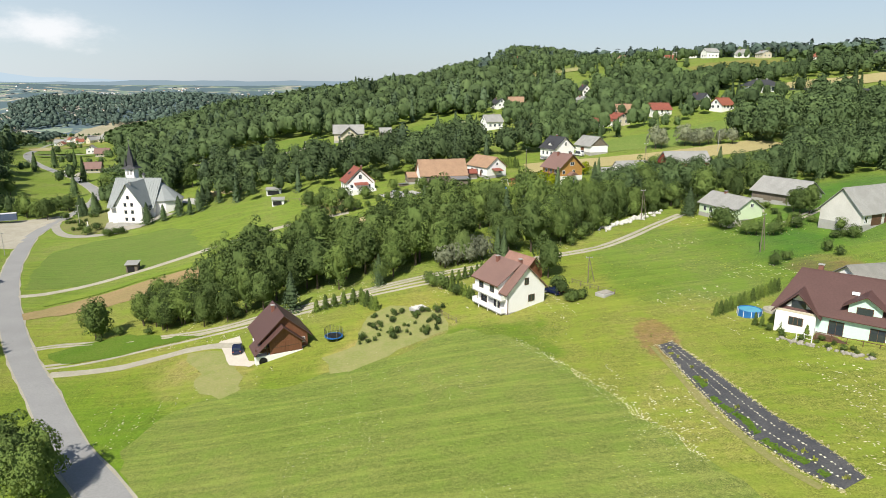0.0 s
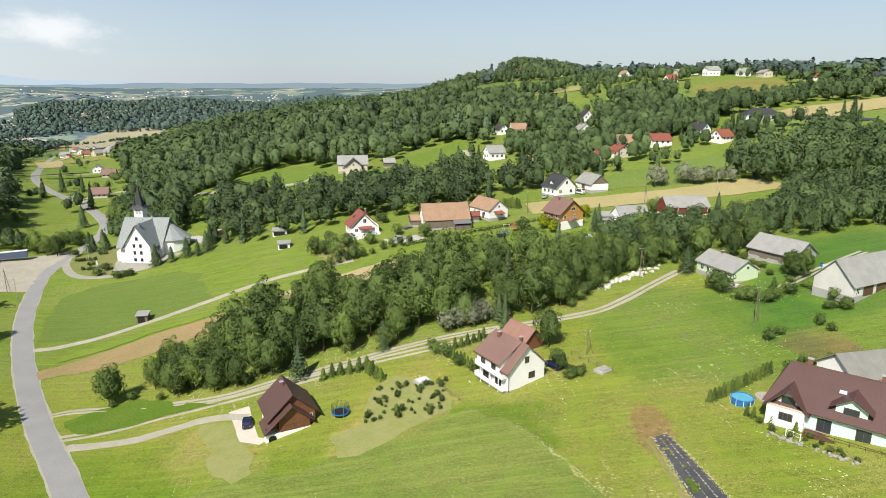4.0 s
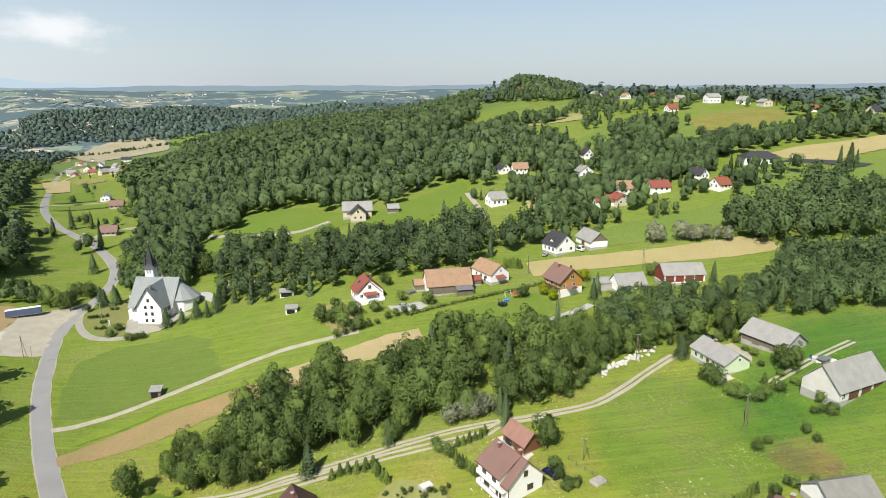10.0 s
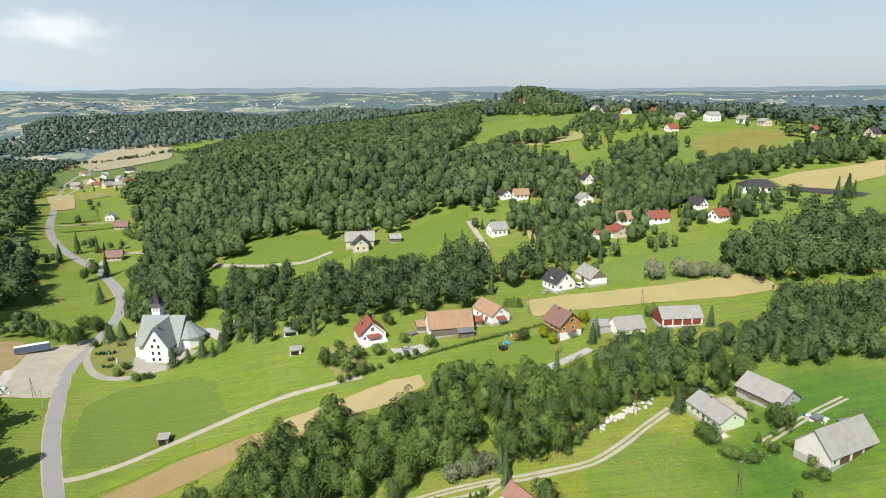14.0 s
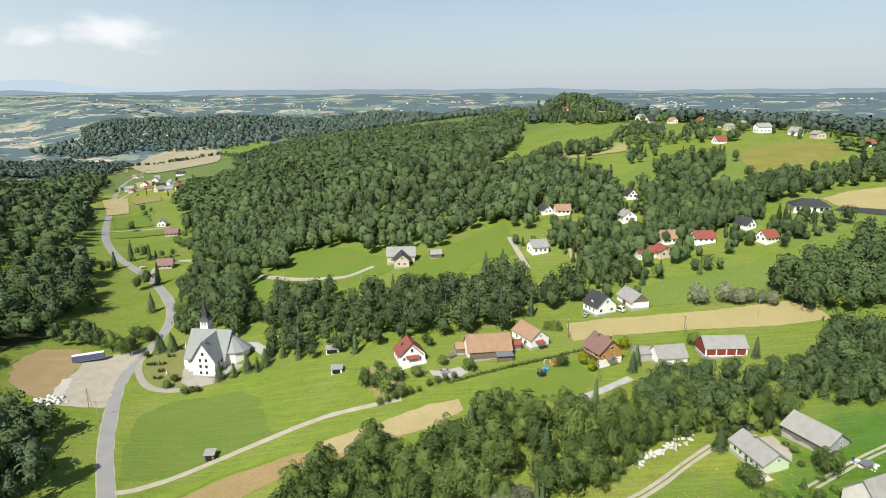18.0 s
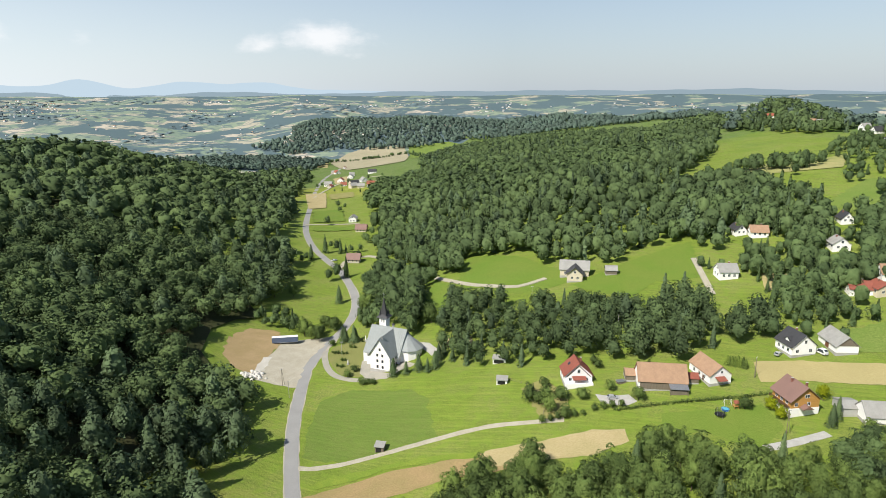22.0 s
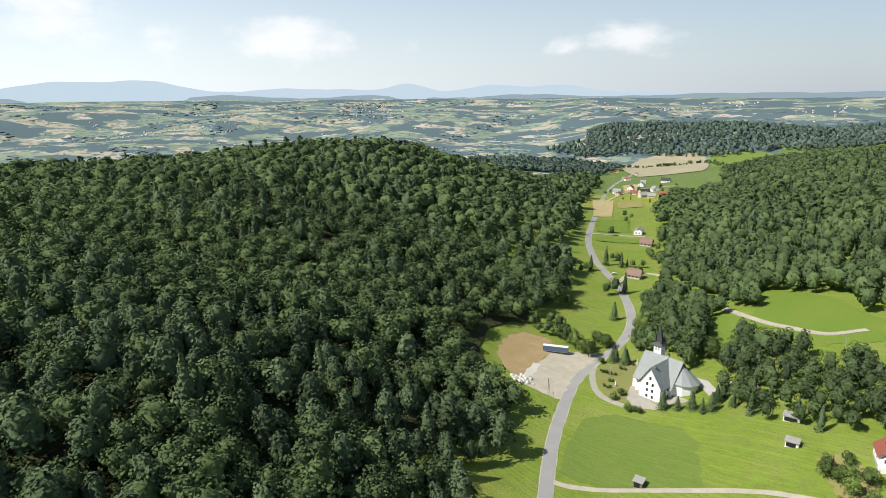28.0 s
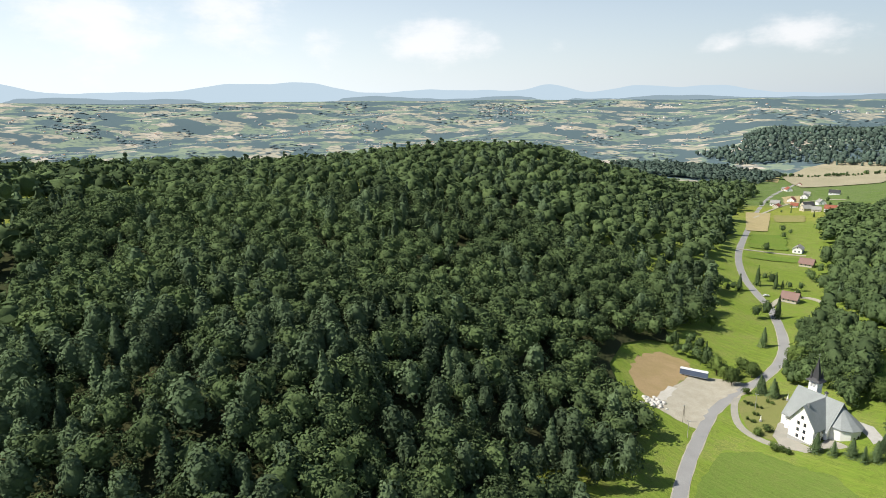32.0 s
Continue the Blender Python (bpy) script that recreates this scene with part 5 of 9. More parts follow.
def crown(kind, cards, size, seed, h=14.0, r=3.6):
    """Verts, quads and normals of a crown; the trunk's foot is at the origin."""
    rng = np.random.default_rng(seed)
    fine = cards > 150
    up = 0.25
    if kind in ("broad", "dome"):
        # a round, uneven head of large boughs; in a closed stand it sits high on the trunk
        lo, n_l = (-h * 0.02, 24) if kind == "broad" else (h * 0.12, 16)
        cz, rz = (h + lo) / 2, (h - lo) / 2
        k = np.arange(n_l)
        th, ph = np.arccos(1 - 1.72 * (k + 0.5) / n_l), k * 2.4 + rng.uniform(-0.45, 0.45, n_l)
        d = rng.uniform(0.50, 0.86, n_l)
        lean = rng.uniform(-0.12, 0.12, 2) * r
        lobes = np.stack([lean[0] + r * d * np.sin(th) ** 0.8 * np.cos(ph), lean[1] + r * d * np.sin(th) ** 0.8 * np.sin(ph), cz + rz * d * np.cos(th), r * rng.uniform(*((0.22, 0.38) if kind == "broad" else (0.27, 0.44)), n_l)], 1)
        v, q = lumpy_core(lobes, cz, r * (0.60 if fine else 0.80), rz * (0.62 if fine else 0.82), *((10, 7) if fine else (8, 5) if cards > 60 else (6, 4)))
        squash = np.array([1.0, 1.0, 0.88])
    elif kind == "willow":
        pts, nrm = [], []
        for k in range(cards // 9):
            ph, f = rng.uniform(0, 2 * math.pi), rng.uniform(0.25, 1.0)
            top, fall = h * (1.0 - 0.45 * f * f) + rng.uniform(-0.4, 0.3), h * rng.uniform(0.2, 0.55)
            for j in range(9):
                rad = r * f * (0.9 + 0.02 * j)
                pts.append((rad * math.cos(ph) + rng.normal(0, 0.08), rad * math.sin(ph) + rng.normal(0, 0.08), max(0.5, top - fall * j / 8)))
                nrm.append((math.cos(ph), math.sin(ph), 0.3))
        cz = h * 0.5
        v, q = ball((0, 0, cz), r * 0.6, h * 0.38, 8, 5, rng)
        lobes = None
    elif kind == "spruce":
        pts, nrm = [], []
        for k in range(cards):
            t = rng.uniform(0, 1) ** 1.35
            z = h * (0.08 + 0.92 * t)
            tier = 0.78 + 0.30 * ((t * 11) % 1.0 < 0.45)
            rad = r * (1 - t) ** 0.85 * tier * rng.uniform(0.75, 1.06) + 0.10
            ph = rng.uniform(0, 2 * math.pi)
            pts.append((rad * math.cos(ph), rad * math.sin(ph), z - rad * 0.18))
            nrm.append((math.cos(ph) * 0.8, math.sin(ph) * 0.8, 0.6))
        cz = h * 0.45
        v, q = ball((0, 0, cz), r * 0.62, h * 0.46, 7, 5, rng)
        v[:, :2] *= np.clip(1.3 - 1.1 * v[:, 2] / h, 0.1, 1)[:, None]
        lobes = None
    else:  # pine: a tall, narrow, lumpy head on a bare stem
        n_l = 11
        t = (np.arange(n_l) + 0.5) / n_l
        ph = np.arange(n_l) * 2.4 + rng.uniform(-0.6, 0.6, n_l)
        out = r * (1 - t) ** 0.7 * rng.uniform(0.35, 0.75, n_l)
        lobes = np.stack([out * np.cos(ph), out * np.sin(ph), h * (0.30 + 0.64 * t), r * (0.34 + 0.26 * (1 - t)) * rng.uniform(0.85, 1.2, n_l)], 1)
        cz = h * 0.60
        v, q = ball((0, 0, cz), r * 0.62, h * 0.34, *((8, 6) if fine else (6, 4)), rng)
        v[:, :2] *= np.clip(1.55 - 1.1 * v[:, 2] / h, 0.1, 1)[:, None]
        squash = np.array([1.0, 1.0, 0.95])
        up = 0.15
    if lobes is not None:
        got, gotn = np.zeros((0, 3)), np.zeros((0, 3))
        n_l, share = len(lobes), lobes[:, 3] ** 2 / (lobes[:, 3] ** 2).sum()
        mid = np.array([0, 0, cz])
        while len(got) < cards:
            L = lobes[rng.choice(n_l, size=cards * 2, p=share)]
            d = rng.normal(0, 1, (len(L), 3))
            d[:, 2] += 0.2
            d /= np.linalg.norm(d, axis=1, keepdims=True)
            p = L[:, :3] + d * L[:, 3:] * squash * rng.uniform(0.88, 1.10, (len(L), 1))
            o = (p - mid) / np.linalg.norm(p - mid, axis=1, keepdims=True)
            ok = (d[:, 2] > -0.75) & ((d * o).sum(1) > -0.1) & ~(np.linalg.norm(lobes[None, :, :3] - p[:, None], axis=2) < lobes[None, :, 3] * 0.78).any(1)
            got, gotn = np.concatenate([got, p[ok]]), np.concatenate([gotn, (d * 0.95 + o * 0.45 + (0, 0, up * 0.4))[ok]])
        pts, nrm = got[:cards], gotn[:cards]
    pts, nrm = np.array(pts, float), np.array(nrm, float)
    nrm /= np.linalg.norm(nrm, axis=1, keepdims=True)
    cv = leaf_cards(pts, nrm, size, rng, 0.27)
    shade = nrm + rng.normal(0, 0.16, nrm.shape)
    shade /= np.linalg.norm(shade, axis=1, keepdims=True)
    core_n = (v - (0, 0, cz)) / ((np.ptp(v[:, 0]) / 2) ** 2, (np.ptp(v[:, 1]) / 2) ** 2, (np.ptp(v[:, 2]) / 2) ** 2)
    core_n /= np.linalg.norm(core_n, axis=1, keepdims=True)
    core_n += rng.normal(0, 0.32, core_n.shape)
    core_n /= np.linalg.norm(core_n, axis=1, keepdims=True)
    cq = np.arange(len(cv)).reshape(-1, 4) + len(v)
    return np.concatenate([v, cv]), np.concatenate([q, cq]), np.concatenate([core_n, np.repeat(shade, 4, 0)])


def stem(h, r, seed, limbs=5, sides=6):
    """A tapered, slightly crooked trunk with limbs."""
    rng = random.Random(seed)
    verts, faces = [], []

    def tube(a, b, ra, rb, n=3, s=sides):
        a, b = Vector(a), Vector(b)
        ax = (b - a).normalized()
        u = ax.orthogonal().normalized()
        w = ax.cross(u)
        base = len(verts)
        for i in range(n + 1):
            t = i / n
            c = a.lerp(b, t) + Vector((rng.uniform(-1, 1), rng.uniform(-1, 1), 0)) * ra * 0.35 * (0 < i < n)
            rad = ra + (rb - ra) * t
            for k in range(s):
                an = 2 * math.pi * k / s
                verts.append(c + u * rad * math.cos(an) + w * rad * math.sin(an))
        for i in range(n):
            for k in range(s):
                p, q_ = base + i * s + k, base + i * s + (k + 1) % s
                faces.append((p, q_, q_ + s, p + s))

    tube((0, 0, -0.6), (0, 0, h), r, r * 0.25, 4)
    for k in range(limbs):
        z = h * (0.35 + 0.5 * k / max(1, limbs))
        an = k * 2.4 + rng.uniform(-0.4, 0.4)
        ln = h * rng.uniform(0.16, 0.26)
        tube((0, 0, z), (ln * math.cos(an), ln * math.sin(an), z + ln * 0.8), r * 0.4, r * 0.1, 2, 4)
    return verts, faces


def crown_mesh(name, kind, cards, size, seed, material, h, r):
    v, q, n = crown(kind, cards, size, seed, h, r)
    return quad_mesh(name, v, q, [material], normals=n)


def stem_mesh(h, r, seed, limbs):
    me = bpy.data.meshes.new("trunk")
    v, f = stem(h, r, seed, limbs)
    me.from_pydata([tuple(p) for p in v], [], f)
    me.materials.append(BARK)
    return me


# templates of single trees: trunk mesh, crown mesh, height
BROADS = [(stem_mesh(9, 0.28, s, 5), crown_mesh("crown", "broad", 1400, 0.48, 40 + s, LEAF, 13.5, 4.3 + 0.4 * (s % 3))) for s in range(6)]
WILLOWS = [(stem_mesh(5, 0.25, 2, 5), crown_mesh("crown", "willow", 1500, 0.42, 66, WILLOW, 7.5, 3.6))]
SMALLS = [(stem_mesh(3, 0.12, s, 4), crown_mesh("crown", "broad", 700, 0.30, 60 + s, LEAF, 4.6, 2.2)) for s in range(3)]
SILVERS = [(stem_mesh(5, 0.2, s, 4), crown_mesh("crown", "broad", 620, 0.6, 70 + s, SILVER, 8.0, 3.4)) for s in range(2)]
GOLDS = [(stem_mesh(2, 0.1, 3, 3), crown_mesh("crown", "broad", 420, 0.4, 75, LIME, 4.0, 2.0))]
SPRUCES = [(stem_mesh(11, 0.22, s, 0), crown_mesh("crown", "spruce", 760, 0.62, 80 + s, NEEDLE, 14.0, 3.0)) for s in range(3)]
PINE_T = [(stem_mesh(13, 0.2, s, 3), crown_mesh("crown", "pine", 560, 0.6, 90 + s, NEEDLE, 16.0, 2.8)) for s in range(3)]
CONES = [(stem_mesh(1.2, 0.06, s, 0), crown_mesh("crown", "spruce", 300, 0.26, 95 + s, THUJA, 2.6, 0.66)) for s in range(2)]
RNG = random.Random(5)


def tree(x, y, kind="broad", scale=1.0, label="leafy green broadleaf tree", name="tree", group="", wide=1.0):
    pool = {"broad": BROADS, "small": SMALLS, "silver": SILVERS, "gold": GOLDS, "spruce": SPRUCES, "pine": PINE_T, "cone": CONES, "willow": WILLOWS}[kind]
    tm, cm = RNG.choice(pool)
    e = tagged(new(name, None), label, "bush" if name == "bush" else "tree", group)
    s = scale * RNG.uniform(0.95, 1.05)
    e.matrix_basis = Matrix.Translation((x, y, float(ground(x, y)))) @ Matrix.Rotation(RNG.uniform(0, 6.28), 4, "Z") @ Matrix.Diagonal((s * wide, s * wide * RNG.uniform(0.88, 1.12), s * RNG.uniform(0.92, 1.18), 1))
    for nm, me in (("trunk", tm), ("crown", cm)):
        o = new(nm, me)
        o.parent = e
    return e


def inside(x, y, poly):
    c = False
    for k, a in enumerate(poly):
        b = poly[k - 1]
        if (a[1] > y) != (b[1] > y) and x < (b[0] - a[0]) * (y - a[1]) / (b[1] - a[1]) + a[0]:
            c = not c
    return c


def inside_many(x, y, poly):
    c = np.zeros(len(x), bool)
    for k, a in enumerate(poly):
        b = poly[k - 1]
        if a[1] != b[1]:
            c ^= ((a[1] > y) != (b[1] > y)) & (x < (b[0] - a[0]) * (y - a[1]) / (b[1] - a[1]) + a[0])
    return c


ROAD_LINE = np.array([(q.x, q.y) for line in (ROAD, UPPER_LANE) for q in smooth_line(line, 3.0)])


def clear_of_road(x, y, gap=5.0):
    x, y = np.atleast_1d(x), np.atleast_1d(y)
    k = np.ones(len(x), bool)
    for q in ROAD_LINE:
        k &= (np.abs(x - q[0]) > gap) | (np.abs(y - q[1]) > gap)
    return k & (np.hypot(x + 184.0, y - 247.0) > 15)


LANE_LINE = [q for line in (LANE, STREAM_LANE) for q in smooth_line(line, 1.5)]


def clear_of_lane(x, y, gap=2.6):
    return all(math.hypot(x - q.x, y - q.y) > gap for q in LANE_LINE)


HOUSE_SPOTS = [p for p in H_RED + H_GREY + H_DARK + H_ORANGE if p[1] > 300]


def sow(poly, gap, seed, jitter=0.42):
    """Places for trees, a jittered mesh of that gap inside poly."""
    rng = np.random.default_rng(seed)
    xs, ys = [p[0] for p in poly], [p[1] for p in poly]
    gx, gy = np.meshgrid(np.arange(min(xs), max(xs), gap), np.arange(min(ys), max(ys), gap * 0.87))
    gx = gx + (np.arange(gx.shape[0]) % 2)[:, None] * gap / 2
    x, y = (gx + rng.uniform(-jitter, jitter, gx.shape) * gap).ravel(), (gy + rng.uniform(-jitter, jitter, gx.shape) * gap).ravel()
    k = inside_many(x, y, poly) & clear_of_road(x, y)
    for hx, hy in HOUSE_SPOTS:
        k &= ~((np.abs(x - hx) < 8.5) & (y - hy < 9) & (y - hy > -24))
    for gap_in in CLEARINGS:
        k &= ~inside_many(x, y, gap_in)
    return np.stack([x[k], y[k]], 1)


def wood(name, places, seed, label, cards=70, size=1.5, mix=(0.75, 0.1, 0.15), height=(12, 18), lump=1.0, leaf=None):
    """A stand of many trees as one mesh: broadleaf, spruce and pine in the shares of mix."""
    rng = np.random.default_rng(seed)
    kinds = [("dome", 4.7), ("spruce", 2.7), ("pine", 4.0)]
    temps = [[crown(k, cards, size, seed * 10 + s, 14.0, r) for s in range(5)] for k, r in kinds]
    V, Q, T, I, N, base = [], [], [], [], [], 0
    tall = 0.5 + 0.5 * np.sin(places[:, 0] / 23.0 + 1.7 * np.sin(places[:, 1] / 31.0))
    stand = 0.5 + 0.5 * np.sin(places[:, 0] / 37.0 + 2.0 * np.sin(places[:, 1] / 53.0 + 1.0))
    zz = ground(places[:, 0], places[:, 1])
    for k, (x, y) in enumerate(places):
        con = (mix[1] + mix[2]) * (0.35 + 1.3 * stand[k])
        u = rng.uniform()
        kind = 0 if u > con else (1 if u < con * mix[1] / max(1e-6, mix[1] + mix[2]) else 2)
        v, q, n = temps[kind][rng.integers(len(temps[kind]))]
        if rng.uniform() < 0.05 and name != "forest_near":
            continue
        hgt = rng.uniform(*height) * (0.85 + 0.25 * tall[k]) / 14.0 * (1.12 if kind else 1.0)
        wid = hgt * rng.uniform(0.85, 1.15) * lump
        a = rng.uniform(0, 6.283)
        c_, s_ = math.cos(a) * wid, math.sin(a) * wid
        V.append(np.stack([v[:, 0] * c_ - v[:, 1] * s_ + x, v[:, 0] * s_ + v[:, 1] * c_ + y, v[:, 2] * hgt + zz[k] - 0.4], 1))
        ca, sa = math.cos(a), math.sin(a)
        N.append(np.stack([n[:, 0] * ca - n[:, 1] * sa, n[:, 0] * sa + n[:, 1] * ca, n[:, 2]], 1))
        Q.append(q + base)
        base += len(v)
        tint = np.clip(rng.normal(0.30, 0.20) + 0.24 * (0.5 + 0.5 * math.sin(x / 61.0 + 2.2 * math.sin(y / 47.0))) + (0.08 if kind == 0 else -0.05), 0, 1)
        T.append(np.clip(tint + rng.uniform(-0.06, 0.06, len(q)), 0, 1))
        I.append(np.full(len(q), 1 if kind else 0))
    me = quad_mesh(name, np.concatenate(V), np.concatenate(Q), [leaf or FOREST, leaf or PINES], np.concatenate(T), np.concatenate(I), normals=np.concatenate(N))
    return tagged(new(name, me), label, "woodland", kind="stuff")


CLEAR_LOT = [(-170, 196), (-215, 208), (-226, 250), (-196, 266), (-160, 262), (-150, 215)]
CLEAR_ROADSIDE = [(-133, 116), (-137, 131), (-134, 145), (-134, 161), (-138, 176), (-155, 202), (-145, 210), (-108, 149)]
CLEARINGS = [CLEAR_ROADSIDE, CLEAR_LOT, CLEAR_A, CLEAR_B, CLEAR_C, CLEAR_D, CLEAR_E]
west_places = sow(WEST, 8.8, 11)
wd = np.hypot(west_places[:, 0], west_places[:, 1])
wd = np.where((west_places[:, 1] < -30) | (west_places[:, 0] > -85), 900, wd)
wood("forest_near", west_places[wd < 230], 21, "dense dark green mixed forest on the slope", 560, 0.72, (0.50, 0.06, 0.44), (11, 20), lump=1.16)
wood("forest_middle", west_places[(wd >= 230) & (wd < 440)], 22, "dense green beech forest over the hill", 260, 0.85, (0.88, 0.05, 0.10), (12, 19), lump=1.18)
crest_w = (wd >= 440) & (wd < 660) & (west_places[:, 1] > 40)
wood("forest_crest", west_places[crest_w][::2], 24, "green beech forest along the crest of the hill", 84, 1.5, (0.86, 0.05, 0.09), (12, 19), lump=1.3)
far_w = west_places[(wd >= 440) & (wd < 1300) & ~crest_w]
wood("forest_far", far_w[::4], 23, "distant dark green forest over the ridge", 34, 2.2, (0.80, 0.14, 0.06), (13, 20), lump=1.6)
# these stands take the foliage with haze in its colour
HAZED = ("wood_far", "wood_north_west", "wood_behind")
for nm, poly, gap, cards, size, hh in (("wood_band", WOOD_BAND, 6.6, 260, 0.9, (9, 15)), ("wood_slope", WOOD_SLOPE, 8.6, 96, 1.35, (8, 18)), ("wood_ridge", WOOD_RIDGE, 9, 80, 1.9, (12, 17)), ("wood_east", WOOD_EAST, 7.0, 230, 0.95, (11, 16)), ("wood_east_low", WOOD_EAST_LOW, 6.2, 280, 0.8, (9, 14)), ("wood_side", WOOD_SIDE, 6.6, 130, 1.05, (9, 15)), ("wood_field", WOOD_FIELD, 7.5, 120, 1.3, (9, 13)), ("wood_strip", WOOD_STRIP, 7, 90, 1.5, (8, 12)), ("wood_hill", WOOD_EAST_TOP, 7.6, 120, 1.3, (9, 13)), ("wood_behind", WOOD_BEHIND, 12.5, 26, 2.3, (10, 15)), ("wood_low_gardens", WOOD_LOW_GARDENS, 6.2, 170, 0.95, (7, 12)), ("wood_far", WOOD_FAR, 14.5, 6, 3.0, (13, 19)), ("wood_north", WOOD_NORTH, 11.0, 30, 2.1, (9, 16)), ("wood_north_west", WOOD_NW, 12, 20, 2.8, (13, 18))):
    wood(nm, sow(poly, gap, len(nm) * 3 + len(poly)), len(nm) + len(poly), "dense green deciduous wood", cards, size, (0.85, 0.1, 0.05), hh, lump={"wood_slope": 1.0, "wood_far": 1.45, "wood_north": 1.25, "wood_north_west": 1.6, "wood_behind": 1.5}.get(nm, 1.0), leaf=HAZED_FOREST if nm in HAZED else None if nm in ("wood_slope", "wood_band", "wood_ridge", "wood_north") else COPSE)
for x, y in sow(WOOD_GULLY_WEST, 5.2, 79):
    if clear_of_lane(x, y, 3.0):
        tree(x, y, "broad", RNG.uniform(0.5, 0.72), "leafy green tree at the end of the gully wood", group="trees of the gully wood")
tree(*SPECIALS[0], "willow", 1.0, "pale green weeping willow beside the lane")
tree(*SPECIALS[1], "spruce", 0.5, "grey-green spruce beside the summer kitchen", "spruce")
tree(*SPECIALS[2], "broad", 0.55, "dense dark green tree at the edge of the lane")
tree(*SPECIALS[3], "spruce", 0.62, "dark green spruce at the edge of the lane", "spruce", wide=1.35)
for x, y in sow(WOOD_GULLY, 6.3, 77):
    if not clear_of_lane(x, y, 3.4) or any(math.hypot(x - p[0], y - p[1] + 1.5) < 5.2 for p in SPECIALS[:3]):
        continue
    tree(x, y, "spruce" if RNG.random() < 0.035 else "broad", RNG.uniform(0.55, 0.82) if x > 18 and y > 178 else RNG.uniform(0.6, 0.92) if x > 28 else RNG.uniform(0.72, 1.14), "leafy green tree in the gully wood", group="trees of the gully wood")
wood("wood_behind_farm", sow(GULLY_EAST, 6.2, 83), 84, "leafy green trees in the wood behind the farm", 560, 0.62, (0.95, 0.05, 0.0), (8, 13), lump=1.0, leaf=COPSE)
# shrubs close the foot of the wood
edge_pts = smooth_line([(p[0], p[1]) for p in WOOD_GULLY[13:] + WOOD_GULLY[:2]], 2.6)
for q in edge_pts:
    x, y = q.x + RNG.uniform(-1.6, 1.6), q.y + RNG.uniform(-0.5, 2.5)
    if clear_of_lane(x, y):
        tree(x, y, "small", RNG.uniform(0.4, 0.95), "leafy green shrub at the foot of the wood", "bush", "shrubs along the gully wood")
for x, y in sow(WOOD_ROAD, 6, 78):
    tree(x, y, "broad", RNG.uniform(0.42, 0.58), "leafy green tree beside the road", wide=1.2)

# ---- buildings ----
def part(name, bm, material, parent, label=""):
    me = bpy.data.meshes.new(name)
    bm.to_mesh(me)
    bm.free()
    me.materials.append(material)
    ob = new(name, me)
    ob.parent = parent
    return tagged(ob, label)


def prism(pts, depth_vec):
    """A closed solid: the polygon pts pushed along depth_vec."""
    bm = bmesh.new()
    d = Vector(depth_vec)
    a = [bm.verts.new(p) for p in pts]
    b = [bm.verts.new(Vector(p) + d) for p in pts]
    bm.faces.new(a)
    bm.faces.new(b[::-1])
    for k in range(len(a)):
        bm.faces.new((a[k - 1], b[k - 1], b[k], a[k]))
    bmesh.ops.recalc_face_normals(bm, faces=bm.faces)
    return bm


def box(x0, y0, z0, x1, y1, z1, bevel=0.0):
    bm = prism([(x0, y0, z0), (x1, y0, z0), (x1, y1, z0), (x0, y1, z0)], (0, 0, z1 - z0))
    if bevel:
        bmesh.ops.bevel(bm, geom=bm.edges[:], offset=bevel, segments=1, affect="EDGES")
    return bm


def rod(a, b, r, sides=6, r2=None):
    bm = bmesh.new()
    a, b = Vector(a), Vector(b)
    m = Matrix.Translation((a + b) / 2) @ (b - a).to_track_quat("Z", "Y").to_matrix().to_4x4()
    bmesh.ops.create_cone(bm, cap_ends=True, segments=sides, radius1=r, radius2=r if r2 is None else r2, depth=(b - a).length, matrix=m)
    return bm


def join(*bms):
    out = bmesh.new()
    for b in bms:
        me = bpy.data.meshes.new("tmp")
        b.to_mesh(me)
        b.free()
        out.from_mesh(me)
        bpy.data.meshes.remove(me)
    return out


def stand(name, x, y, ang, label, category, z=None, group="", kind=""):
    e = tagged(new(name, None), label, category, group, kind)
    e.matrix_basis = pose(x, y, float(ground(x, y)) if z is None else z, 0, 0, ang)
    return e


def window(parent, side, u, z, w, h, L, W, frame_mat=None, name="window", panes=2):
    """A window in one of the four walls. side: 'g0' or 'g1' the gables at -x and +x, 's0' or 's1' the long walls at -y and +y."""
    ax = {"g0": (Vector((0, -1, 0)), Vector((-1, 0, 0)), -L / 2), "g1": (Vector((0, 1, 0)), Vector((1, 0, 0)), L / 2), "s0": (Vector((1, 0, 0)), Vector((0, -1, 0)), -W / 2), "s1": (Vector((-1, 0, 0)), Vector((0, 1, 0)), W / 2)}[side]
    right, outv, off = ax
    centre = outv * abs(off)

    def slab(u0, u1, z0, z1, d0, d1):
        p = [centre + right * a + outv * d0 + Vector((0, 0, b)) for a, b in ((u0, z0), (u1, z0), (u1, z1), (u0, z1))]
        return prism(p, outv * (d1 - d0))

    f = 0.09
    u0, u1, z0, z1 = u - w / 2, u + w / 2, z, z + h
    bars = [slab(u0 - f, u0, z0 - f, z1 + f, -0.05, 0.06), slab(u1, u1 + f, z0 - f, z1 + f, -0.05, 0.06), slab(u0, u1, z1, z1 + f, -0.05, 0.06), slab(u0, u1, z0 - f, z0, -0.05, 0.08)]
    for k in range(1, panes):
        m = u0 + (u1 - u0) * k / panes
        bars.append(slab(m - 0.03, m + 0.03, z0, z1, -0.05, 0.045))
    wf = part(name, join(*bars), frame_mat or WHITE_PAINT, parent)
    part("pane", slab(u0, u1, z0, z1, -0.04, 0.02), GLASS, wf)
    return wf


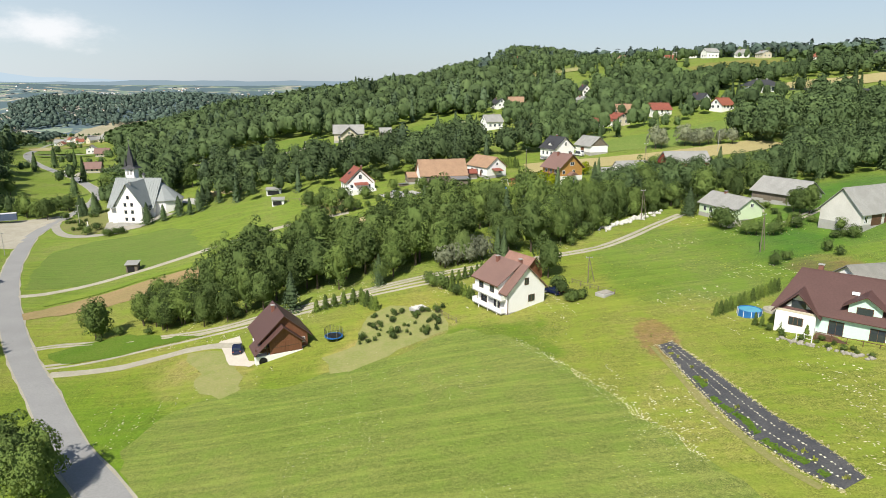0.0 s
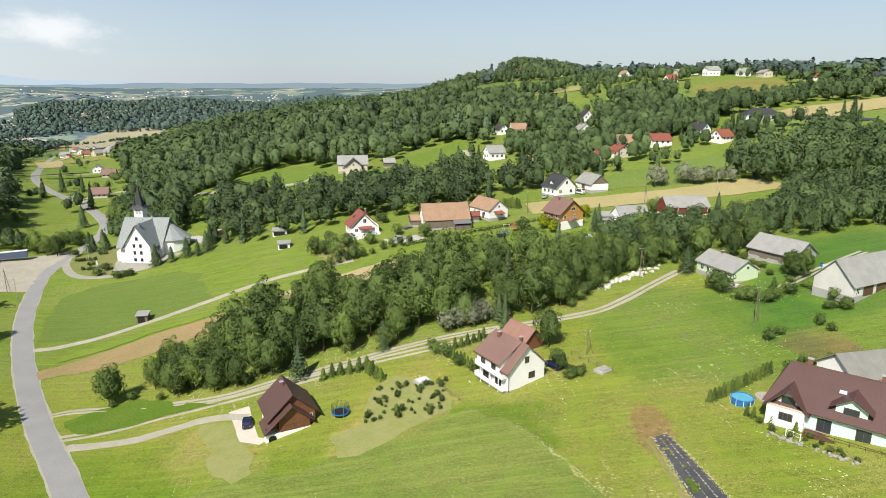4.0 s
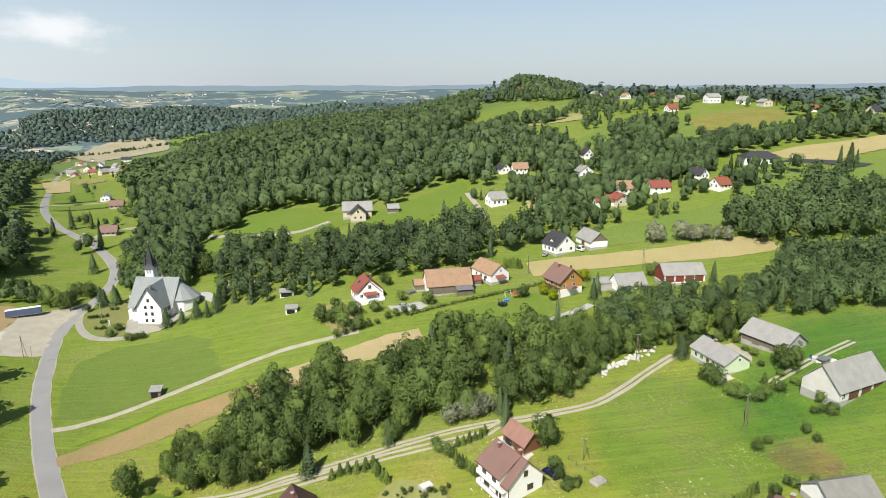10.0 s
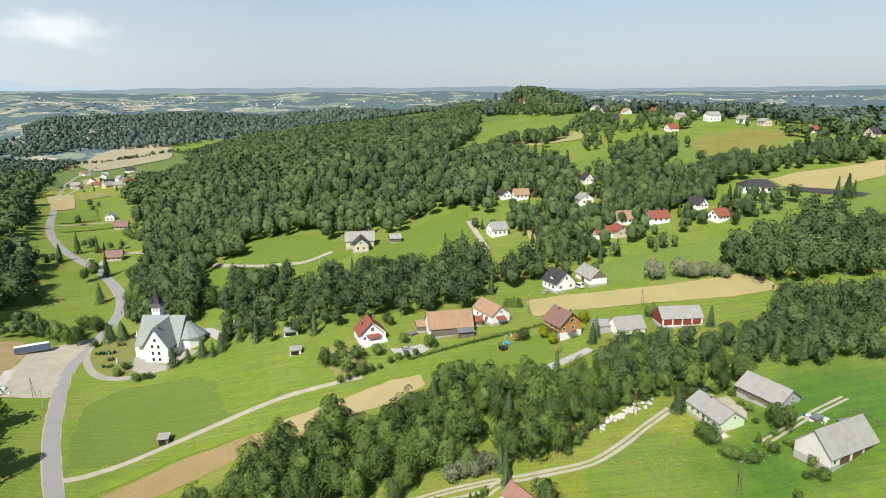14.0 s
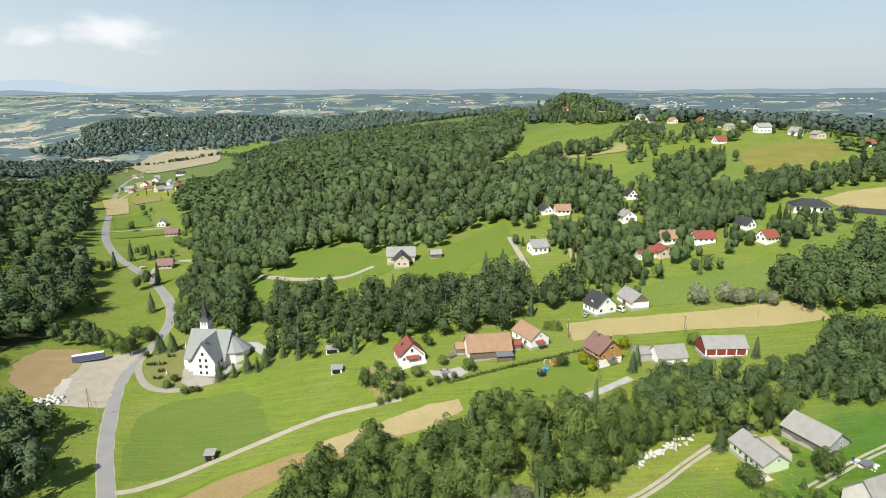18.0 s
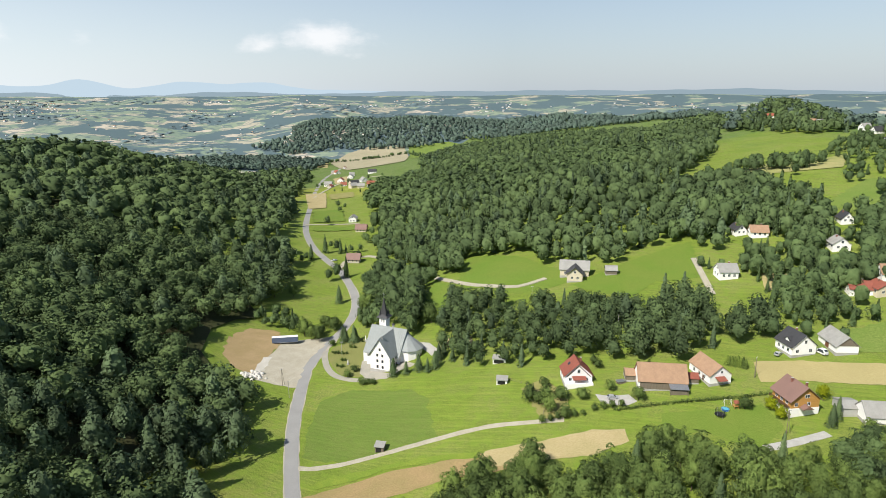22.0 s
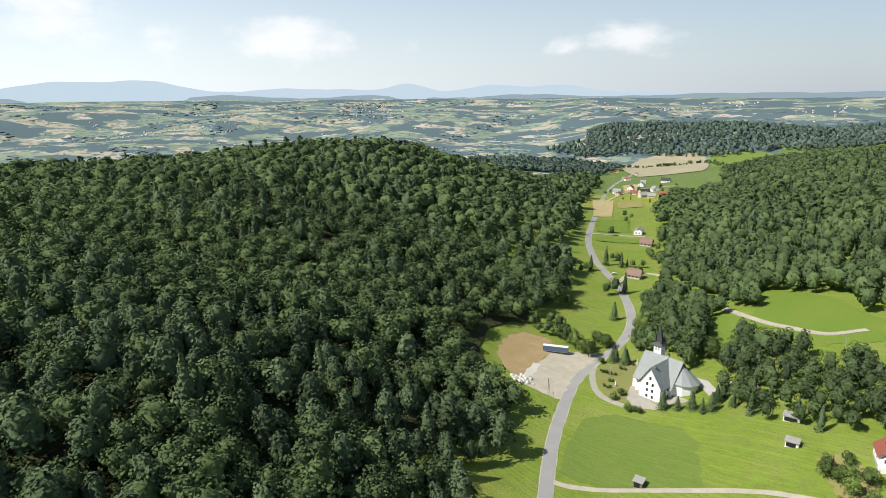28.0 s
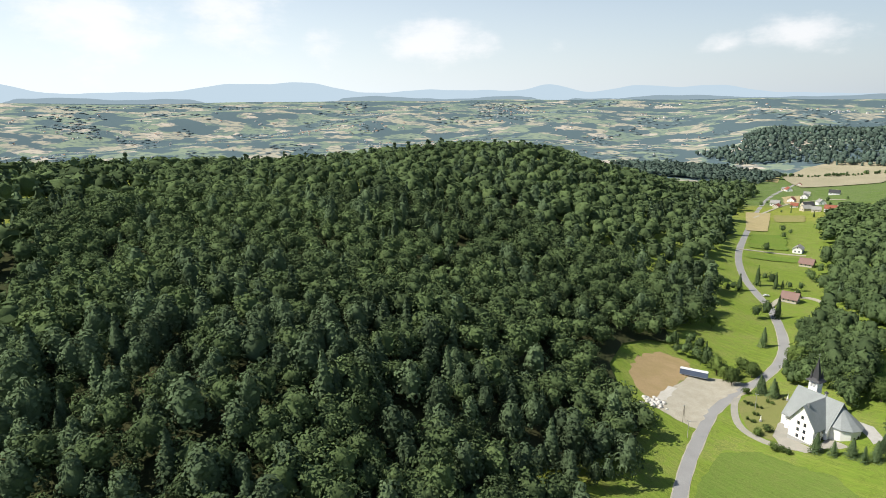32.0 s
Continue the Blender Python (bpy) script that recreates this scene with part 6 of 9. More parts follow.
def door(parent, side, u, w, h, L, W, material, z=0.0, name="door"):
    right, outv, off = {"g0": (Vector((0, -1, 0)), Vector((-1, 0, 0)), L / 2), "g1": (Vector((0, 1, 0)), Vector((1, 0, 0)), L / 2), "s0": (Vector((1, 0, 0)), Vector((0, -1, 0)), W / 2), "s1": (Vector((-1, 0, 0)), Vector((0, 1, 0)), W / 2)}[side]
    c = outv * off
    p = [c + right * a + Vector((0, 0, b)) - outv * 0.05 for a, b in ((u - w / 2, z), (u + w / 2, z), (u + w / 2, z + h), (u - w / 2, z + h))]
    d = part(name, prism(p, outv * 0.11), material, parent)
    q = [c + right * a + Vector((0, 0, b)) + outv * 0.06 for a, b in ((u + w * 0.32, z + h * 0.46), (u + w * 0.4, z + h * 0.46), (u + w * 0.4, z + h * 0.5), (u + w * 0.32, z + h * 0.5))]
    part("handle", prism(q, outv * 0.06), METAL, d)
    return d


def roof_pair(parent, L, W, eave, ridge, over, material, thick=0.16, shift=0.0, ends=None, name="roof"):
    """Two roof slopes with overhang, along x."""
    pitch = (ridge - eave) / (W / 2)
    o0, o1 = ends or (over, over)
    for s in (-1, 1):
        e_y, e_z = s * (W / 2 + over), eave - pitch * over
        pts = [(-L / 2 - o0, e_y, e_z + 0.04), (-L / 2 - o0, shift, ridge + 0.04), (-L / 2 - o0, shift, ridge + 0.04 + thick), (-L / 2 - o0, e_y, e_z + 0.04 + thick)]
        part(name, prism(pts, (L + o0 + o1, 0, 0)), material, parent)
    part("ridge_cap", prism([(-L / 2 - o0 - 0.01, -0.16, ridge + thick * 0.9), (-L / 2 - o0 - 0.01, 0.16, ridge + thick * 0.9), (-L / 2 - o0 - 0.01, 0, ridge + thick + 0.10)], (L + o0 + o1 + 0.02, 0, 0)), material, parent)


def gabled(name, x, y, ang, L, W, eave, ridge, wall, roof, label, over=0.5, wins=(), doors=(), chimneys=(), category="house", z=None, plinth=True, frame_mat=None, gable_mat=None, side_mat=None):
    """A house with a gabled roof whose ridge runs along the direction ang (degrees)."""
    e = stand(name, x, y, ang, label, category, z)
    ca, sa = math.cos(radians(ang)), math.sin(radians(ang))
    low = min(float(ground(x + a * L / 2 * ca - b * W / 2 * sa, y + a * L / 2 * sa + b * W / 2 * ca)) for a in (-1, 1) for b in (-1, 1)) - e.matrix_basis.translation.z
    part("wall", prism([(-L / 2, -W / 2, low - 0.5), (-L / 2, W / 2, low - 0.5), (-L / 2, W / 2, eave), (-L / 2, 0, ridge), (-L / 2, -W / 2, eave)], (L, 0, 0)), wall, e)
    if plinth:
        part("plinth", box(-L / 2 - 0.04, -W / 2 - 0.04, low - 0.6, L / 2 + 0.04, W / 2 + 0.04, 0.35), CONCRETE, e)
    if gable_mat:
        for s in (-1, 1):
            part("gable_boarding", prism([(s * (L / 2 + 0.03), -W / 2 * 0.97, eave + 0.05), (s * (L / 2 + 0.03), W / 2 * 0.97, eave + 0.05), (s * (L / 2 + 0.03), 0, ridge - 0.1)], (s * 0.05, 0, 0)), gable_mat, e)
    if side_mat:
        part("side_boarding", box(-L / 2 + 0.1, W / 2 + 0.005, 0.4, L / 2 - 0.1, W / 2 + 0.035, eave - 0.1), side_mat, e)
    roof_pair(e, L, W, eave, ridge, over, roof)
    for w_ in wins:
        window(e, *w_, L, W, frame_mat)
    for d_ in doors:
        door(e, *d_[:4], L, W, d_[4], *d_[5:])
    for cx, cy, top in chimneys:
        c = part("chimney", box(cx - 0.3, cy - 0.3, eave, cx + 0.3, cy + 0.3, ridge + top), BRICK, e)
        part("chimney_cap", box(cx - 0.38, cy - 0.38, ridge + top, cx + 0.38, cy + 0.38, ridge + top + 0.1), CONCRETE, c)
    return e


def row_wins(side, n, span, z, w=1.1, h=1.3, shift=0.0):
    return [(side, shift + span * ((k + 0.5) / n - 0.5), z, w, h) for k in range(n)]

# ---- ground cover round the houses ----
field("farm_yard", FARM_YARD, GRAVEL, 0.08, label="pale gravel farm yard between the barns", category="yard")
field("paved_yard", BROWN_YARD, PAVING, 0.10, amp=0.1, label="pale paved yard before the timber house", category="yard")
field("paved_yard", WHITE_YARD, PAVING, 0.10, amp=0.1, label="pale paved yard behind the white house", category="yard")
field("gravel_yard", GREY_YARD, CONCRETE, 0.10, amp=0.2, label="grey gravel yard between house and barn", category="yard")
field("church_yard", CHURCH_YARD, WORN_PAVING, 0.10, amp=0.2, label="pale paved churchyard", category="yard")
field("church_lawn", CHURCH_LAWN, LAWN_OLIVE, 0.07, amp=0.3, label="short olive lawn with flower beds before the church", category="lawn")
field("concrete_patch", [(-178.0, 217.0), (-184.3, 232.5), (-180.7, 235.8), (-175.2, 222.2)], LIMESTONE_DUST, 0.13, amp=0.8, label="chalky pale patch at the edge of the parking lot", category="ground")
field("church_loop", CHURCH_LOOP, CONCRETE, 0.12, amp=0.2, label="grey paved turning place behind the church", category="yard")
field("lawn", LAWN_EAST, GRASS_LAWN, 0.06, amp=0.4, label="short green lawn beside the wooden house", category="lawn")
field("vegetable_garden", GARDEN_REDH, GRASS_DRY, 0.06, amp=0.8, label="dry kitchen garden with bare paths", category="garden")
field("near_meadow", NEAR_MEADOW, GRASS_NEAR, 0.05, step=4, amp=0.9, label="greener freshly mown part of the meadow", category="meadow")
field("orchard_ground", [(-21.8, 103.7), (-16.7, 107.7), (-16.7, 117.8), (-11.6, 123.9), (-5.0, 121.4), (-1.3, 116.5), (1.3, 108.5), (-7.4, 102.7), (-15.3, 97.3), (-19.7, 97.0)], ORCHARD_DRY, 0.055, step=3, amp=0.8, label="dry trodden ground of the young orchard", category="garden")
field("dry_bank", [(-51.6, 116.6), (-47.3, 116.3), (-43.3, 114.0), (-39.5, 107.5), (-35.3, 101.5), (-34.9, 96.3), (-37.8, 93.6), (-42.7, 97.0), (-45.3, 105.7), (-51.3, 112.3)], ORCHARD_DRY, 0.055, step=3, amp=1.0, label="bare dry bank below the driveway", category="ground")
field("wheat_field", WHEAT_MID, WHEAT, 0.3, label="small ripe wheat field among gardens")


# ---- the white house with balconies ----
def white_house():
    L, W = 9.6, 9.2
    e = gabled("house", 13.5, 117.6, 122, L, W, 4.5, 8.9, WHITE, ROOF_BROWN, "white two-storey house with brown sheet roof and balconies", 0.55,
               wins=[("g0", 0.0, 5.4, 0.9, 1.2), ("g0", 1.3, 1.9, 1.4, 1.2)], chimneys=[(3.0, 1.1, 0.6), (-1.6, -1.0, 0.6)], frame_mat=TIMBER, z=10.1)
    for z in (0.4, 2.95):
        b = part("balcony", box(-L / 2 + 0.4, W / 2 + 0.02, z - 0.2, L / 2 + 0.2, W / 2 + 1.2, z), CONCRETE, e)
        part("parapet", join(box(-L / 2 + 0.4, W / 2 + 1.1, z, L / 2 + 0.2, W / 2 + 1.2, z + 0.9), box(-L / 2 + 0.4, W / 2 + 0.02, z, -L / 2 + 0.5, W / 2 + 1.1, z + 0.9), box(L / 2 + 0.1, W / 2 + 0.02, z, L / 2 + 0.2, W / 2 + 1.1, z + 0.9)), WHITE, b)
        for u in (-2.6, 1.6):
            window(e, "s1", u, z + 0.1, 1.7, 1.35 if z > 1 else 2.0, L, W, TIMBER, panes=3)
    for k, u in enumerate((-3.0, 0.0, 3.0)):
        part("post", rod((u, W / 2 + 1.05, -1.5), (u, W / 2 + 1.05, 3.1), 0.09), WHITE, e)
    part("terrace", box(-L / 2 - 0.2, W / 2 + 1.22, -1.6, L / 2 + 0.2, W / 2 + 2.8, -0.75), PAVING, e)
    # the raised front: a wide shed dormer with a flatter roof
    x0 = -L / 2 + 2.0
    part("dormer_wall", prism([(x0, 0.6, 6.5), (x0, W / 2 + 0.05, 2.98), (x0, W / 2 + 0.72, 2.98), (x0, W / 2 + 0.72, 5.5), (x0, 0.6, 8.3)], (L - 2.0, 0, 0)), WHITE, e)
    for u in (-0.9, 2.6):
        w = part("window", box(u - 0.7, W / 2 + 0.721, 3.7, u + 0.7, W / 2 + 0.78, 5.0), TIMBER, e)
        for k in (0, 1):
            part("pane", box(u - 0.62 + k * 0.65, W / 2 + 0.781, 3.78, u - 0.03 + k * 0.65, W / 2 + 0.80, 4.92), GLASS, w)
    part("dormer_roof", prism([(x0 - 0.35, 0.0, 9.0), (x0 - 0.35, W / 2 + 1.15, 5.30), (x0 - 0.35, W / 2 + 1.15, 5.47), (x0 - 0.35, 0.0, 9.2)], (L - 0.9, 0, 0)), ROOF_BROWN, e)
    part("fascia", box(x0 - 0.35, W / 2 + 1.16, 5.24, L / 2 + 0.75, W / 2 + 1.22, 5.46), TIMBER, e)
    part("gutter", rod((-L / 2 - 0.5, W / 2 + 0.62, 3.98), (-L / 2 + 2.0, W / 2 + 0.62, 3.98), 0.07), TIMBER, e)
    part("downpipe", rod((-L / 2 - 0.08, W / 2 - 0.1, -1.0), (-L / 2 - 0.08, W / 2 - 0.1, 4.6), 0.06), TIMBER, e)


white_house()
shed = gabled("summer_kitchen", 17.4, 131.6, 124, 7.6, 5.2, 2.6, 5.0, WOOD_DARK, OLD_TILE, "brick-red roofed open outbuilding behind the white house", 0.5, doors=[("s1", 1.0, 1.2, 2.0, TIMBER), ("s1", -1.8, 2.2, 2.2, BLACK)], category="outbuilding")


# ---- the dark timber house ----
def timber_house():
    L, W = 8.4, 8.8
    e = gabled("house", -31.9, 113.2, 117, L, W, 2.7, 6.7, WOOD_DARK, ROOF_MAROON, "dark stained timber house with maroon sheet roof", 0.8,
               wins=[("g0", -3.6, 0.9, 1.1, 1.1), ("g0", 3.4, 0.9, 0.8, 0.9)], plinth=False, chimneys=[(1.0, 0.8, 0.6)], z=3.9)
    part("basement", box(-L / 2 - 0.10, -W / 2 - 0.10, -4.6, L / 2 + 0.10, W / 2 + 0.10, 0.0), WHITE, e, "white rendered basement")
    # the projecting front gable with its two board gates, its roof falling low over the porch
    x0 = -L / 2 - 1.4
    part("front_gable", prism([(x0, -2.9, -1.2), (x0, 3.1, -1.2), (x0, 3.1, 2.75), (x0, 0.5, 5.0), (x0, -2.9, 2.0)], (1.38, 0, 0)), WOOD_DARK, e)
    for y0, z0, back in ((-3.7, 1.3, 2.6), (6.1, 0.35, 5.6)):
        part("roof", prism([(x0 - 0.9, y0, z0), (x0 - 0.9, 0.5, 5.1), (x0 - 0.9, 0.5, 5.28), (x0 - 0.9, y0, z0 + 0.18)], (back, 0, 0)), ROOF_MAROON, e)
    for y0 in (-2.3, 0.25):
        g = part("gate", box(x0 - 0.07, y0, 0.1, x0 - 0.01, y0 + 2.4, 2.4), WOOD_DARK, e)
        for k in range(5):
            part("board", box(x0 - 0.09, y0 + 0.05 + k * 0.47, 0.14, x0 - 0.071, y0 + 0.49 + k * 0.47, 2.36), WOOD_DARK, g)
        part("gate_rail", box(x0 - 0.12, y0, 1.2, x0 - 0.092, y0 + 2.4, 1.32), TIMBER, g)
    part("basement_front", box(x0 - 0.1, -3.0, -4.0, -L / 2 - 0.11, W / 2 + 1.4, 0.0), WHITE, e)
    part("arch", join(box(x0 - 0.15, 3.7, -2.6, x0 - 0.11, 5.2, -1.0), rod((x0 - 0.15, 4.45, -1.0), (x0 - 0.11, 4.45, -1.0), 0.75, 14)), BLACK, e)
    for y0 in (3.5, 5.5):
        part("post", box(x0 + 0.1, y0, 0.0, x0 + 0.28, y0 + 0.18, 1.4), TIMBER, e)
    part("porch_rail", box(x0 + 0.1, 3.3, 0.7, x0 + 0.2, 5.7, 0.8), TIMBER, e)


timber_house()


# ---- the mint green house ----
def mint_house():
    L, W, eave, ridge = 20.0, 12.6, 3.5, 8.2
    e = stand("house", 64.7, 90.6, -40, "mint green house with large maroon sheet roof and dormer", "house", z=15.4)
    part("wall", box(-L / 2, -W / 2, -2, L / 2, W / 2, eave - 0.3), MINT, e)
    part("gable_wall", prism([(-L / 2 + 3.0, -W / 2 + 0.01, eave - 0.3), (-L / 2 + 3.0, W / 2 - 0.01, eave - 0.3), (-L / 2 + 3.0, W / 2 - 0.01, eave - 0.05), (-L / 2 + 3.0, 0, ridge - 0.6), (-L / 2 + 3.0, -W / 2 + 0.01, eave - 0.05)], (L - 3.01, 0, 0)), MINT, e)
    part("plinth", box(-L / 2 - 0.05, -W / 2 - 0.05, -2.2, L / 2 + 0.05, W / 2 + 0.05, 0.3), CONCRETE, e)
    roof_pair(e, L - 2.5, W, eave, ridge, 0.7, ROOF_MAROON, ends=(0.0, 0.8))
    h = L / 2 - 1.25
    # hipped end
    bm = bmesh.new()
    a = [bm.verts.new(p) for p in ((-h, 0, ridge + 0.19), (-h - 2.4, -W / 2 - 0.7, eave - 0.32), (-h - 2.4, W / 2 + 0.7, eave - 0.32), (-h, -W / 2 - 0.7, eave - 0.32), (-h, W / 2 + 0.7, eave - 0.32), (-h, 0, ridge))]
    for f in ((0, 1, 2), (0, 3, 1), (0, 2, 4), (1, 3, 5), (2, 5, 4), (1, 5, 2)):
        bm.faces.new([a[k] for k in f])
    bmesh.ops.recalc_face_normals(bm, faces=bm.faces)
    part("hipped_roof", bm, ROOF_MAROON, e)
    # bay with a gable and a balcony
    part("bay", prism([(-L / 2 - 0.3, -W / 2 - 1.0, -2), (-L / 2 + 5.2, -W / 2 - 1.0, -2), (-L / 2 + 5.2, -W / 2 - 1.0, 2.9), (-L / 2 - 0.3, -W / 2 - 1.0, 2.9)], (0, 2.0, 0)), WHITE, e)
    part("bay_gable", prism([(-L / 2 + 0.2, -W / 2 - 0.2, 2.9), (-L / 2 + 4.8, -W / 2 - 0.2, 2.9), (-L / 2 + 2.5, -W / 2 - 0.2, 5.6)], (0, 3.0, 0)), WHITE, e)
    for s in (-1, 1):
        part("bay_roof", prism([(-L / 2 + 2.5 + s * 3.4, -W / 2 - 1.4, 2.5), (-L / 2 + 2.5, -W / 2 - 1.4, 6.0), (-L / 2 + 2.5, -W / 2 - 1.4, 6.18), (-L / 2 + 2.5 + s * 3.4, -W / 2 - 1.4, 2.68)], (0, 5.2, 0)), ROOF_MAROON, e)
    part("balcony_door", box(-L / 2 + 1.6, -W / 2 - 0.30, 3.0, -L / 2 + 3.6, -W / 2 - 0.21, 4.7), GLASS, e)
    part("balcony_rail", box(-L / 2 - 0.3, -W / 2 - 1.05, 2.9, -L / 2 + 5.2, -W / 2 - 0.95, 3.25), BEIGE, e)
    w = part("window", box(-L / 2 + 1.6, -W / 2 - 1.07, 0.9, -L / 2 + 3.6, -W / 2 - 0.99, 2.2), TIMBER, e)
    for k in range(3):
        part("pane", box(-L / 2 + 1.7 + k * 0.62, -W / 2 - 1.09, 1.0, -L / 2 + 2.22 + k * 0.62, -W / 2 - 1.072, 2.1), GLASS, w)
    for u in (-2.2, 3.0, 7.5):
        window(e, "s0", u, 0.4, 1.8, 2.0, L, W, TIMBER, panes=2)
    # dormer
    dx = 1.0
    part("dormer", prism([(dx - 2.1, -5.7, 3.4), (dx + 2.1, -5.7, 3.4), (dx + 2.1, -5.7, 5.3), (dx, -5.7, 6.7), (dx - 2.1, -5.7, 5.3)], (0, 5.0, 0)), MINT, e)
    for s in (-1, 1):
        part("dormer_roof", prism([(dx + s * 2.9, -6.4, 4.9), (dx, -6.4, 6.85), (dx, -6.4, 7.0), (dx + s * 2.9, -6.4, 5.05)], (0, 6.2, 0)), ROOF_MAROON, e)
    d = part("dormer_window", box(dx - 1.05, -5.77, 3.85, dx + 1.05, -5.69, 5.15), TIMBER, e)
    part("pane", box(dx - 0.95, -5.80, 3.95, dx + 0.95, -5.772, 5.05), GLASS, d)
    for cx, cy in ((-6.2, 0.9), (4.0, 0.9)):
        c = part("chimney", box(cx - 0.35, cy - 0.35, 6, cx + 0.35, cy + 0.35, ridge + 0.9), BRICK, e)
        part("chimney_cap", box(cx - 0.45, cy - 0.45, ridge + 0.9, cx + 0.45, cy + 0.45, ridge + 1.0), CONCRETE, c)
    part("roof_window", prism([(-1.2, -3.2, 6.1), (-0.2, -3.2, 6.1), (-0.2, -2.7, 6.47), (-1.2, -2.7, 6.47)], (0, -0.08, 0.1)), WHITE_PAINT, e)
    part("porch_slab", box(-L / 2 + 5.4, -W / 2 - 2.4, -2, L / 2 - 2, -W / 2 - 0.06, 0.15), TIMBER, e)
    part("porch_rail", join(*[box(-L / 2 + 5.6 + k * 2.0, -W / 2 - 2.38, 0.15, -L / 2 + 5.7 + k * 2.0, -W / 2 - 2.28, 1.1) for k in range(7)], box(-L / 2 + 5.6, -W / 2 - 2.38, 1.02, L / 2 - 2, -W / 2 - 2.28, 1.1)), TIMBER, e)


mint_house()
gabled("barn", 74.2, 102.6, 12, 10.5, 8.2, 1.6, 4.5, WHITE, MOSSY, "grey roofed barn behind the mint green house", 0.5, category="barn")

# ---- farm on the rise: cottage and barns ----
gabled("house", 75.0, 159.4, 108, 13.2, 8.2, 2.9, 5.5, PALE_GREEN, ROOF_GREY, "pale green cottage with grey fibre-cement roof", 0.5, wins=row_wins("s1", 5, 11, 0.9, 1.0, 1.2) + [("g0", 0.6, 3.4, 0.8, 0.7)], doors=[("s1", 0.2, 1.0, 2.0, TIMBER)], chimneys=[(2.0, 0.0, 0.7)])
gabled("barn", 92.6, 165.6, 118, 13.5, 9.4, 2.5, 5.7, GREY_WALL, ROOF_GREY, "low grey stone barn with grey roof", 0.6, wins=[("g0", 1.0, 2.2, 0.8, 1.3)], doors=[("s1", -2, 2.4, 2.2, WOOD_GREY), ("s1", 3, 1.2, 2.0, WOOD_GREY)], category="barn", side_mat=WOOD_GREY)
gabled("barn", 95.9, 138.6, 26, 17.6, 9.2, 3.0, 7.8, LIMEWASH, ROOF_GREY, "white rendered barn with dark gates and grey roof", 0.5, wins=[("s0", -7.2, 0.8, 1.0, 1.3)], doors=[("s0", -3.4, 3.6, 2.6, TIMBER), ("s0", 1.4, 3.6, 2.6, TIMBER), ("s0", 6.0, 3.6, 2.6, TIMBER)], category="barn")
t_ = stand("terrace", 73.6, 152.0, 18, "pale concrete terrace before the cottage", "terrace")
part("slab", box(-4, -2.2, -1.5, 6, 1.6, 0.2), PAVING, t_)

# ---- the row of houses along the hedge ----
def red_house():
    L, W = 8.5, 10.5
    e = gabled("house", -31.4, 226.4, 112, L, W, 3.6, 8.3, WHITE, ROOF_RED, "white house with red tiled roof and porch", 0.5, wins=[("g0", 0.0, 4.6, 1.0, 1.4), ("g0", -3.2, 1.4, 1.0, 1.2), ("g0", 3.2, 1.4, 1.0, 1.2)] + row_wins("s1", 2, 6, 1.2), chimneys=[(0.5, -1.6, 0.6)])
    for s in (-1, 1):
        part("half_timber", prism([(-L / 2 - 0.05, s * 4.9, 2.9), (-L / 2 - 0.05, s * 0.1, 7.6), (-L / 2 - 0.05, s * 0.1, 7.2), (-L / 2 - 0.05, s * 4.5, 2.9)], (-0.06, 0, 0)), TIMBER, e)
    part("veranda", box(-L / 2 - 2.2, -W / 2, -1.5, -L / 2 - 0.05, W / 2, 1.1), WHITE, e)
    part("porch_roof", prism([(-L / 2 - 2.4, -2.6, 2.6), (-L / 2 - 2.4, 2.6, 2.6), (-L / 2 - 0.05, 2.6, 3.2), (-L / 2 - 0.05, -2.6, 3.2)], (0, 0, 0.14)), ROOF_RED, e)
    for y0 in (-2.4, 2.4):
        part("post", rod((-L / 2 - 2.2, y0, 1.0), (-L / 2 - 2.2, y0, 2.6), 0.09), WHITE, e)
    part("roof_window", prism([(0.4, 2.2, 6.62), (1.6, 2.2, 6.62), (1.6, 3.1, 5.82), (0.4, 3.1, 5.82)], (0, 0.1, 0.12)), GLASS, e)


red_house()
b = gabled("barn", -0.6, 227.8, 13, 17.0, 9.4, 3.3, 8.3, WHITE, ROOF_ORANGE, "long white barn with faded clay tile roof", 0.5, wins=[], doors=[("s0", -4.5, 2.0, 2.4, BLACK), ("s0", -1.2, 1.2, 2.0, WOOD_GREY)], category="barn")
part("board_front", box(-8.0, -4.84, 0.1, 3.0, -4.75, 3.0), WOOD_GREY, b)
part("lean_to_roof", prism([(2.0, -4.9, 2.7), (2.0, -8.2, 1.9), (2.0, -8.2, 2.0), (2.0, -4.9, 2.82)], (6.6, 0, 0)), METAL, b, "pale sheet metal lean-to roof")
for u in (2.1, 5.2, 8.4):
    part("post", rod((u, -8.0, -1.0), (u, -8.0, 1.9), 0.08), WOOD_GREY, b)
part("woodpile", box(2.4, -7.6, -0.6, 8.2, -5.4, 1.3, 0.08), WOOD_GREY, b)
gabled("shed", -11.5, 230.5, 13, 4.2, 6.5, 2.2, 3.6, WOOD_GREY, ROOF_ORANGE, "small tile-roofed shed beside the barn", 0.3, category="shed")
gabled("shed", 10.2, 232.5, 13, 4.0, 5.0, 2.0, 3.2, WOOD_GREY, ROOF_RED, "small red-roofed annex of the barn", 0.3, category="shed")
h = gabled("house", 16.6, 237.5, 121, 13.4, 8.6, 3.5, 6.9, WHITE, ROOF_ORANGE, "small white cottage with faded clay tile roof", 0.45, wins=row_wins("s1", 3, 10, 1.1) + [("g0", 1.4, 1.2, 1.0, 1.1), ("g0", 0.2, 4.2, 0.8, 0.8)], doors=[("s1", 2.6, 1.0, 2.0, TIMBER)])
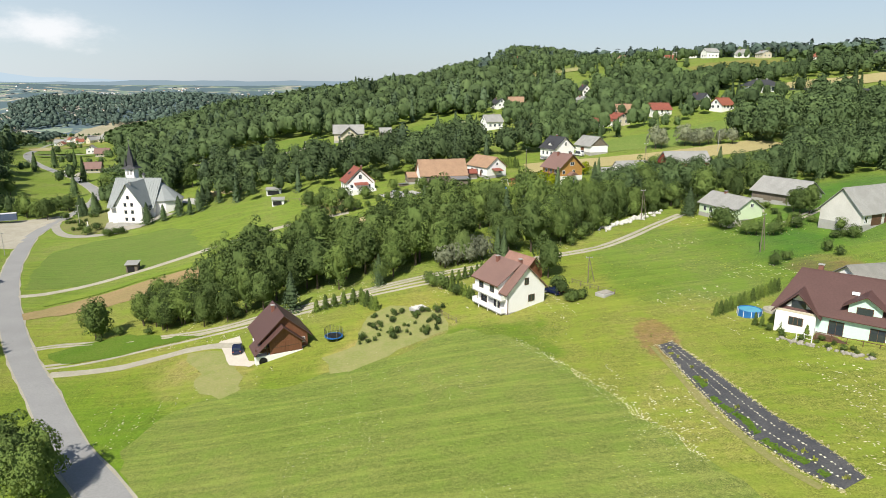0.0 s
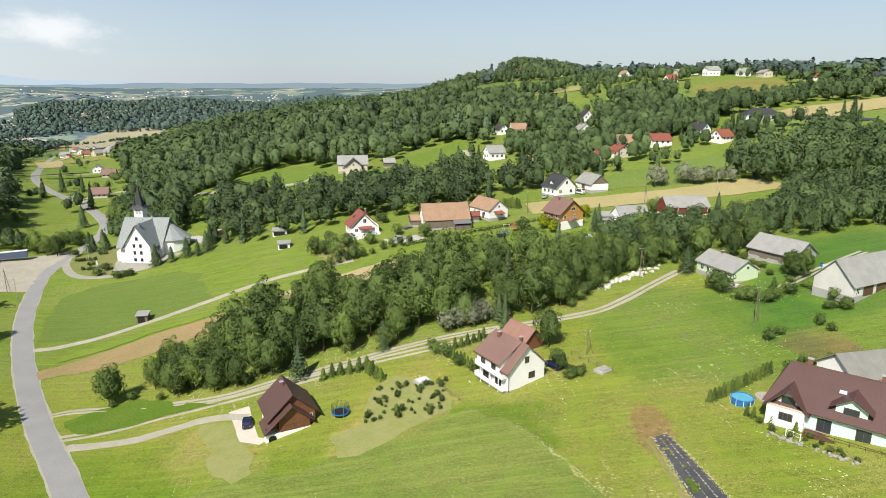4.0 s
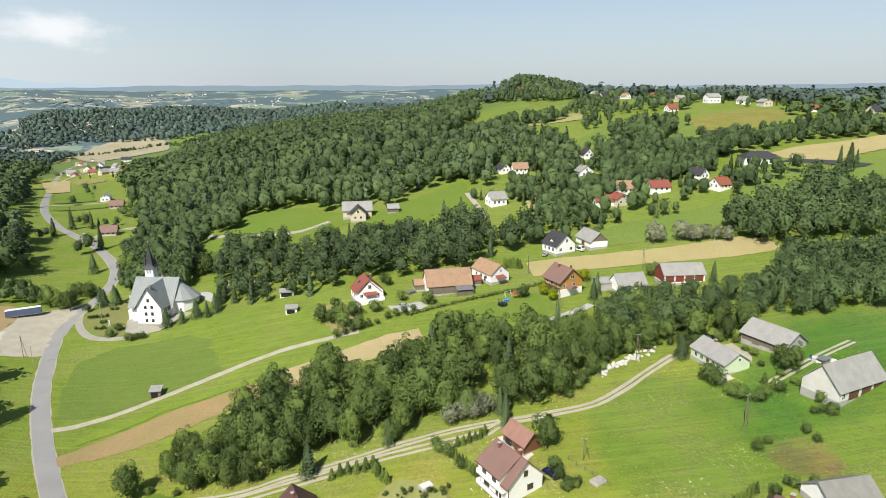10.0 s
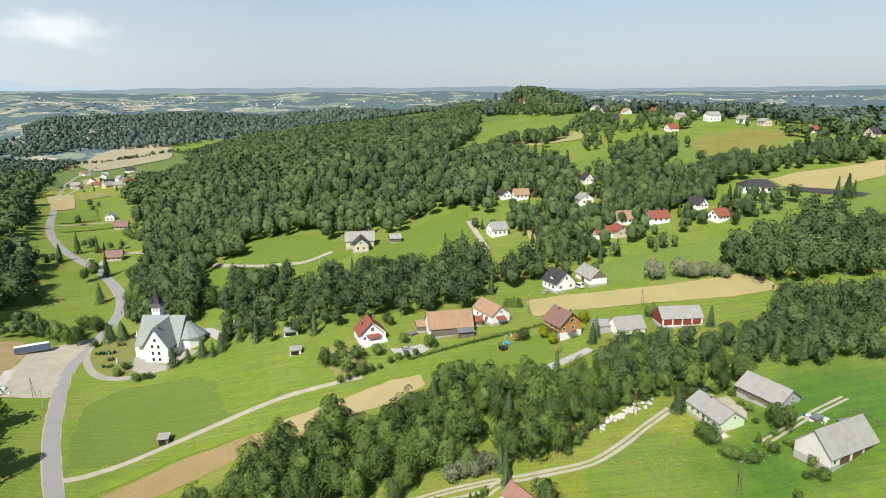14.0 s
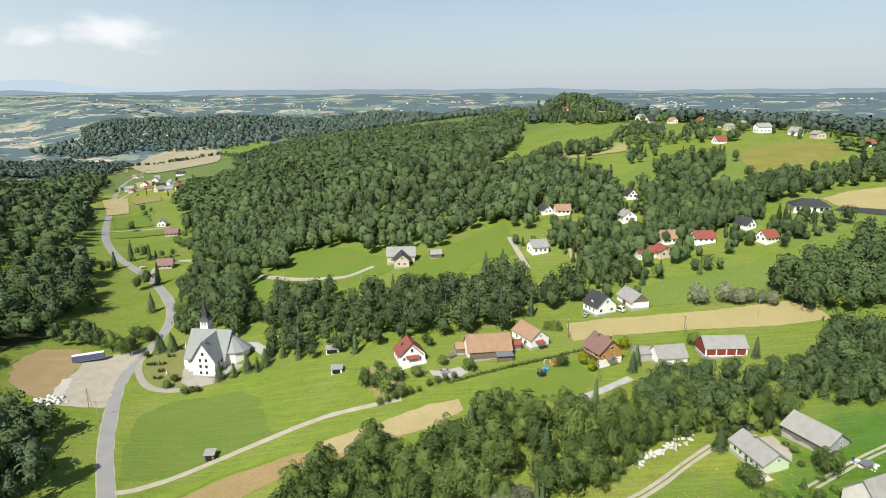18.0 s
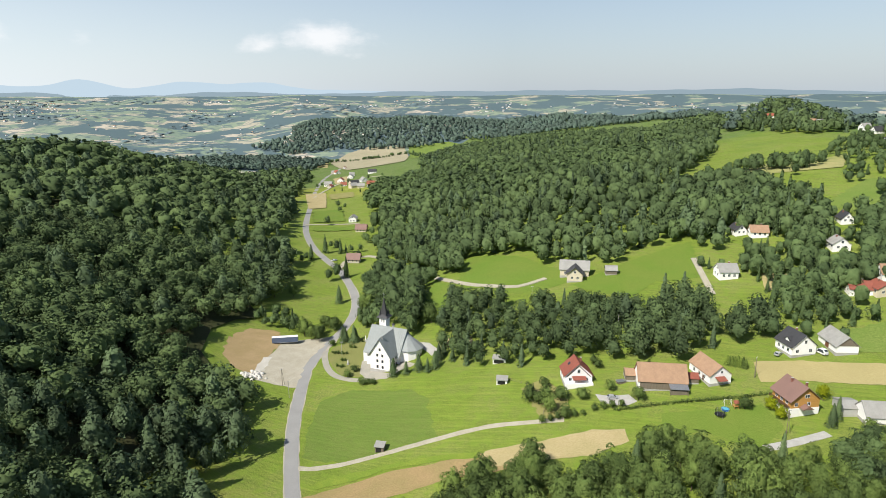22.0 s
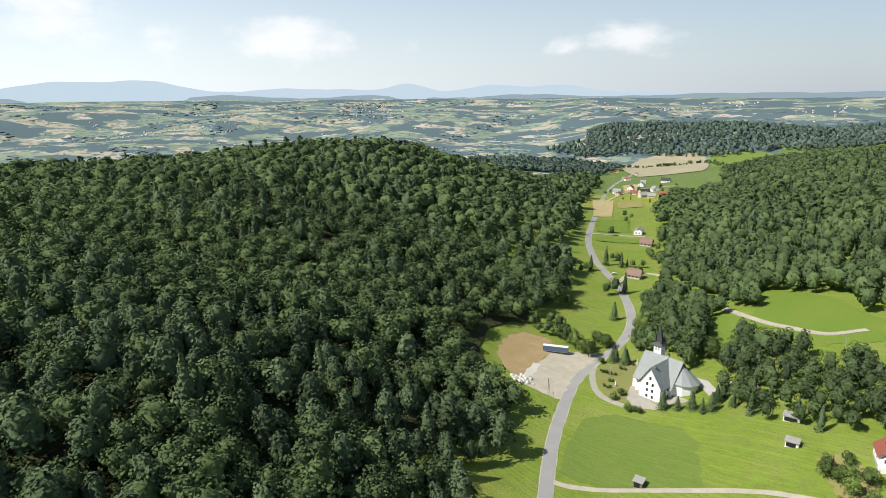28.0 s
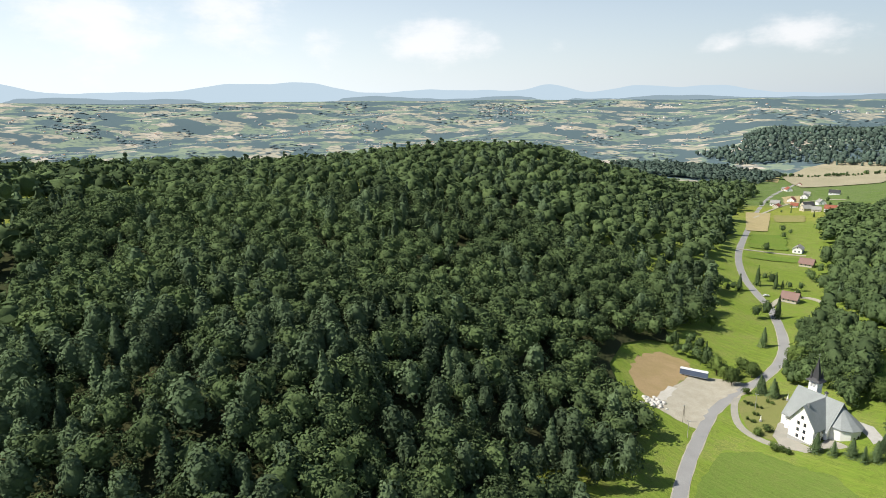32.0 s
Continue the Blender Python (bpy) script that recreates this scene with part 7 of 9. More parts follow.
part("porch_roof", prism([(-9.4, -1.4, 2.2), (-9.4, 2.4, 2.2), (-6.8, 2.4, 2.9), (-6.8, -1.4, 2.9)], (0, 0, 0.12)), ROOF_RED, h)
h = gabled("house", 42.9, 222.6, 118, 9.6, 10.2, 5.6, 9.9, WOOD_HONEY, ROOF_BROWN, "honey-coloured wooden house with brown roof", 0.8, wins=[("g0", 0.4, 6.2, 1.6, 1.1), ("g0", 1.2, 3.4, 1.0, 1.1), ("g0", -3.2, 3.4, 1.0, 1.1)] + row_wins("s1", 3, 8, 3.4), doors=[("g0", 1.2, 1.0, 2.0, TIMBER, 0.2)], chimneys=[(1.5, 1.0, 0.6), (-2.5, -1.4, 0.6)])
part("base_wall", box(-4.87, -5.17, -1.6, 4.87, 5.17, 2.6), WHITE, h)
part("porch", prism([(-7.0, -1.8, 2.9), (-7.0, 0.2, 4.1), (-7.0, 2.2, 2.9)], (2.1, 0, 0)), ROOF_BROWN, h)
part("balcony", box(-4.6, 5.2, 3.0, 4.6, 6.6, 3.15), TIMBER, h)
part("balcony_rail", join(box(-4.6, 6.5, 3.9, 4.6, 6.6, 4.0), *[box(-4.6 + 0.8 * k, 6.52, 3.15, -4.5 + 0.8 * k, 6.6, 3.9) for k in range(12)]), TIMBER, h)
gabled("barn", 66.8, 221.2, 14, 11.4, 7.8, 2.4, 6.0, WHITE, ROOF_GREY, "white barn with pale grey roof", 0.4, category="barn")
gabled("shed", 58.4, 224.5, 14, 5.4, 7.6, 2.6, 3.6, GREY_WALL, ROOF_GREY, "flat grey annex beside the white barn", 0.3, category="shed")
b = gabled("barn", 86.9, 224.0, 6, 15.8, 8.2, 3.6, 6.9, WHITE, ROOF_GREY, "red boarded barn with grey fibre-cement roof", 0.4, category="barn")
for k in range(4):
    part("board_bay", box(-7.3 + 3.75 * k, -4.2, 0.9, -4.1 + 3.75 * k, -4.11, 3.4), WOOD_RED, b)
part("gable_boarding", prism([(-7.95, -4.0, 0.9), (-7.95, 4.0, 0.9), (-7.95, 4.0, 3.5), (-7.95, 0, 6.7), (-7.95, -4.0, 3.5)], (-0.06, 0, 0)), WOOD_RED, b)
h = gabled("house", 48.4, 264.6, 119, 9.6, 10.4, 3.9, 8.3, WHITE, ROOF_DARK, "white house with dark slate roof", 0.6, wins=[("g0", 0.4, 4.9, 1.0, 1.3), ("g0", -2.8, 1.3, 1.2, 1.2), ("g0", 2.8, 1.3, 1.2, 1.2)] + row_wins("s1", 3, 8, 1.2), chimneys=[(1.5, -0.8, 0.7)])
part("dormer", prism([(-1.8, 4.3, 4.2), (0.6, 4.3, 4.2), (0.6, 4.3, 5.4), (-0.6, 4.3, 6.3), (-1.8, 4.3, 5.4)], (0, -2.6, 0)), WHITE, h)
for s_ in (-1, 1):
    part("dormer_roof", prism([(-0.6 + s_ * 1.6, 4.7, 5.2), (-0.6, 4.7, 6.42), (-0.6, 4.7, 6.56), (-0.6 + s_ * 1.6, 4.7, 5.34)], (0, -3.6, 0)), ROOF_DARK, h)
gabled("shed", 64.0, 270.4, 108, 13, 8.4, 3.0, 6.6, WHITE, ROOF_GREY, "white farm shed with weathered grey roof", 0.5, gable_mat=WOOD_GREY, doors=[("s1", 0, 2.4, 2.2, WOOD_DARK)], category="shed")


# ---- the church ----
def church():
    e = stand("church", -120.0, 246.0, -2, "white church with grey sheet roofs and slender dark spire", "church", z=2.4)
    nave = part("nave_wall", prism([(-10.8, -5.5, -2), (-10.8, 9.0, -2), (-10.8, 9.0, 6.5), (-10.8, 2.0, 14.6), (-10.8, -5.5, 6.5)], (17.2, 0, 0)), WHITE, e)
    for y0 in (-7.2, 10.4):
        part("nave_roof", prism([(-11.7, y0, 4.9 if y0 < 0 else 5.4), (-11.7, 2.0, 15.6), (-11.7, 2.0, 15.85), (-11.7, y0, 5.2 if y0 < 0 else 5.7)], (18.8, 0, 0)), ROOF_ZINC, e)
    for k in range(18):
        part("roof_seam", prism([(-11.4 + k * 1.05, -7.2, 5.24), (-11.35 + k * 1.05, -7.2, 5.24), (-11.35 + k * 1.05, 2.0, 15.92), (-11.4 + k * 1.05, 2.0, 15.92)], (0, -0.05, 0.05)), ROOF_ZINC, nave)
    # front wing with three rows of windows
    wing = part("wing_wall", prism([(-5.0, -12.2, -2), (5.0, -12.2, -2), (5.0, -12.2, 7.6), (0, -12.2, 15.0), (-5.0, -12.2, 7.6)], (0, 12.0, 0)), WHITE, e)
    for s in (-1, 1):
        part("wing_roof", prism([(s * 6.0, -13.0, 6.2), (0, -13.0, 15.2), (0, -13.0, 15.45), (s * 6.0, -13.0, 6.45)], (0, 15.0, 0)), ROOF_ZINC, e)
    for z, us in ((1.0, (-1.3, 1.3)), (3.8, (-1.3, 1.3)), (6.6, (-1.3, 1.3)), (9.4, (0.0,))):
        for u in us:
            w = part("window", box(u - 0.5, -12.28, z, u + 0.5, -12.19, z + 1.35), TIMBER, e)
            part("pane", box(u - 0.42, -12.31, z + 0.08, u + 0.42, -12.282, z + 1.27), GLASS, w)
    for k, (y0, z) in enumerate(((-9.0, 1.0), (-6.5, 1.0), (-9.0, 4.0), (-6.5, 4.0))):
        w = part("window", box(4.98, y0, z, 5.07, y0 + 1.0, z + 1.3), TIMBER, e)
        part("pane", box(5.072, y0 + 0.08, z + 0.08, 5.1, y0 + 0.92, z + 1.22), GLASS, w)
    part("wing_plinth", box(-5.1, -12.3, -2.2, 5.1, -0.3, 0.4), CONCRETE, wing)
    part("lantern", box(0.1, -10.6, 14.2, 0.8, -9.9, 15.9), METAL, wing)
    # apse
    bm = bmesh.new()
    n, cx, cy = 7, 7.6, 2.2
    base, top = [], []
    for k in range(n):
        a = radians(-100 + 200 * k / (n - 1))
        base.append((cx + 6.4 * math.cos(a), cy + 6.2 * math.sin(a)))
    lo = [bm.verts.new((x, y, -2)) for x, y in base]
    hi = [bm.verts.new((x, y, 7.6)) for x, y in base]
    for k in range(n):
        bm.faces.new((lo[k - 1], lo[k], hi[k], hi[k - 1]))
    bm.faces.new(hi)
    bmesh.ops.recalc_face_normals(bm, faces=bm.faces)
    part("apse_wall", bm, WHITE, e)
    for k in range(n - 1):
        (x0, y0), (x1, y1) = base[k], base[k + 1]
        out = lambda x, y: (cx + (x - cx) * 1.12, cy + (y - cy) * 1.12)
        a, b2 = out(x0, y0), out(x1, y1)
        part("apse_roof", prism([(*a, 7.3), (*b2, 7.3), (5.9, 2.2, 14.4)], (0, 0, 0.18)), ROOF_ZINC, e)
    for y0 in (-1.5, 1.8):
        w = part("window", box(13.92, y0 - 0.4, 2.2, 14.0, y0 + 0.4, 5.2), TIMBER, e)
        part("pane", box(14.002, y0 - 0.32, 2.3, 14.03, y0 + 0.32, 5.1), GLASS, w)
    # west porch
    part("porch_wall", prism([(-14.0, -3.0, -2), (-10.7, -3.0, -2), (-10.7, -3.0, 5.0), (-14.0, -3.0, 2.6)], (0, 5.0, 0)), WHITE, e)
    # tower and spire
    t = part("tower", box(-8.4, 3.4, 11, -4.8, 7.0, 19.5), WHITE, e)
    for y0, x0 in ((3.36, -7.6), (3.36, -6.4)):
        part("louvre", box(x0, y0 - 0.05, 16.8, x0 + 0.8, y0 + 0.02, 18.6), GREY_WALL, t)
    bm = bmesh.new()
    r0 = [bm.verts.new((-6.6 + a * 3.0, 5.2 + b_ * 2.7, 19.2)) for a, b_ in ((-1, -1), (1, -1), (1, 1), (-1, 1))]
    r1 = [bm.verts.new((-6.6 + a * 1.35, 5.2 + b_ * 1.3, 20.6)) for a, b_ in ((-1, -1), (1, -1), (1, 1), (-1, 1))]
    tip = bm.verts.new((-6.6, 5.2, 29.2))
    bm.faces.new(r0[::-1])
    for k in range(4):
        bm.faces.new((r0[k - 1], r0[k], r1[k], r1[k - 1]))
        bm.faces.new((r1[k - 1], r1[k], tip))
    bmesh.ops.recalc_face_normals(bm, faces=bm.faces)
    sp = part("spire", bm, ROOF_DARK, e)
    for a, b_ in ((-1, -1), (1, -1), (1, 1), (-1, 1)):
        part("pinnacle", rod((-6.6 + a * 1.5, 5.2 + b_ * 1.5, 20.0), (-6.6 + a * 1.3, 5.2 + b_ * 1.3, 24.4), 0.55, 4, 0.02), ROOF_DARK, sp)
    part("cross", join(rod((-6.6, 5.2, 29.0), (-6.6, 5.2, 31.2), 0.06), rod((-7.1, 5.2, 30.4), (-6.1, 5.2, 30.4), 0.06)), METAL, sp)
    tu = part("turret", rod((-0.2, 2.0, 15.2), (-0.2, 2.0, 17.0), 0.5, 8), GREY_WALL, e)
    part("turret_cap", rod((-0.2, 2.0, 17.0), (-0.2, 2.0, 18.0), 0.9, 8, 0.05), ROOF_DARK, tu)


church()
for name, x, y, h_, lab in (("wayside_statue", -140.5, 239.6, 2.6, "pale stone wayside figure on a tall plinth"), ("wayside_cross", -143.6, 263.7, 3.2, "pale stone wayside column beside the church")):
    s_ = stand(name, x, y, 20, lab, "monument")
    part("plinth", box(-0.5, -0.5, -0.3, 0.5, 0.5, 1.0, 0.05), CONCRETE, s_)
    part("column", rod((0, 0, 1.0), (0, 0, h_), 0.26, 8, 0.16), WHITE, s_)

# ---- houses on the hill and down the valley ----
hr = random.Random(9)
walls = (WHITE, WHITE, BEIGE, WHITE)
for pts, roof, lab, size in ((H_RED, ROOF_BRIGHT, "white house with bright red roof", (9.5, 7.6, 2.6, 5.6)), (H_GREY, ROOF_GREY, "white house with pale grey roof", (9.5, 8, 3.6, 6.6)), (H_DARK, ROOF_DARK, "pale house with dark slate roof", (8.8, 7.4, 2.8, 6.2)), (H_ORANGE, ROOF_ORANGE, "pale house with faded orange tile roof", (8.8, 7.8, 3.0, 6.2))):
    for k, (x, y) in enumerate(pts):
        far_off = math.hypot(x, y) > 420
        L, W, ev, rg = (v * hr.uniform(0.9, 1.12) for v in size)
        if roof is ROOF_GREY and k == 4:
            L, W, ev, rg = 12, 10, 5.2, 8.4
        if roof is ROOF_ORANGE and k in (0,):
            L, W, ev, rg = 11, 9, 2.8, 6.0
        ang = hr.choice((20, 110, 25, 115, 10, 100))
        rf = ROOF_RED if roof is ROOF_ORANGE and k in (0, 1, 2) else roof
        gabled("house", x, y + 3, ang, L, W, ev, rg, walls[k % 4], rf, lab + (" among trees on the hill" if far_off else " in its garden"), 0.5,
               wins=row_wins("g0", 2, W * 0.8, 1.2) + row_wins("s0", 3, L * 0.85, 1.2) + row_wins("s1", 3, L * 0.85, 1.2) + [("g0", 0, ev + 0.6, 1.0, 1.2), ("g1", 0, ev + 0.6, 1.0, 1.2)], chimneys=[(L * 0.15, 0.8, 0.6)], plinth=False)
H_VALLEY = [(-516.8, 843.9), (-522.7, 892.9), (-467.4, 837.6), (-466.7, 867.6), (-417.4, 799.8), (-406.1, 818.5), (-450.8, 805.4), (-630.8, 1064.2), (-519.0, 998.4), (-532.4, 942.7)]
for k, (x, y) in enumerate(H_VALLEY):
    rf, lab = ((ROOF_GREY, "white hamlet house with pale grey roof"), (ROOF_BRIGHT, "white hamlet house with bright red roof"), (ROOF_DARK, "white hamlet house with dark roof"))[k % 3]
    L = 11.5 + 1.5 * (k % 3)
    gabled("house", x, y, (20, 110, 60, 140)[k % 4], L, 9.5, 3.6, 7.6, walls[k % 4], rf, lab, 0.5, wins=row_wins("g0", 2, 7, 1.2) + row_wins("s0", 3, L * 0.85, 1.2) + row_wins("s1", 3, L * 0.85, 1.2), chimneys=[(1.5, 0.8, 0.6)], plinth=False)
garden_trees = []
for x, y in H_RED[:5] + H_GREY[:9] + H_DARK[:6] + H_ORANGE[:6]:
    for k in range(7):
        a, d = hr.uniform(0, 6.28), hr.uniform(9, 19)
        garden_trees.append((x + d * math.cos(a), y + 3 + d * abs(math.sin(a)) + (0 if k else -6)))
GARDEN_BELT = [(50.4, 307.3), (55.5, 312.5), (56.9, 301.6), (62.0, 306.2), (65.6, 302.9), (71.3, 310.3), (56.1, 323.6), (62.1, 326.0), (67.0, 322.0), (73.3, 325.8), (78.8, 309.0), (92.8, 310.8), (96.9, 313.8), (100.9, 316.7), (104.0, 326.0), (121.6, 317.4), (127.9, 326.2), (134.2, 325.3), (152.5, 324.8), (159.2, 327.7), (163.0, 326.4), (169.7, 329.2), (178.2, 333.2), (181.5, 335.4)]
garden_trees += [(-465.1, 775.3), (-491.9, 864.5), (-472.4, 894.1), (-393.7, 769.8), (-407.8, 747.1), (-454.2, 778.3), (-460.5, 921.6), (-505.5, 848.5), (-440.0, 840.0), (-480.0, 822.0)]
garden_trees += GARDEN_BELT + [(94.8, 347.6), (88.4, 350.0), (83.5, 345.0), (73.2, 342.7), (69.8, 350.0), (81.0, 357.9), (192.5, 339.6), (53.8, 276.7), (66.7, 274.9), (40.6, 272.9), (61.4, 281.3), (87.0, 331.0), (104.5, 340.0), (131.0, 338.0)]
for gx, gy in sow([(62, 330), (84, 366), (128, 372), (170, 360), (182, 344), (160, 332), (120, 326), (92, 326)], 7.2, 311):
    if all(math.hypot(gx - hx, gy - hy - 3) > 7.5 for hx, hy in HOUSE_SPOTS):
        garden_trees.append((gx, gy))
wood("garden_trees", np.array(garden_trees), 61, "leafy green garden trees round the hill houses", 130, 0.85, (0.82, 0.18, 0.0), (5.5, 12), leaf=COPSE)
for x, y in H_VRED:
    gabled("house", x, y + 3, 15, 9.5, 8, 3.0, 6.4, BEIGE, ROOF_BROWN, "roadside house with dark red roof", 0.8, wins=row_wins("s0", 3, 9, 1.1) + row_wins("s1", 3, 9, 1.1), chimneys=[(2, 0.6, 0.7)])
def bungalow(x, y, ang):
    L, W, ev, rg = 19.0, 12.0, 3.0, 6.6
    e = stand("bungalow", x, y, ang, "low white bungalow with black hipped roof and arcade", "house")
    part("wall", box(-L / 2, -W / 2, -1.5, L / 2, W / 2, ev), WHITE, e)
    o, rl = 1.0, 4.5
    bm = bmesh.new()
    lo = [bm.verts.new(p) for p in ((-L / 2 - o, -W / 2 - o, ev - 0.1), (L / 2 + o, -W / 2 - o, ev - 0.1), (L / 2 + o, W / 2 + o, ev - 0.1), (-L / 2 - o, W / 2 + o, ev - 0.1))]
    hi = [bm.verts.new((-rl, 0, rg)), bm.verts.new((rl, 0, rg))]
    for f in ((lo[0], lo[1], hi[1], hi[0]), (lo[1], lo[2], hi[1]), (lo[2], lo[3], hi[0], hi[1]), (lo[3], lo[0], hi[0]), lo[::-1]):
        bm.faces.new(f)
    bmesh.ops.recalc_face_normals(bm, faces=bm.faces)
    part("roof", bm, ROOF_DARK, e)
    for u in (-7.4, -4.9, -2.4, 1.4, 5.0, 7.6):
        part("arch_window", box(u - 0.8, -W / 2 - 0.04, 0.2, u + 0.8, -W / 2 + 0.02, 2.3), GLASS, e)
    for u in (-8.8, -6.1, -3.6, -1.0):
        part("column", box(u - 0.2, -W / 2 - 0.9, -0.8, u + 0.2, -W / 2 - 0.5, ev - 0.12), WHITE_PAINT, e)
    for u in (-2.0, 3.4):
        c = part("chimney", box(u - 0.4, 0.6, rg - 1.6, u + 0.4, 1.4, rg + 0.7), CONCRETE, e)
        part("chimney_cap", box(u - 0.48, 0.52, rg + 0.7, u + 0.48, 1.48, rg + 0.8), BLACK, c)


for x, y in H_BLACK:
    bungalow(x, y + 4, -8)
field("asphalt_drive", [(195, 366), (203, 371), (222, 362), (238, 350), (230, 345), (212, 355)], FRESH_ASPHALT, 0.45, amp=0.3, label="dark asphalt drive beside the bungalow", category="driveway")
# the grey farmhouse on the upper meadow
gabled("farmhouse", -50.5, 336.5, 8, 15.5, 8.5, 4.2, 8.2, BEIGE, ROOF_GREY, "large farmhouse with pale grey roof", 0.6, wins=row_wins("s0", 4, 13, 1.4))
gabled("house", -49.0, 329.0, 98, 8.0, 8.2, 4.4, 7.8, BEIGE, ROOF_DARK, "front wing of the farmhouse with dark roof", 0.9, wins=row_wins("g0", 2, 6, 1.4) + [("g0", 0, 4.6, 1.0, 1.2)])
gabled("shed", -31.0, 338.0, 15, 6, 5, 2.6, 4.6, WOOD_GREY, ROOF_GREY, "small grey shed beside the farmhouse", 0.4, category="shed")

# ---- small sheds ----
for (x, y), sz, lab in zip(SHEDS, ((3.2, 2.8, 2.3), (5.5, 3.0, 2.0), (4.2, 2.8, 2.0)), ("small weathered hut with grey sheet roof in the meadow", "low white animal shelter by the fence", "low white animal shelter on the meadow")):
    L, W, h_ = sz
    s_ = stand("hut", x, y + 1, 10, lab, "hut")
    part("wall", box(-L / 2, -W / 2, -0.6, L / 2, W / 2, h_), WOOD_GREY if W == 2.8 and L < 4 else WHITE, s_)
    part("roof", prism([(-L / 2 - 0.3, -W / 2 - 0.5, h_ - 0.1), (-L / 2 - 0.3, W / 2 + 0.3, h_ + 0.45), (-L / 2 - 0.3, W / 2 + 0.3, h_ + 0.55), (-L / 2 - 0.3, -W / 2 - 0.5, h_)], (L + 0.6, 0, 0)), ROOF_GREY, s_)
    # a black slab on the wall stands for the shade inside the open front
    part("opening", box(-L / 2 + 0.4, -W / 2 - 0.03, -0.2, L / 2 - 0.8, -W / 2 + 0.02, h_ - 0.6), BLACK, s_)


# ---- poles ----
def pole(x, y, h=8.5, stay=True, label="grey wooden utility pole with stay"):
    e = stand("utility_pole", x, y, RNG.uniform(0, 90), label, "utility pole")
    part("post", rod((0, 0, -0.8), (0, 0, h), 0.11, 8, 0.08), WOOD_GREY if stay else CONCRETE, e)
    if stay:
        part("stay", rod((1.6, 0, -0.8), (0.1, 0, h - 0.6), 0.075, 6), WOOD_GREY, e)
    a = part("crossarm", box(-0.7, -0.06, h - 0.35, 0.7, 0.06, h - 0.22), METAL, e)
    for u in (-0.6, 0, 0.6):
        part("insulator", rod((u, 0, h - 0.22), (u, 0, h - 0.02), 0.05), WHITE_PAINT, a)


for x, y in POLES:
    pole(x, y)
for x, y in POLE_W:
    pole(x, y, 5.6)
for x, y in ((-150.0, 205.0), (-148, 247), (-95, 300), (-20, 268), (110, 250), (-66, 300)):
    pole(x, y, 8.0, False, "tall grey concrete utility pole")


# ---- vehicles ----
def car(x, y, ang, paint, label, van=False):
    e = stand("car" if not van else "van", x, y, ang, label, "car" if not van else "van")
    L, W, H = (5.2, 1.95, 2.3) if van else (4.2, 1.74, 1.45)
    prof = [(-L / 2, 0.35), (L / 2, 0.35), (L / 2, 0.75), (L / 2 - 0.15, 0.92), (L * 0.24, 1.0 if not van else 1.2), (L * 0.08, H - 0.08), (0, H), (-L * 0.32, H), (-L / 2 + 0.15, H * 0.72), (-L / 2, 0.9)]
    bm = prism([(a, -W / 2, b_) for a, b_ in prof], (0, W, 0))
    bmesh.ops.bevel(bm, geom=bm.edges[:], offset=0.06, segments=2, affect="EDGES")
    body = part("body", bm, paint, e)
    for s in (-1, 1):
        part("side_window", prism([(L * 0.19, s * (W / 2 - 0.005), 1.0), (L * 0.07, s * (W / 2 - 0.005), H - 0.2), (-L * 0.31, s * (W / 2 - 0.005), H - 0.2), (-L * 0.40, s * (W / 2 - 0.005), 1.0)], (0, s * 0.02, 0)), GLASS, body)
        part("headlight", box(L / 2 - 0.08, s * 0.62 - 0.16, 0.62, L / 2 + 0.02, s * 0.62 + 0.16, 0.80), WHITE_PAINT, body)
        part("tail_light", box(-L / 2 - 0.02, s * 0.66 - 0.14, 0.72, -L / 2 + 0.06, s * 0.66 + 0.14, 0.95), ROOF_BRIGHT, body)
        for u in (-L * 0.31, L * 0.31):
            w = part("wheel", rod((u, s * (W / 2 - 0.2), 0.31), (u, s * (W / 2 + 0.01), 0.31), 0.31, 12), BLACK, e)
            part("rim", rod((u, s * (W / 2 + 0.005), 0.31), (u, s * (W / 2 + 0.02), 0.31), 0.19, 10), METAL, w)
    part("windscreen", prism([(L * 0.235, -W / 2 + 0.15, 1.03 if not van else 1.22), (L * 0.235, W / 2 - 0.15, 1.03 if not van else 1.22), (L * 0.095, W / 2 - 0.2, H - 0.12), (L * 0.095, -W / 2 + 0.2, H - 0.12)], (0.03, 0, 0.03)), GLASS, body)
    part("rear_window", prism([(-L / 2 + 0.10, -W / 2 + 0.2, H * 0.75), (-L / 2 + 0.10, W / 2 - 0.2, H * 0.75), (-L * 0.34, W / 2 - 0.25, H - 0.06), (-L * 0.34, -W / 2 + 0.25, H - 0.06)], (-0.03, 0, 0.03)), GLASS, body)


NAVY = mat("navy_car_paint", (0.012, 0.018, 0.06), None, 1.0, 0.25, spec=0.6)
SILVER_P = mat("silver_car_paint", (0.55, 0.56, 0.57), None, 1.0, 0.3, 0.4)
car(22.4, 119.3, 128, NAVY, "dark blue car parked beside the white house")
car(-40.6, 113.6, 105, NAVY, "dark blue car on the paved yard")
car(-16.2, 214.8, 20, SILVER_P, "silver car on the gravel yard")
car(57.2, 264.0, 130, WHITE_PAINT, "white van beside the farm shed", True)
car(42.0, 259.5, 60, SILVER_P, "silver car before the white house")
car(78.1, 174.2, 20, NAVY, "dark car on the lane behind the cottage")
car(-238.4, 393.2, 60, WHITE_PAINT, "white car at the roadside house")


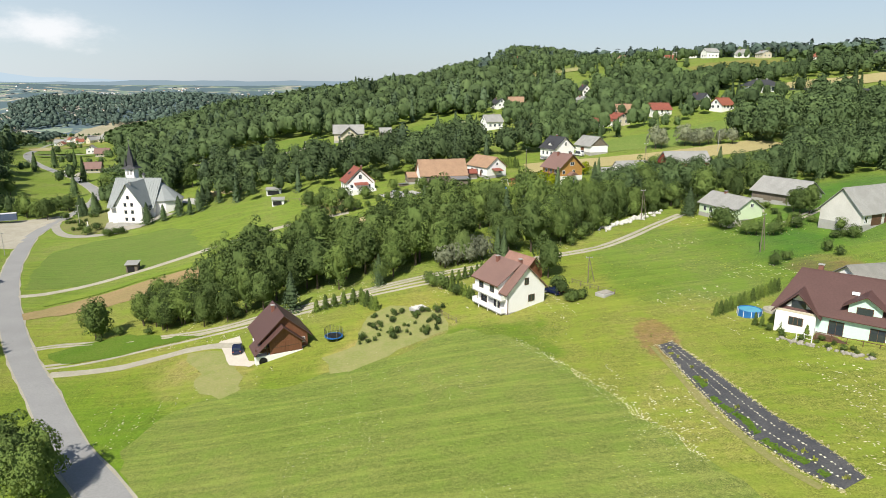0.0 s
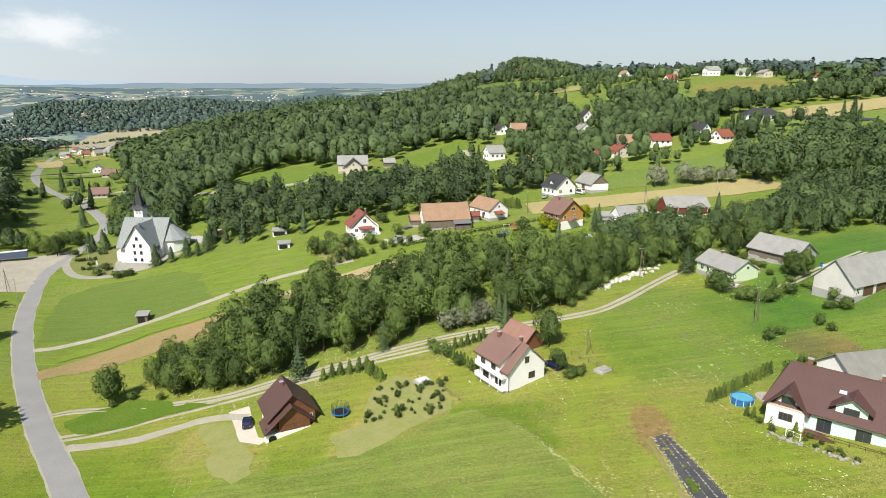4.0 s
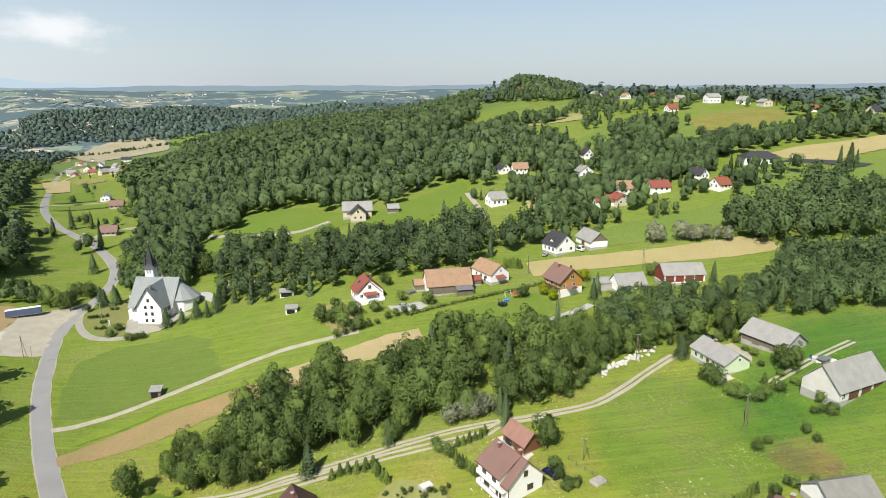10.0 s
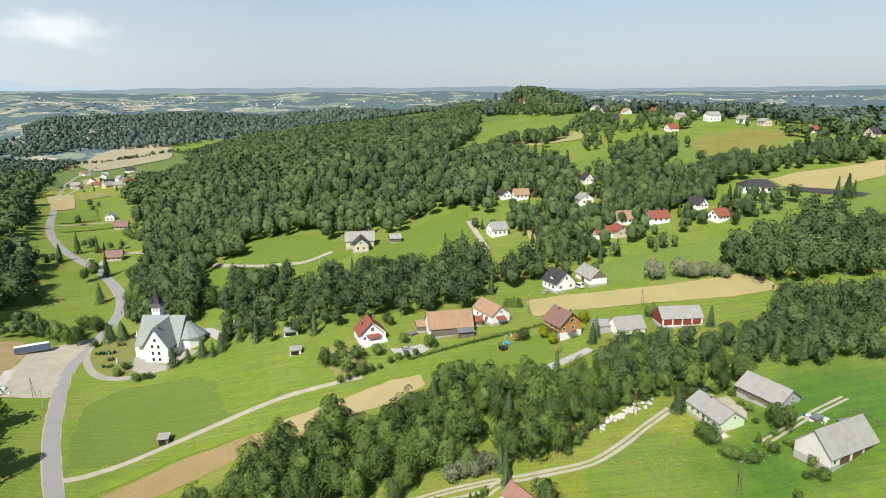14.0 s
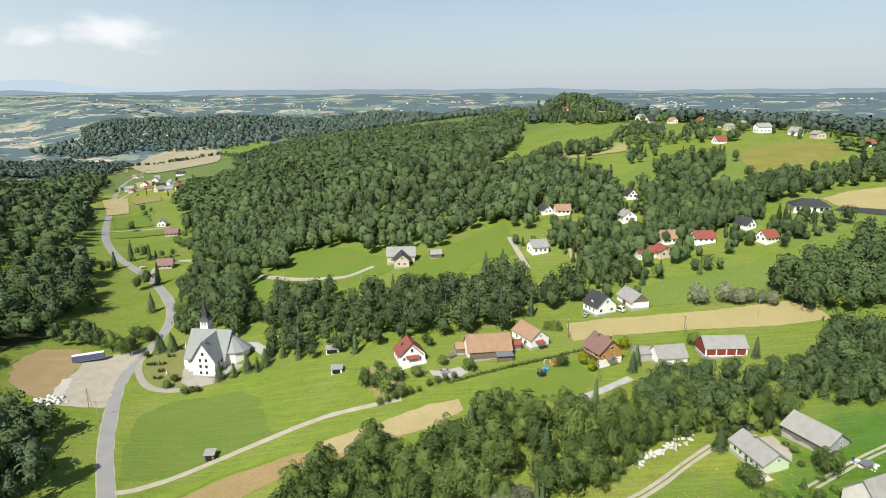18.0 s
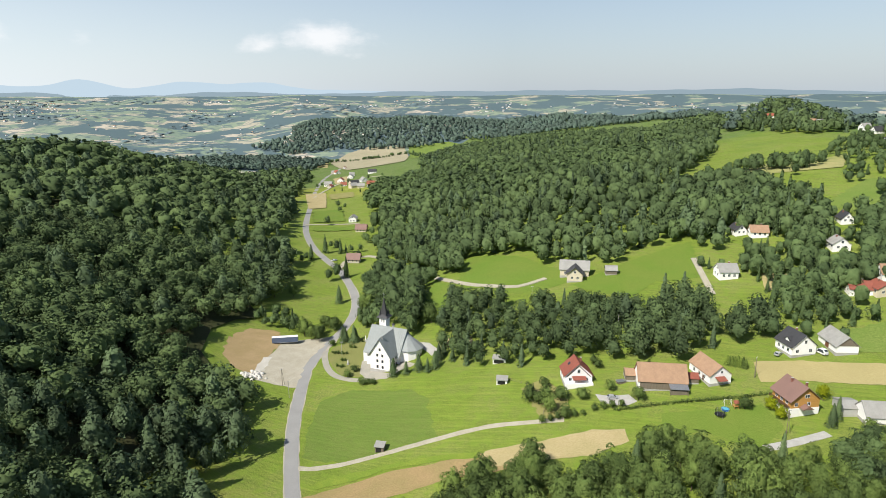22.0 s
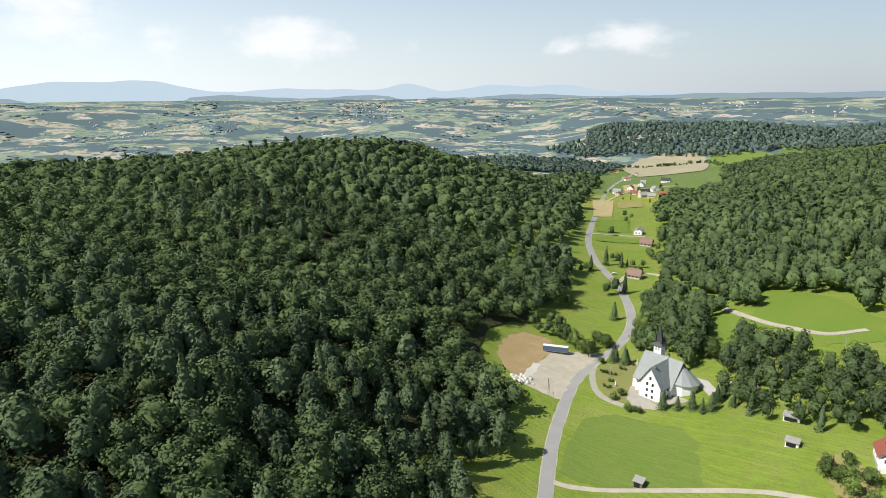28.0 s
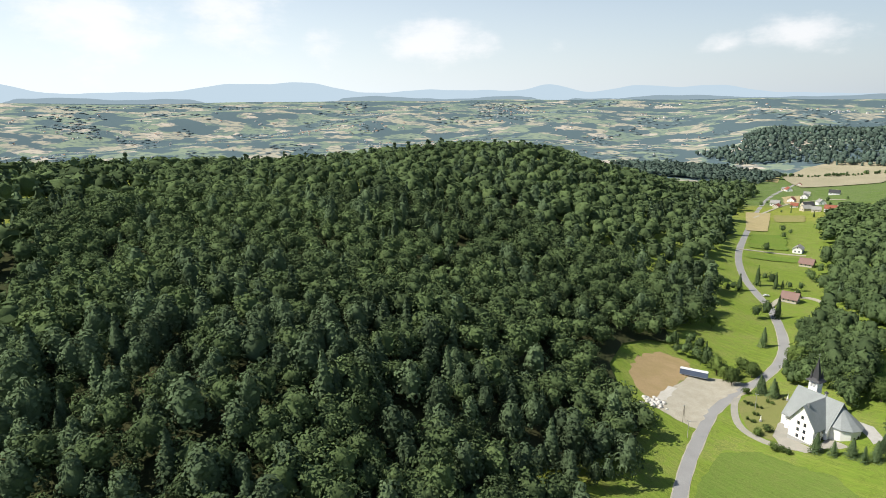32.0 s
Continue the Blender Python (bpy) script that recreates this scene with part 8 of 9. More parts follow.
def trailer():
    x0, y0, x1, y1 = -190.4, 249.0, -180.0, 254.9
    ang = math.degrees(math.atan2(y1 - y0, x1 - x0))
    e = stand("lorry_trailer", (x0 + x1) / 2, (y0 + y1) / 2 + 1, ang, "long blue-grey curtain-sided lorry trailer with white roof", "lorry trailer")
    L = 13.2
    part("box_body", box(-L / 2, -1.27, 1.1, L / 2, 1.27, 3.9, 0.04), mat("trailer_tarpaulin", (0.10, 0.13, 0.20), (0.085, 0.115, 0.18), 0.3, 0.5, fine=6), e)
    part("roof", box(-L / 2 - 0.02, -1.3, 3.9, L / 2 + 0.02, 1.3, 4.0), WHITE_PAINT, e)
    part("chassis", box(-L / 2 + 0.2, -0.5, 0.8, L / 2 - 0.2, 0.5, 1.1), BLACK, e)
    part("side_rail", join(box(-L / 2, -1.29, 1.0, L / 2, -1.22, 1.2), box(-L / 2, 1.22, 1.0, L / 2, 1.29, 1.2)), METAL, e)
    for u in (-5.0, -3.7, -2.4):
        for s in (-1, 1):
            w = part("wheel", rod((u, s * 0.85, 0.48), (u, s * 1.22, 0.48), 0.5, 14), BLACK, e)
            part("rim", rod((u, s * 1.2, 0.48), (u, s * 1.24, 0.48), 0.28, 10), METAL, w)
    for s in (-1, 1):
        part("landing_leg", rod((L / 2 - 2.8, s * 0.7, -0.1), (L / 2 - 2.8, s * 0.7, 0.9), 0.08), METAL, e)


trailer()


# ---- garden things ----
def trampoline(x, y, d, pad, label):
    e = stand("trampoline", x, y, 0, label, "trampoline")
    r = d / 2
    ring = bmesh.new()
    for k in range(20):
        a0, a1 = 2 * math.pi * k / 20, 2 * math.pi * (k + 1) / 20
        vs = [ring.verts.new((q * math.cos(a), q * math.sin(a), z)) for a in (a0, a1) for q, z in ((r, 0.82), (r - 0.35, 0.86), (r - 0.35, 0.74), (r, 0.72))]
        for i in range(4):
            ring.faces.new((vs[i], vs[(i + 1) % 4], vs[4 + (i + 1) % 4], vs[4 + i]))
    bmesh.ops.remove_doubles(ring, verts=ring.verts[:], dist=0.001)
    part("safety_pad", ring, pad, e)
    part("mat", rod((0, 0, 0.76), (0, 0, 0.79), r - 0.34, 24), BLACK, e)
    for k in range(6):
        a = 2 * math.pi * k / 6
        l_ = part("leg", rod((r * 0.96 * math.cos(a), r * 0.96 * math.sin(a), -0.1), (r * 0.96 * math.cos(a), r * 0.96 * math.sin(a), 2.4), 0.035), METAL, e)
    net = bmesh.new()
    for k in range(40):
        a = 2 * math.pi * k / 40
        p = Vector((r * 0.95 * math.cos(a), r * 0.95 * math.sin(a), 0.82))
        bmesh.ops.create_cone(net, segments=3, radius1=0.018, radius2=0.018, depth=1.55, matrix=Matrix.Translation(p + Vector((0, 0, 0.78))))
    for z in (1.2, 1.6, 2.0, 2.35):
        for k in range(20):
            a0, a1 = 2 * math.pi * k / 20, 2 * math.pi * (k + 1) / 20
            p, q = Vector((r * 0.95 * math.cos(a0), r * 0.95 * math.sin(a0), z)), Vector((r * 0.95 * math.cos(a1), r * 0.95 * math.sin(a1), z))
            bmesh.ops.create_cone(net, segments=3, radius1=0.018, radius2=0.018, depth=(q - p).length, matrix=Matrix.Translation((p + q) / 2) @ (q - p).to_track_quat("Z", "Y").to_matrix().to_4x4())
    part("safety_net", net, BLACK, e)


trampoline(-21.1, 111.8, 3.6, BLUE, "round trampoline with blue pad and dark net")
trampoline(19.3, 211.6, 3.4, BLACK, "round dark trampoline with net on the lawn")


def pool(x, y, d, h, label):
    e = stand("swimming_pool", x, y, 0, label, "pool")
    wall = bmesh.new()
    n = 28
    for k in range(n):
        a0, a1 = 2 * math.pi * k / n, 2 * math.pi * (k + 1) / n
        vs = [wall.verts.new((q * math.cos(a), q * math.sin(a), z)) for a in (a0, a1) for q, z in ((d / 2, -0.3), (d / 2, h), (d / 2 - 0.12, h), (d / 2 - 0.12, -0.3))]
        for i in range(4):
            wall.faces.new((vs[i], vs[4 + i], vs[4 + (i + 1) % 4], vs[(i + 1) % 4]))
    bmesh.ops.remove_doubles(wall, verts=wall.verts[:], dist=0.001)
    bmesh.ops.recalc_face_normals(wall, faces=wall.faces)
    part("liner", wall, BLUE, e)
    part("water", rod((0, 0, 0.1), (0, 0, h - 0.12), d / 2 - 0.13, 28), WATER, e)
    for k in range(10):
        a = 2 * math.pi * k / 10
        part("strut", rod((d / 2 * math.cos(a) * 1.03, d / 2 * math.sin(a) * 1.03, -0.3), (d / 2 * math.cos(a) * 1.03, d / 2 * math.sin(a) * 1.03, h), 0.05), WHITE_PAINT, e)


pool(51.8, 98.8, 3.8, 0.95, "round blue above-ground swimming pool")
pool(21.2, 215.8, 2.6, 0.6, "small round blue paddling pool on the lawn")
for x, y, lab in ((-5.0, 120.4, "white framed garden cold frame on a slab"), (31.8, 115.6, "low stone well cover in the grass")):
    e = stand("cold_frame" if x < 0 else "well", x, y, 35, lab, "cold frame" if x < 0 else "well")
    part("base", box(-1.6, -1.2, -0.3, 1.6, 1.2, 0.45, 0.05), CONCRETE, e)
    part("lid", box(-1.3, -0.9, 0.45, 1.3, 0.9, 0.62, 0.03), LIMEWASH if x < 0 else STONE, e)
# pebble circle with three boulders beside the pool
e = stand("pebble_bed", 56.3, 99.2, 0, "round bed of white pebbles with dark boulders", "garden bed")
part("pebbles", rod((0, 0, -0.4), (0, 0, 0.14), 1.9, 20), GRAVEL, e)
for x, y in ((-0.8, 0.3), (0.5, -0.4), (0.7, 0.8)):
    v, q = ball((x, y, 0.2), 0.4, 0.3, 7, 4, np.random.default_rng(3))
    o = new("boulder", quad_mesh("boulder", v, q, [STONE]))
    o.parent = e


# ---- planting ----
def plant_row(a, b, n, kind, scale, label, group, name="tree"):
    for k in range(n):
        t = k / max(1, n - 1)
        tree(a[0] + (b[0] - a[0]) * t, a[1] + (b[1] - a[1]) * t, kind, scale, label, name, group)


for x, y in [(-27.6, 128.0), (-25.8, 128.9), (-23.9, 129.3), (-21.8, 129.2), (-19.7, 129.5), (-18.1, 130.7), (-17.2, 128.3), (-16.3, 126.9), (-15.2, 125.1), (-14.2, 123.7)]:
    tree(x, y, "cone", 1.15, "conical dark green thuja above the orchard", group="thujas above the orchard", wide=1.25)
for x, y in [(2.1, 134.0), (3.6, 134.4), (5.0, 134.9), (6.5, 135.8), (7.8, 136.2), (8.9, 137.2)]:
    tree(x, y, "cone", 0.95, "slim conical green thuja along the lane", group="thujas along the lane", wide=1.2)
plant_row((0.2, 131.0), (6.2, 122.0), 9, "cone", 1.0, "slim conical green thuja along the garden", "thujas beside the white house")
plant_row((46.6, 99.8), (61.0, 107.6), 15, "cone", 0.92, "slim conical green thuja in the pool hedge", "thujas behind the pool")
plant_row((23.0, 247.5), (29.5, 246.5), 8, "cone", 1.5, "slim conical green thuja behind the cottage", "thujas by the wheat field")
tree(14.3, 140.0, "spruce", 0.5, "small blue-grey spruce behind the white house")
for x, y in ((50.6, 95.4), (52.4, 93.2), (54.6, 90.0), (50.0, 96.4)):
    tree(x + 0.6, y - 2.0, "cone", 0.75, "round clipped conifer before the mint house", "bush", "bushes before the mint house")
orchard = random.Random(4)
for k in range(64):
    u, v = orchard.random(), orchard.random()
    x, y = -16.5 + 15.0 * u + 2.0 * v, 106.5 - 1.0 * u + 14.0 * v
    tree(x, y, "small", orchard.uniform(0.14, 0.34), "small bushy berry shrub in the dry orchard", "bush", "shrubs of the orchard")
wood("valley_trees", np.array(TREES_VALLEY + [p for k, p in enumerate(TREES_MEADOW) if p[1] > 340]), 92, "leafy green trees along the valley road", 220, 0.9, (0.9, 0.1, 0.0), (7, 13), lump=1.05, leaf=COPSE)
for k, (x, y) in enumerate(TREES_MEADOW):
    fir = k in (5, 6, 7, 23)
    if y <= 340 and (fir or clear_of_road(x, y, 3.5)[0]):
        tree(x, y, "spruce" if fir else "broad", RNG.uniform(0.7, 0.8) if fir else RNG.uniform(0.5, 0.98), "dark spruce beside the valley road" if fir else "leafy green tree on the valley meadow", wide=1.35 if fir else 1.15)
for x, y in SPRUCES_CHURCH:
    tree(x, y, "spruce", RNG.uniform(0.42, 0.58), "broad dark green spruce beside the church", group="spruces round the church", wide=1.5)
for x, y in BUSHES_CHURCH:
    tree(x, y, "small", RNG.uniform(0.55, 0.8), "low spreading shrub on the church lawn", "bush", "shrubs round the church", wide=1.35)
for x, y in CHURCH_BEDS:
    for k in range(5):
        b_ = tree(x + RNG.uniform(-2.2, 2.2), y + RNG.uniform(-0.8, 0.8), "small", 0.34, "low spreading evergreen in a church flower bed", "bush", "low shrubs in the church beds")
for x, y in TREES_REDH:
    tree(x, y, "small", RNG.uniform(0.9, 1.4), "leafy fruit tree in the red-roofed house's garden")
for x, y in TREES_LANE_N:
    tree(x, y, "small", RNG.uniform(0.5, 0.75), "round clipped bush in the hedge along the field", "bush", "hedge bushes along the field")
for k, (x, y) in enumerate(TREES_WOODH):
    tree(x, y, "spruce" if k in (0, 1, 2) else "small", (0.6 if k in (0, 1, 2) else 1.1), "garden tree beside the wooden house")
for x, y in ((35.5, 219.5), (38.0, 214.5), (52.5, 231.0)):
    tree(x, y, "gold", 1.2, "golden yellow-green shrub beside the wooden house", "bush")
for x, y in [(84.1, 169.8), (84.2, 164.1), (85.2, 160.8), (84.2, 154.5), (85.9, 148.4), (87.1, 143.6), (84.7, 130.4), (86.7, 130.3), (89.2, 131.0)]:
    tree(x, y, "small", RNG.uniform(0.3, 0.42), "low clipped hedge bush in the farm garden", "bush", "low hedges of the farm garden", wide=1.7)
for k, (x, y) in enumerate([(66.6, 165.0), (80.8, 146.1), (81.7, 143.3)]):
    tree(x, y, "spruce" if k == 0 else "cone", 0.5 if k == 0 else 1.0, "dense green spruce at the cottage gable" if k == 0 else "small conical conifer on the farm lawn", "spruce" if k == 0 else "bush", wide=1.4)
for k, (x, y) in enumerate(TREES_FARM):
    big = k < 3
    tree(x, y, "broad" if big else "small", RNG.uniform(0.5, 0.6) if big else 1.15 if k in (3, 4) else RNG.uniform(0.55, 0.8), "dark leafy tree in the farm garden" if big else "round green garden bush by the cottage", "tree" if big else "bush", wide=1.0 if big else 1.25)
wood("hill_trees", np.array(TREES_HILL), 93, "single green trees among the hill fields", 260, 0.95, (0.75, 0.25, 0.0), (8, 13), lump=1.0, leaf=COPSE)
for x, y in ((212, 652), (218, 660), (236, 655), (255, 622), (262, 630), (268, 612), (276, 588), (283, 596), (300, 566), (306, 575), (335, 520), (342, 528), (365, 500)):
    tree(x, y, "spruce", RNG.uniform(0.7, 1.0), "tall dark spruce on the hill crest", "spruce", "spruces along the crest")
wood("valley_hedge", np.array([(q.x + RNG.uniform(-7, 7), q.y + RNG.uniform(-7, 7)) for q in smooth_line(VALLEY_HEDGE, 3.0)]), 91, "hedge of leafy trees between the valley fields", 60, 1.6, (1.0, 0.0, 0.0), (4, 10), lump=1.2, leaf=COPSE)
for x, y in SILVERS_T:
    tree(x, y, "silver", RNG.uniform(0.8, 1.2), "silvery grey-green willow at the field edge")
for k, (x, y) in enumerate(TREES_RIGHTH):
    tree(x, y, "small", RNG.uniform(0.5, 0.7), "leafy green bush on the meadow bank", "bush")
for k, (x, y) in enumerate(TREES_WHITE):
    if k not in (1, 2):
        tree(x, y, "broad" if k == 0 else "small", 0.66 if k == 0 else RNG.uniform(0.6, 0.85), "dense green garden tree beside the white house")
for k in range(9):
    tree(25.6 + 2.0 * math.cos(k * 2.4) * (k / 9) ** 0.5, 114.8 + 1.6 * math.sin(k * 2.4) * (k / 9) ** 0.5, "small", 0.42, "bright green vine-covered arbour bush", "bush", "bushes of the arbour")
for k, (x, y) in enumerate(TREES_GARDEN):
    tree(x, y, "spruce" if k < 2 else "silver", 0.6 if k < 2 else 0.75, "conifer beside the lane" if k < 2 else "weeping willow beside the lane")
for k, (x, y) in enumerate(TREES_ROAD_NEAR):
    tree(x, y, "broad" if k < 4 else "small", 0.75 if k < 4 else 0.9, "dense green roadside tree")
for x, y in TREES_STREAM:
    tree(x, y, "broad", RNG.uniform(0.5, 0.75), "leafy green tree at the end of the gully wood")
# clipped hedge along the lawn, a chain of short box-cut runs
hedge = tagged(new("hedge", None), "long clipped green hedge along the lawn", "hedge")
hv = smooth_line([(-14.0, 207.5), (-4.0, 212.0), (8.0, 217.0), (23.5, 223.5), (36.0, 229.5)], 2.0)
for k, p in enumerate(hv):
    rng = np.random.default_rng(k)
    z0 = float(ground(p.x, p.y))
    pts = rng.uniform(-1, 1, (70, 3)) * (1.2, 0.55, 0.65)
    nrm = pts / np.linalg.norm(pts, axis=1, keepdims=True)
    v = leaf_cards(pts + (p.x, p.y, z0 + 0.75), nrm + (0, 0, 0.4), 0.45, rng)
    o = new("hedge_run", quad_mesh("hedge_run", v, np.arange(len(v)).reshape(-1, 4), [LEAF]))
    o.parent = hedge

# ---- more woods and scattered stands ----
for nm, poly, gap, cards, size, hh in (("wood_church", WOOD_CHURCH, 6.0, 190, 0.95, (9, 14)), ("wood_hilltop", WOOD_HILLTOP, 9, 50, 1.9, (7, 11)), ("wood_top_west", WOOD_TOP_WEST, 9, 50, 1.9, (6, 11)), ("wood_hill_mix", WOOD_HILL_MIX, 8, 80, 1.7, (9, 14)), ("wood_garden", WOOD_GARDEN, 6.2, 120, 1.0, (6, 12)), ("wood_far_east", WOOD_FAR_EAST, 13, 30, 3.2, (10, 14)), ("wood_valley_east", WOOD_VALLEY_EAST, 12, 50, 2.8, (12, 17)), ("wood_valley_low", WOOD_VALLEY_LOW, 7, 110, 1.35, (10, 15)), ("wood_lot", WOOD_LOT, 5.5, 170, 0.9, (7, 11)), ("wood_roadside", WOOD_ROADSIDE, 5.5, 130, 0.9, (5, 9)), ("wood_lower_east", WOOD_LOWER_EAST, 6.0, 150, 1.05, (9, 13))):
    wood(nm, sow(poly, gap, len(nm) * 5 + len(poly)), len(nm) * 2 + len(poly), "dense green deciduous trees and shrubs", cards, size, (0.85, 0.1, 0.05), hh, lump=1.5 if gap > 11 else 1.05, leaf=COPSE)


# ---- rubble bank, fences and clutter ----
def stones(name, line, n, size, material, label, category, seed, spread_=0.9):
    """A bank of loose stones along a line, each a stone of its own."""
    rng = np.random.default_rng(seed)
    e = tagged(new(name, None), label, category)
    kinds = []
    for k in range(4):
        v, q = ball((0, 0, 0), 1.0, 0.7, 6, 3, rng)
        kinds.append(quad_mesh("stone", v * rng.uniform(0.8, 1.2, 3), q, [material]))
    pts = smooth_line(line, 0.5)
    for k in range(n):
        p = pts[int(rng.integers(len(pts)))]
        x, y, s_ = p.x + rng.normal(0, spread_), p.y + rng.normal(0, spread_), size * rng.uniform(0.5, 1.4)
        o = new("stone", kinds[k % 4])
        o.parent = e
        o.matrix_basis = pose(x, y, float(ground(x, y)) + s_ * 0.3, 0, 0, rng.uniform(0, 360)) @ Matrix.Diagonal((s_, s_, s_, 1))


LIMESTONE = mat("pale_limestone", (0.62, 0.60, 0.55), (0.5, 0.48, 0.43), 0.8, 0.9, fine=6, bump=0.03)
SANDSTONE = mat("yellow_sandstone", (0.56, 0.46, 0.28), (0.46, 0.38, 0.24), 0.8, 0.9, fine=6, bump=0.03)
stones("rubble_bank", RUBBLE, 90, 0.55, LIMESTONE, "bank of pale rubble along the wood", "rubble", 1)
stones("sand_bank", [(-98, 256), (-92, 258), (-86, 257)], 60, 1.1, SANDSTONE, "yellow sandstone bank behind the church", "rock bank", 2, 1.6)
stones("gravel_heap", [(-178, 212), (-174, 216)], 50, 0.9, LIMESTONE, "heap of pale rubble on the parking lot", "rubble", 3, 2.0)
stones("stone_heap", [(97.7, 153.5), (98.8, 152.2), (100.2, 151.3)], 45, 0.45, LIMESTONE, "heap of pale stones behind the low barn", "rubble", 6, 0.8)
stones("bed_edging", [(51.5, 88.5), (55.0, 84.0), (59.5, 78.5)], 70, 0.28, STONE, "low stone edging of the flower bed", "edging", 4, 0.35)


def fence(line, gap, h, label, material=WOOD_GREY, rails=2):
    e = tagged(new("fence", None), label, "fence")
    pts = smooth_line(line, gap)
    post = box(-0.06, -0.06, -0.3, 0.06, 0.06, h)
    me = bpy.data.meshes.new("post")
    post.to_mesh(me)
    post.free()
    me.materials.append(material)
    for p, q in zip(pts, pts[1:] + [None]):
        o = new("post", me)
        o.parent = e
        o.matrix_basis = pose(p.x, p.y, float(ground(p.x, p.y)))
        if q is not None:
            for k in range(rails):
                z = h * (0.45 + 0.45 * k)
                part("rail", rod((p.x, p.y, float(ground(p.x, p.y)) + z), (q.x, q.y, float(ground(q.x, q.y)) + z), 0.035, 4), material, e)


fence([(-61, 225), (-52, 222), (-42, 214), (-39, 203)], 3.2, 1.2, "grey wooden fence round the animal meadow")
fence([(53.4, 87.5), (54.6, 85.6)], 0.9, 1.3, "short white garden fence beside the bushes", WHITE_PAINT)
fence([(-1.5, 117.5), (1.0, 113.0), (2.5, 110.5)], 2.2, 1.1, "thin wooden fence at the orchard's edge")
fence([(27.0, 124.0), (31.0, 118.0), (33.5, 115.0)], 2.2, 1.1, "thin wooden fence behind the arbour")
fence([(103, 150), (110, 152), (112, 143)], 2.6, 1.1, "low wooden fence behind the white barn")
for x, y, ang, lab in ((99.0, 152.0, 30, "stack of pale firewood under a sheet"), (104.5, 148.5, 20, "stack of pale firewood in the yard"), (-14.5, 226.0, 40, "heap of weathered boards beside the barn")):
    e = stand("wood_stack", x, y, ang, lab, "wood stack")
    for k in range(3):
        for j in range(7 - k):
            part("log", rod((-1.6, -0.95 + 0.3 * j + 0.15 * k, 0.12 + 0.26 * k), (1.6, -0.95 + 0.3 * j + 0.15 * k, 0.12 + 0.26 * k), 0.15, 7), WOOD_GREY, e)
    part("cover", box(-1.8, -1.1, 0.82, 1.8, 1.2, 0.9, 0.02), METAL, e)
e = stand("water_barrel", 97.0, 154.5, 0, "blue plastic water barrel in the yard", "barrel")
part("drum", rod((0, 0, -0.1), (0, 0, 0.95), 0.33, 14), BLUE, e)
part("lid", rod((0, 0, 0.95), (0, 0, 1.0), 0.35, 14), BLACK, e)
# playhouse with a slide on the lawn
e = stand("playhouse", 24.5, 217.6, 20, "small wooden playhouse with a yellow slide", "playhouse")
for a, b_ in ((-0.7, -0.7), (0.7, -0.7), (0.7, 0.7), (-0.7, 0.7)):
    part("post", rod((a, b_, -0.3), (a, b_, 2.3), 0.06), WOOD_HONEY, e)
part("platform", box(-0.8, -0.8, 1.0, 0.8, 0.8, 1.1), WOOD_HONEY, e)
for s in (-1, 1):
    part("roof", prism([(-0.95, s * 0.95, 2.2), (-0.95, 0, 3.0), (-0.95, 0, 3.06), (-0.95, s * 0.95, 2.26)], (1.9, 0, 0)), ROOF_RED, e)
part("slide", prism([(0.8, -0.25, 1.05), (0.8, 0.25, 1.05), (2.8, 0.25, 0.0), (2.8, -0.25, 0.0)], (0, 0, 0.06)), LIME, e)
e = stand("swing_frame", 22.0, 219.5, 20, "white metal swing frame on the lawn", "swing")
for u in (-1.2, 1.2):
    for s in (-1, 1):
        part("leg", rod((u, s * 0.8, -0.2), (u, 0, 2.0), 0.04), WHITE_PAINT, e)
part("beam", rod((-1.3, 0, 2.0), (1.3, 0, 2.0), 0.05), WHITE_PAINT, e)
seat_ = part("seat", box(-0.25, -0.12, 0.45, 0.25, 0.12, 0.5), WOOD_HONEY, e)
for u in (-0.22, 0.22):
    part("rope", rod((u, 0, 0.5), (u, 0, 2.0), 0.015, 4), BLACK, seat_)
# patio table and benches behind the white house
e = stand("garden_table", 16.4, 128.6, 35, "red-topped garden table on the paved yard", "table")
part("tabletop", box(-0.9, -0.45, 0.7, 0.9, 0.45, 0.76, 0.02), ROOF_BRIGHT, e)
for a, b_ in ((-0.8, -0.35), (0.8, -0.35), (0.8, 0.35), (-0.8, 0.35)):
    part("leg", rod((a, b_, -0.1), (a, b_, 0.7), 0.035), WOOD_DARK, e)

# ---- planted foil bed: pale mulch mats and small plants in rows ----
edge_r, edge_l = smooth_line(STRIP[1:6], 1.0), smooth_line((STRIP[6:] + STRIP[:1])[::-1], 1.0)
rng = np.random.default_rng(12)


def along(line, t):
    q = t * (len(line) - 1)
    i = min(int(q), len(line) - 2)
    return line[i].lerp(line[i + 1], q - i)


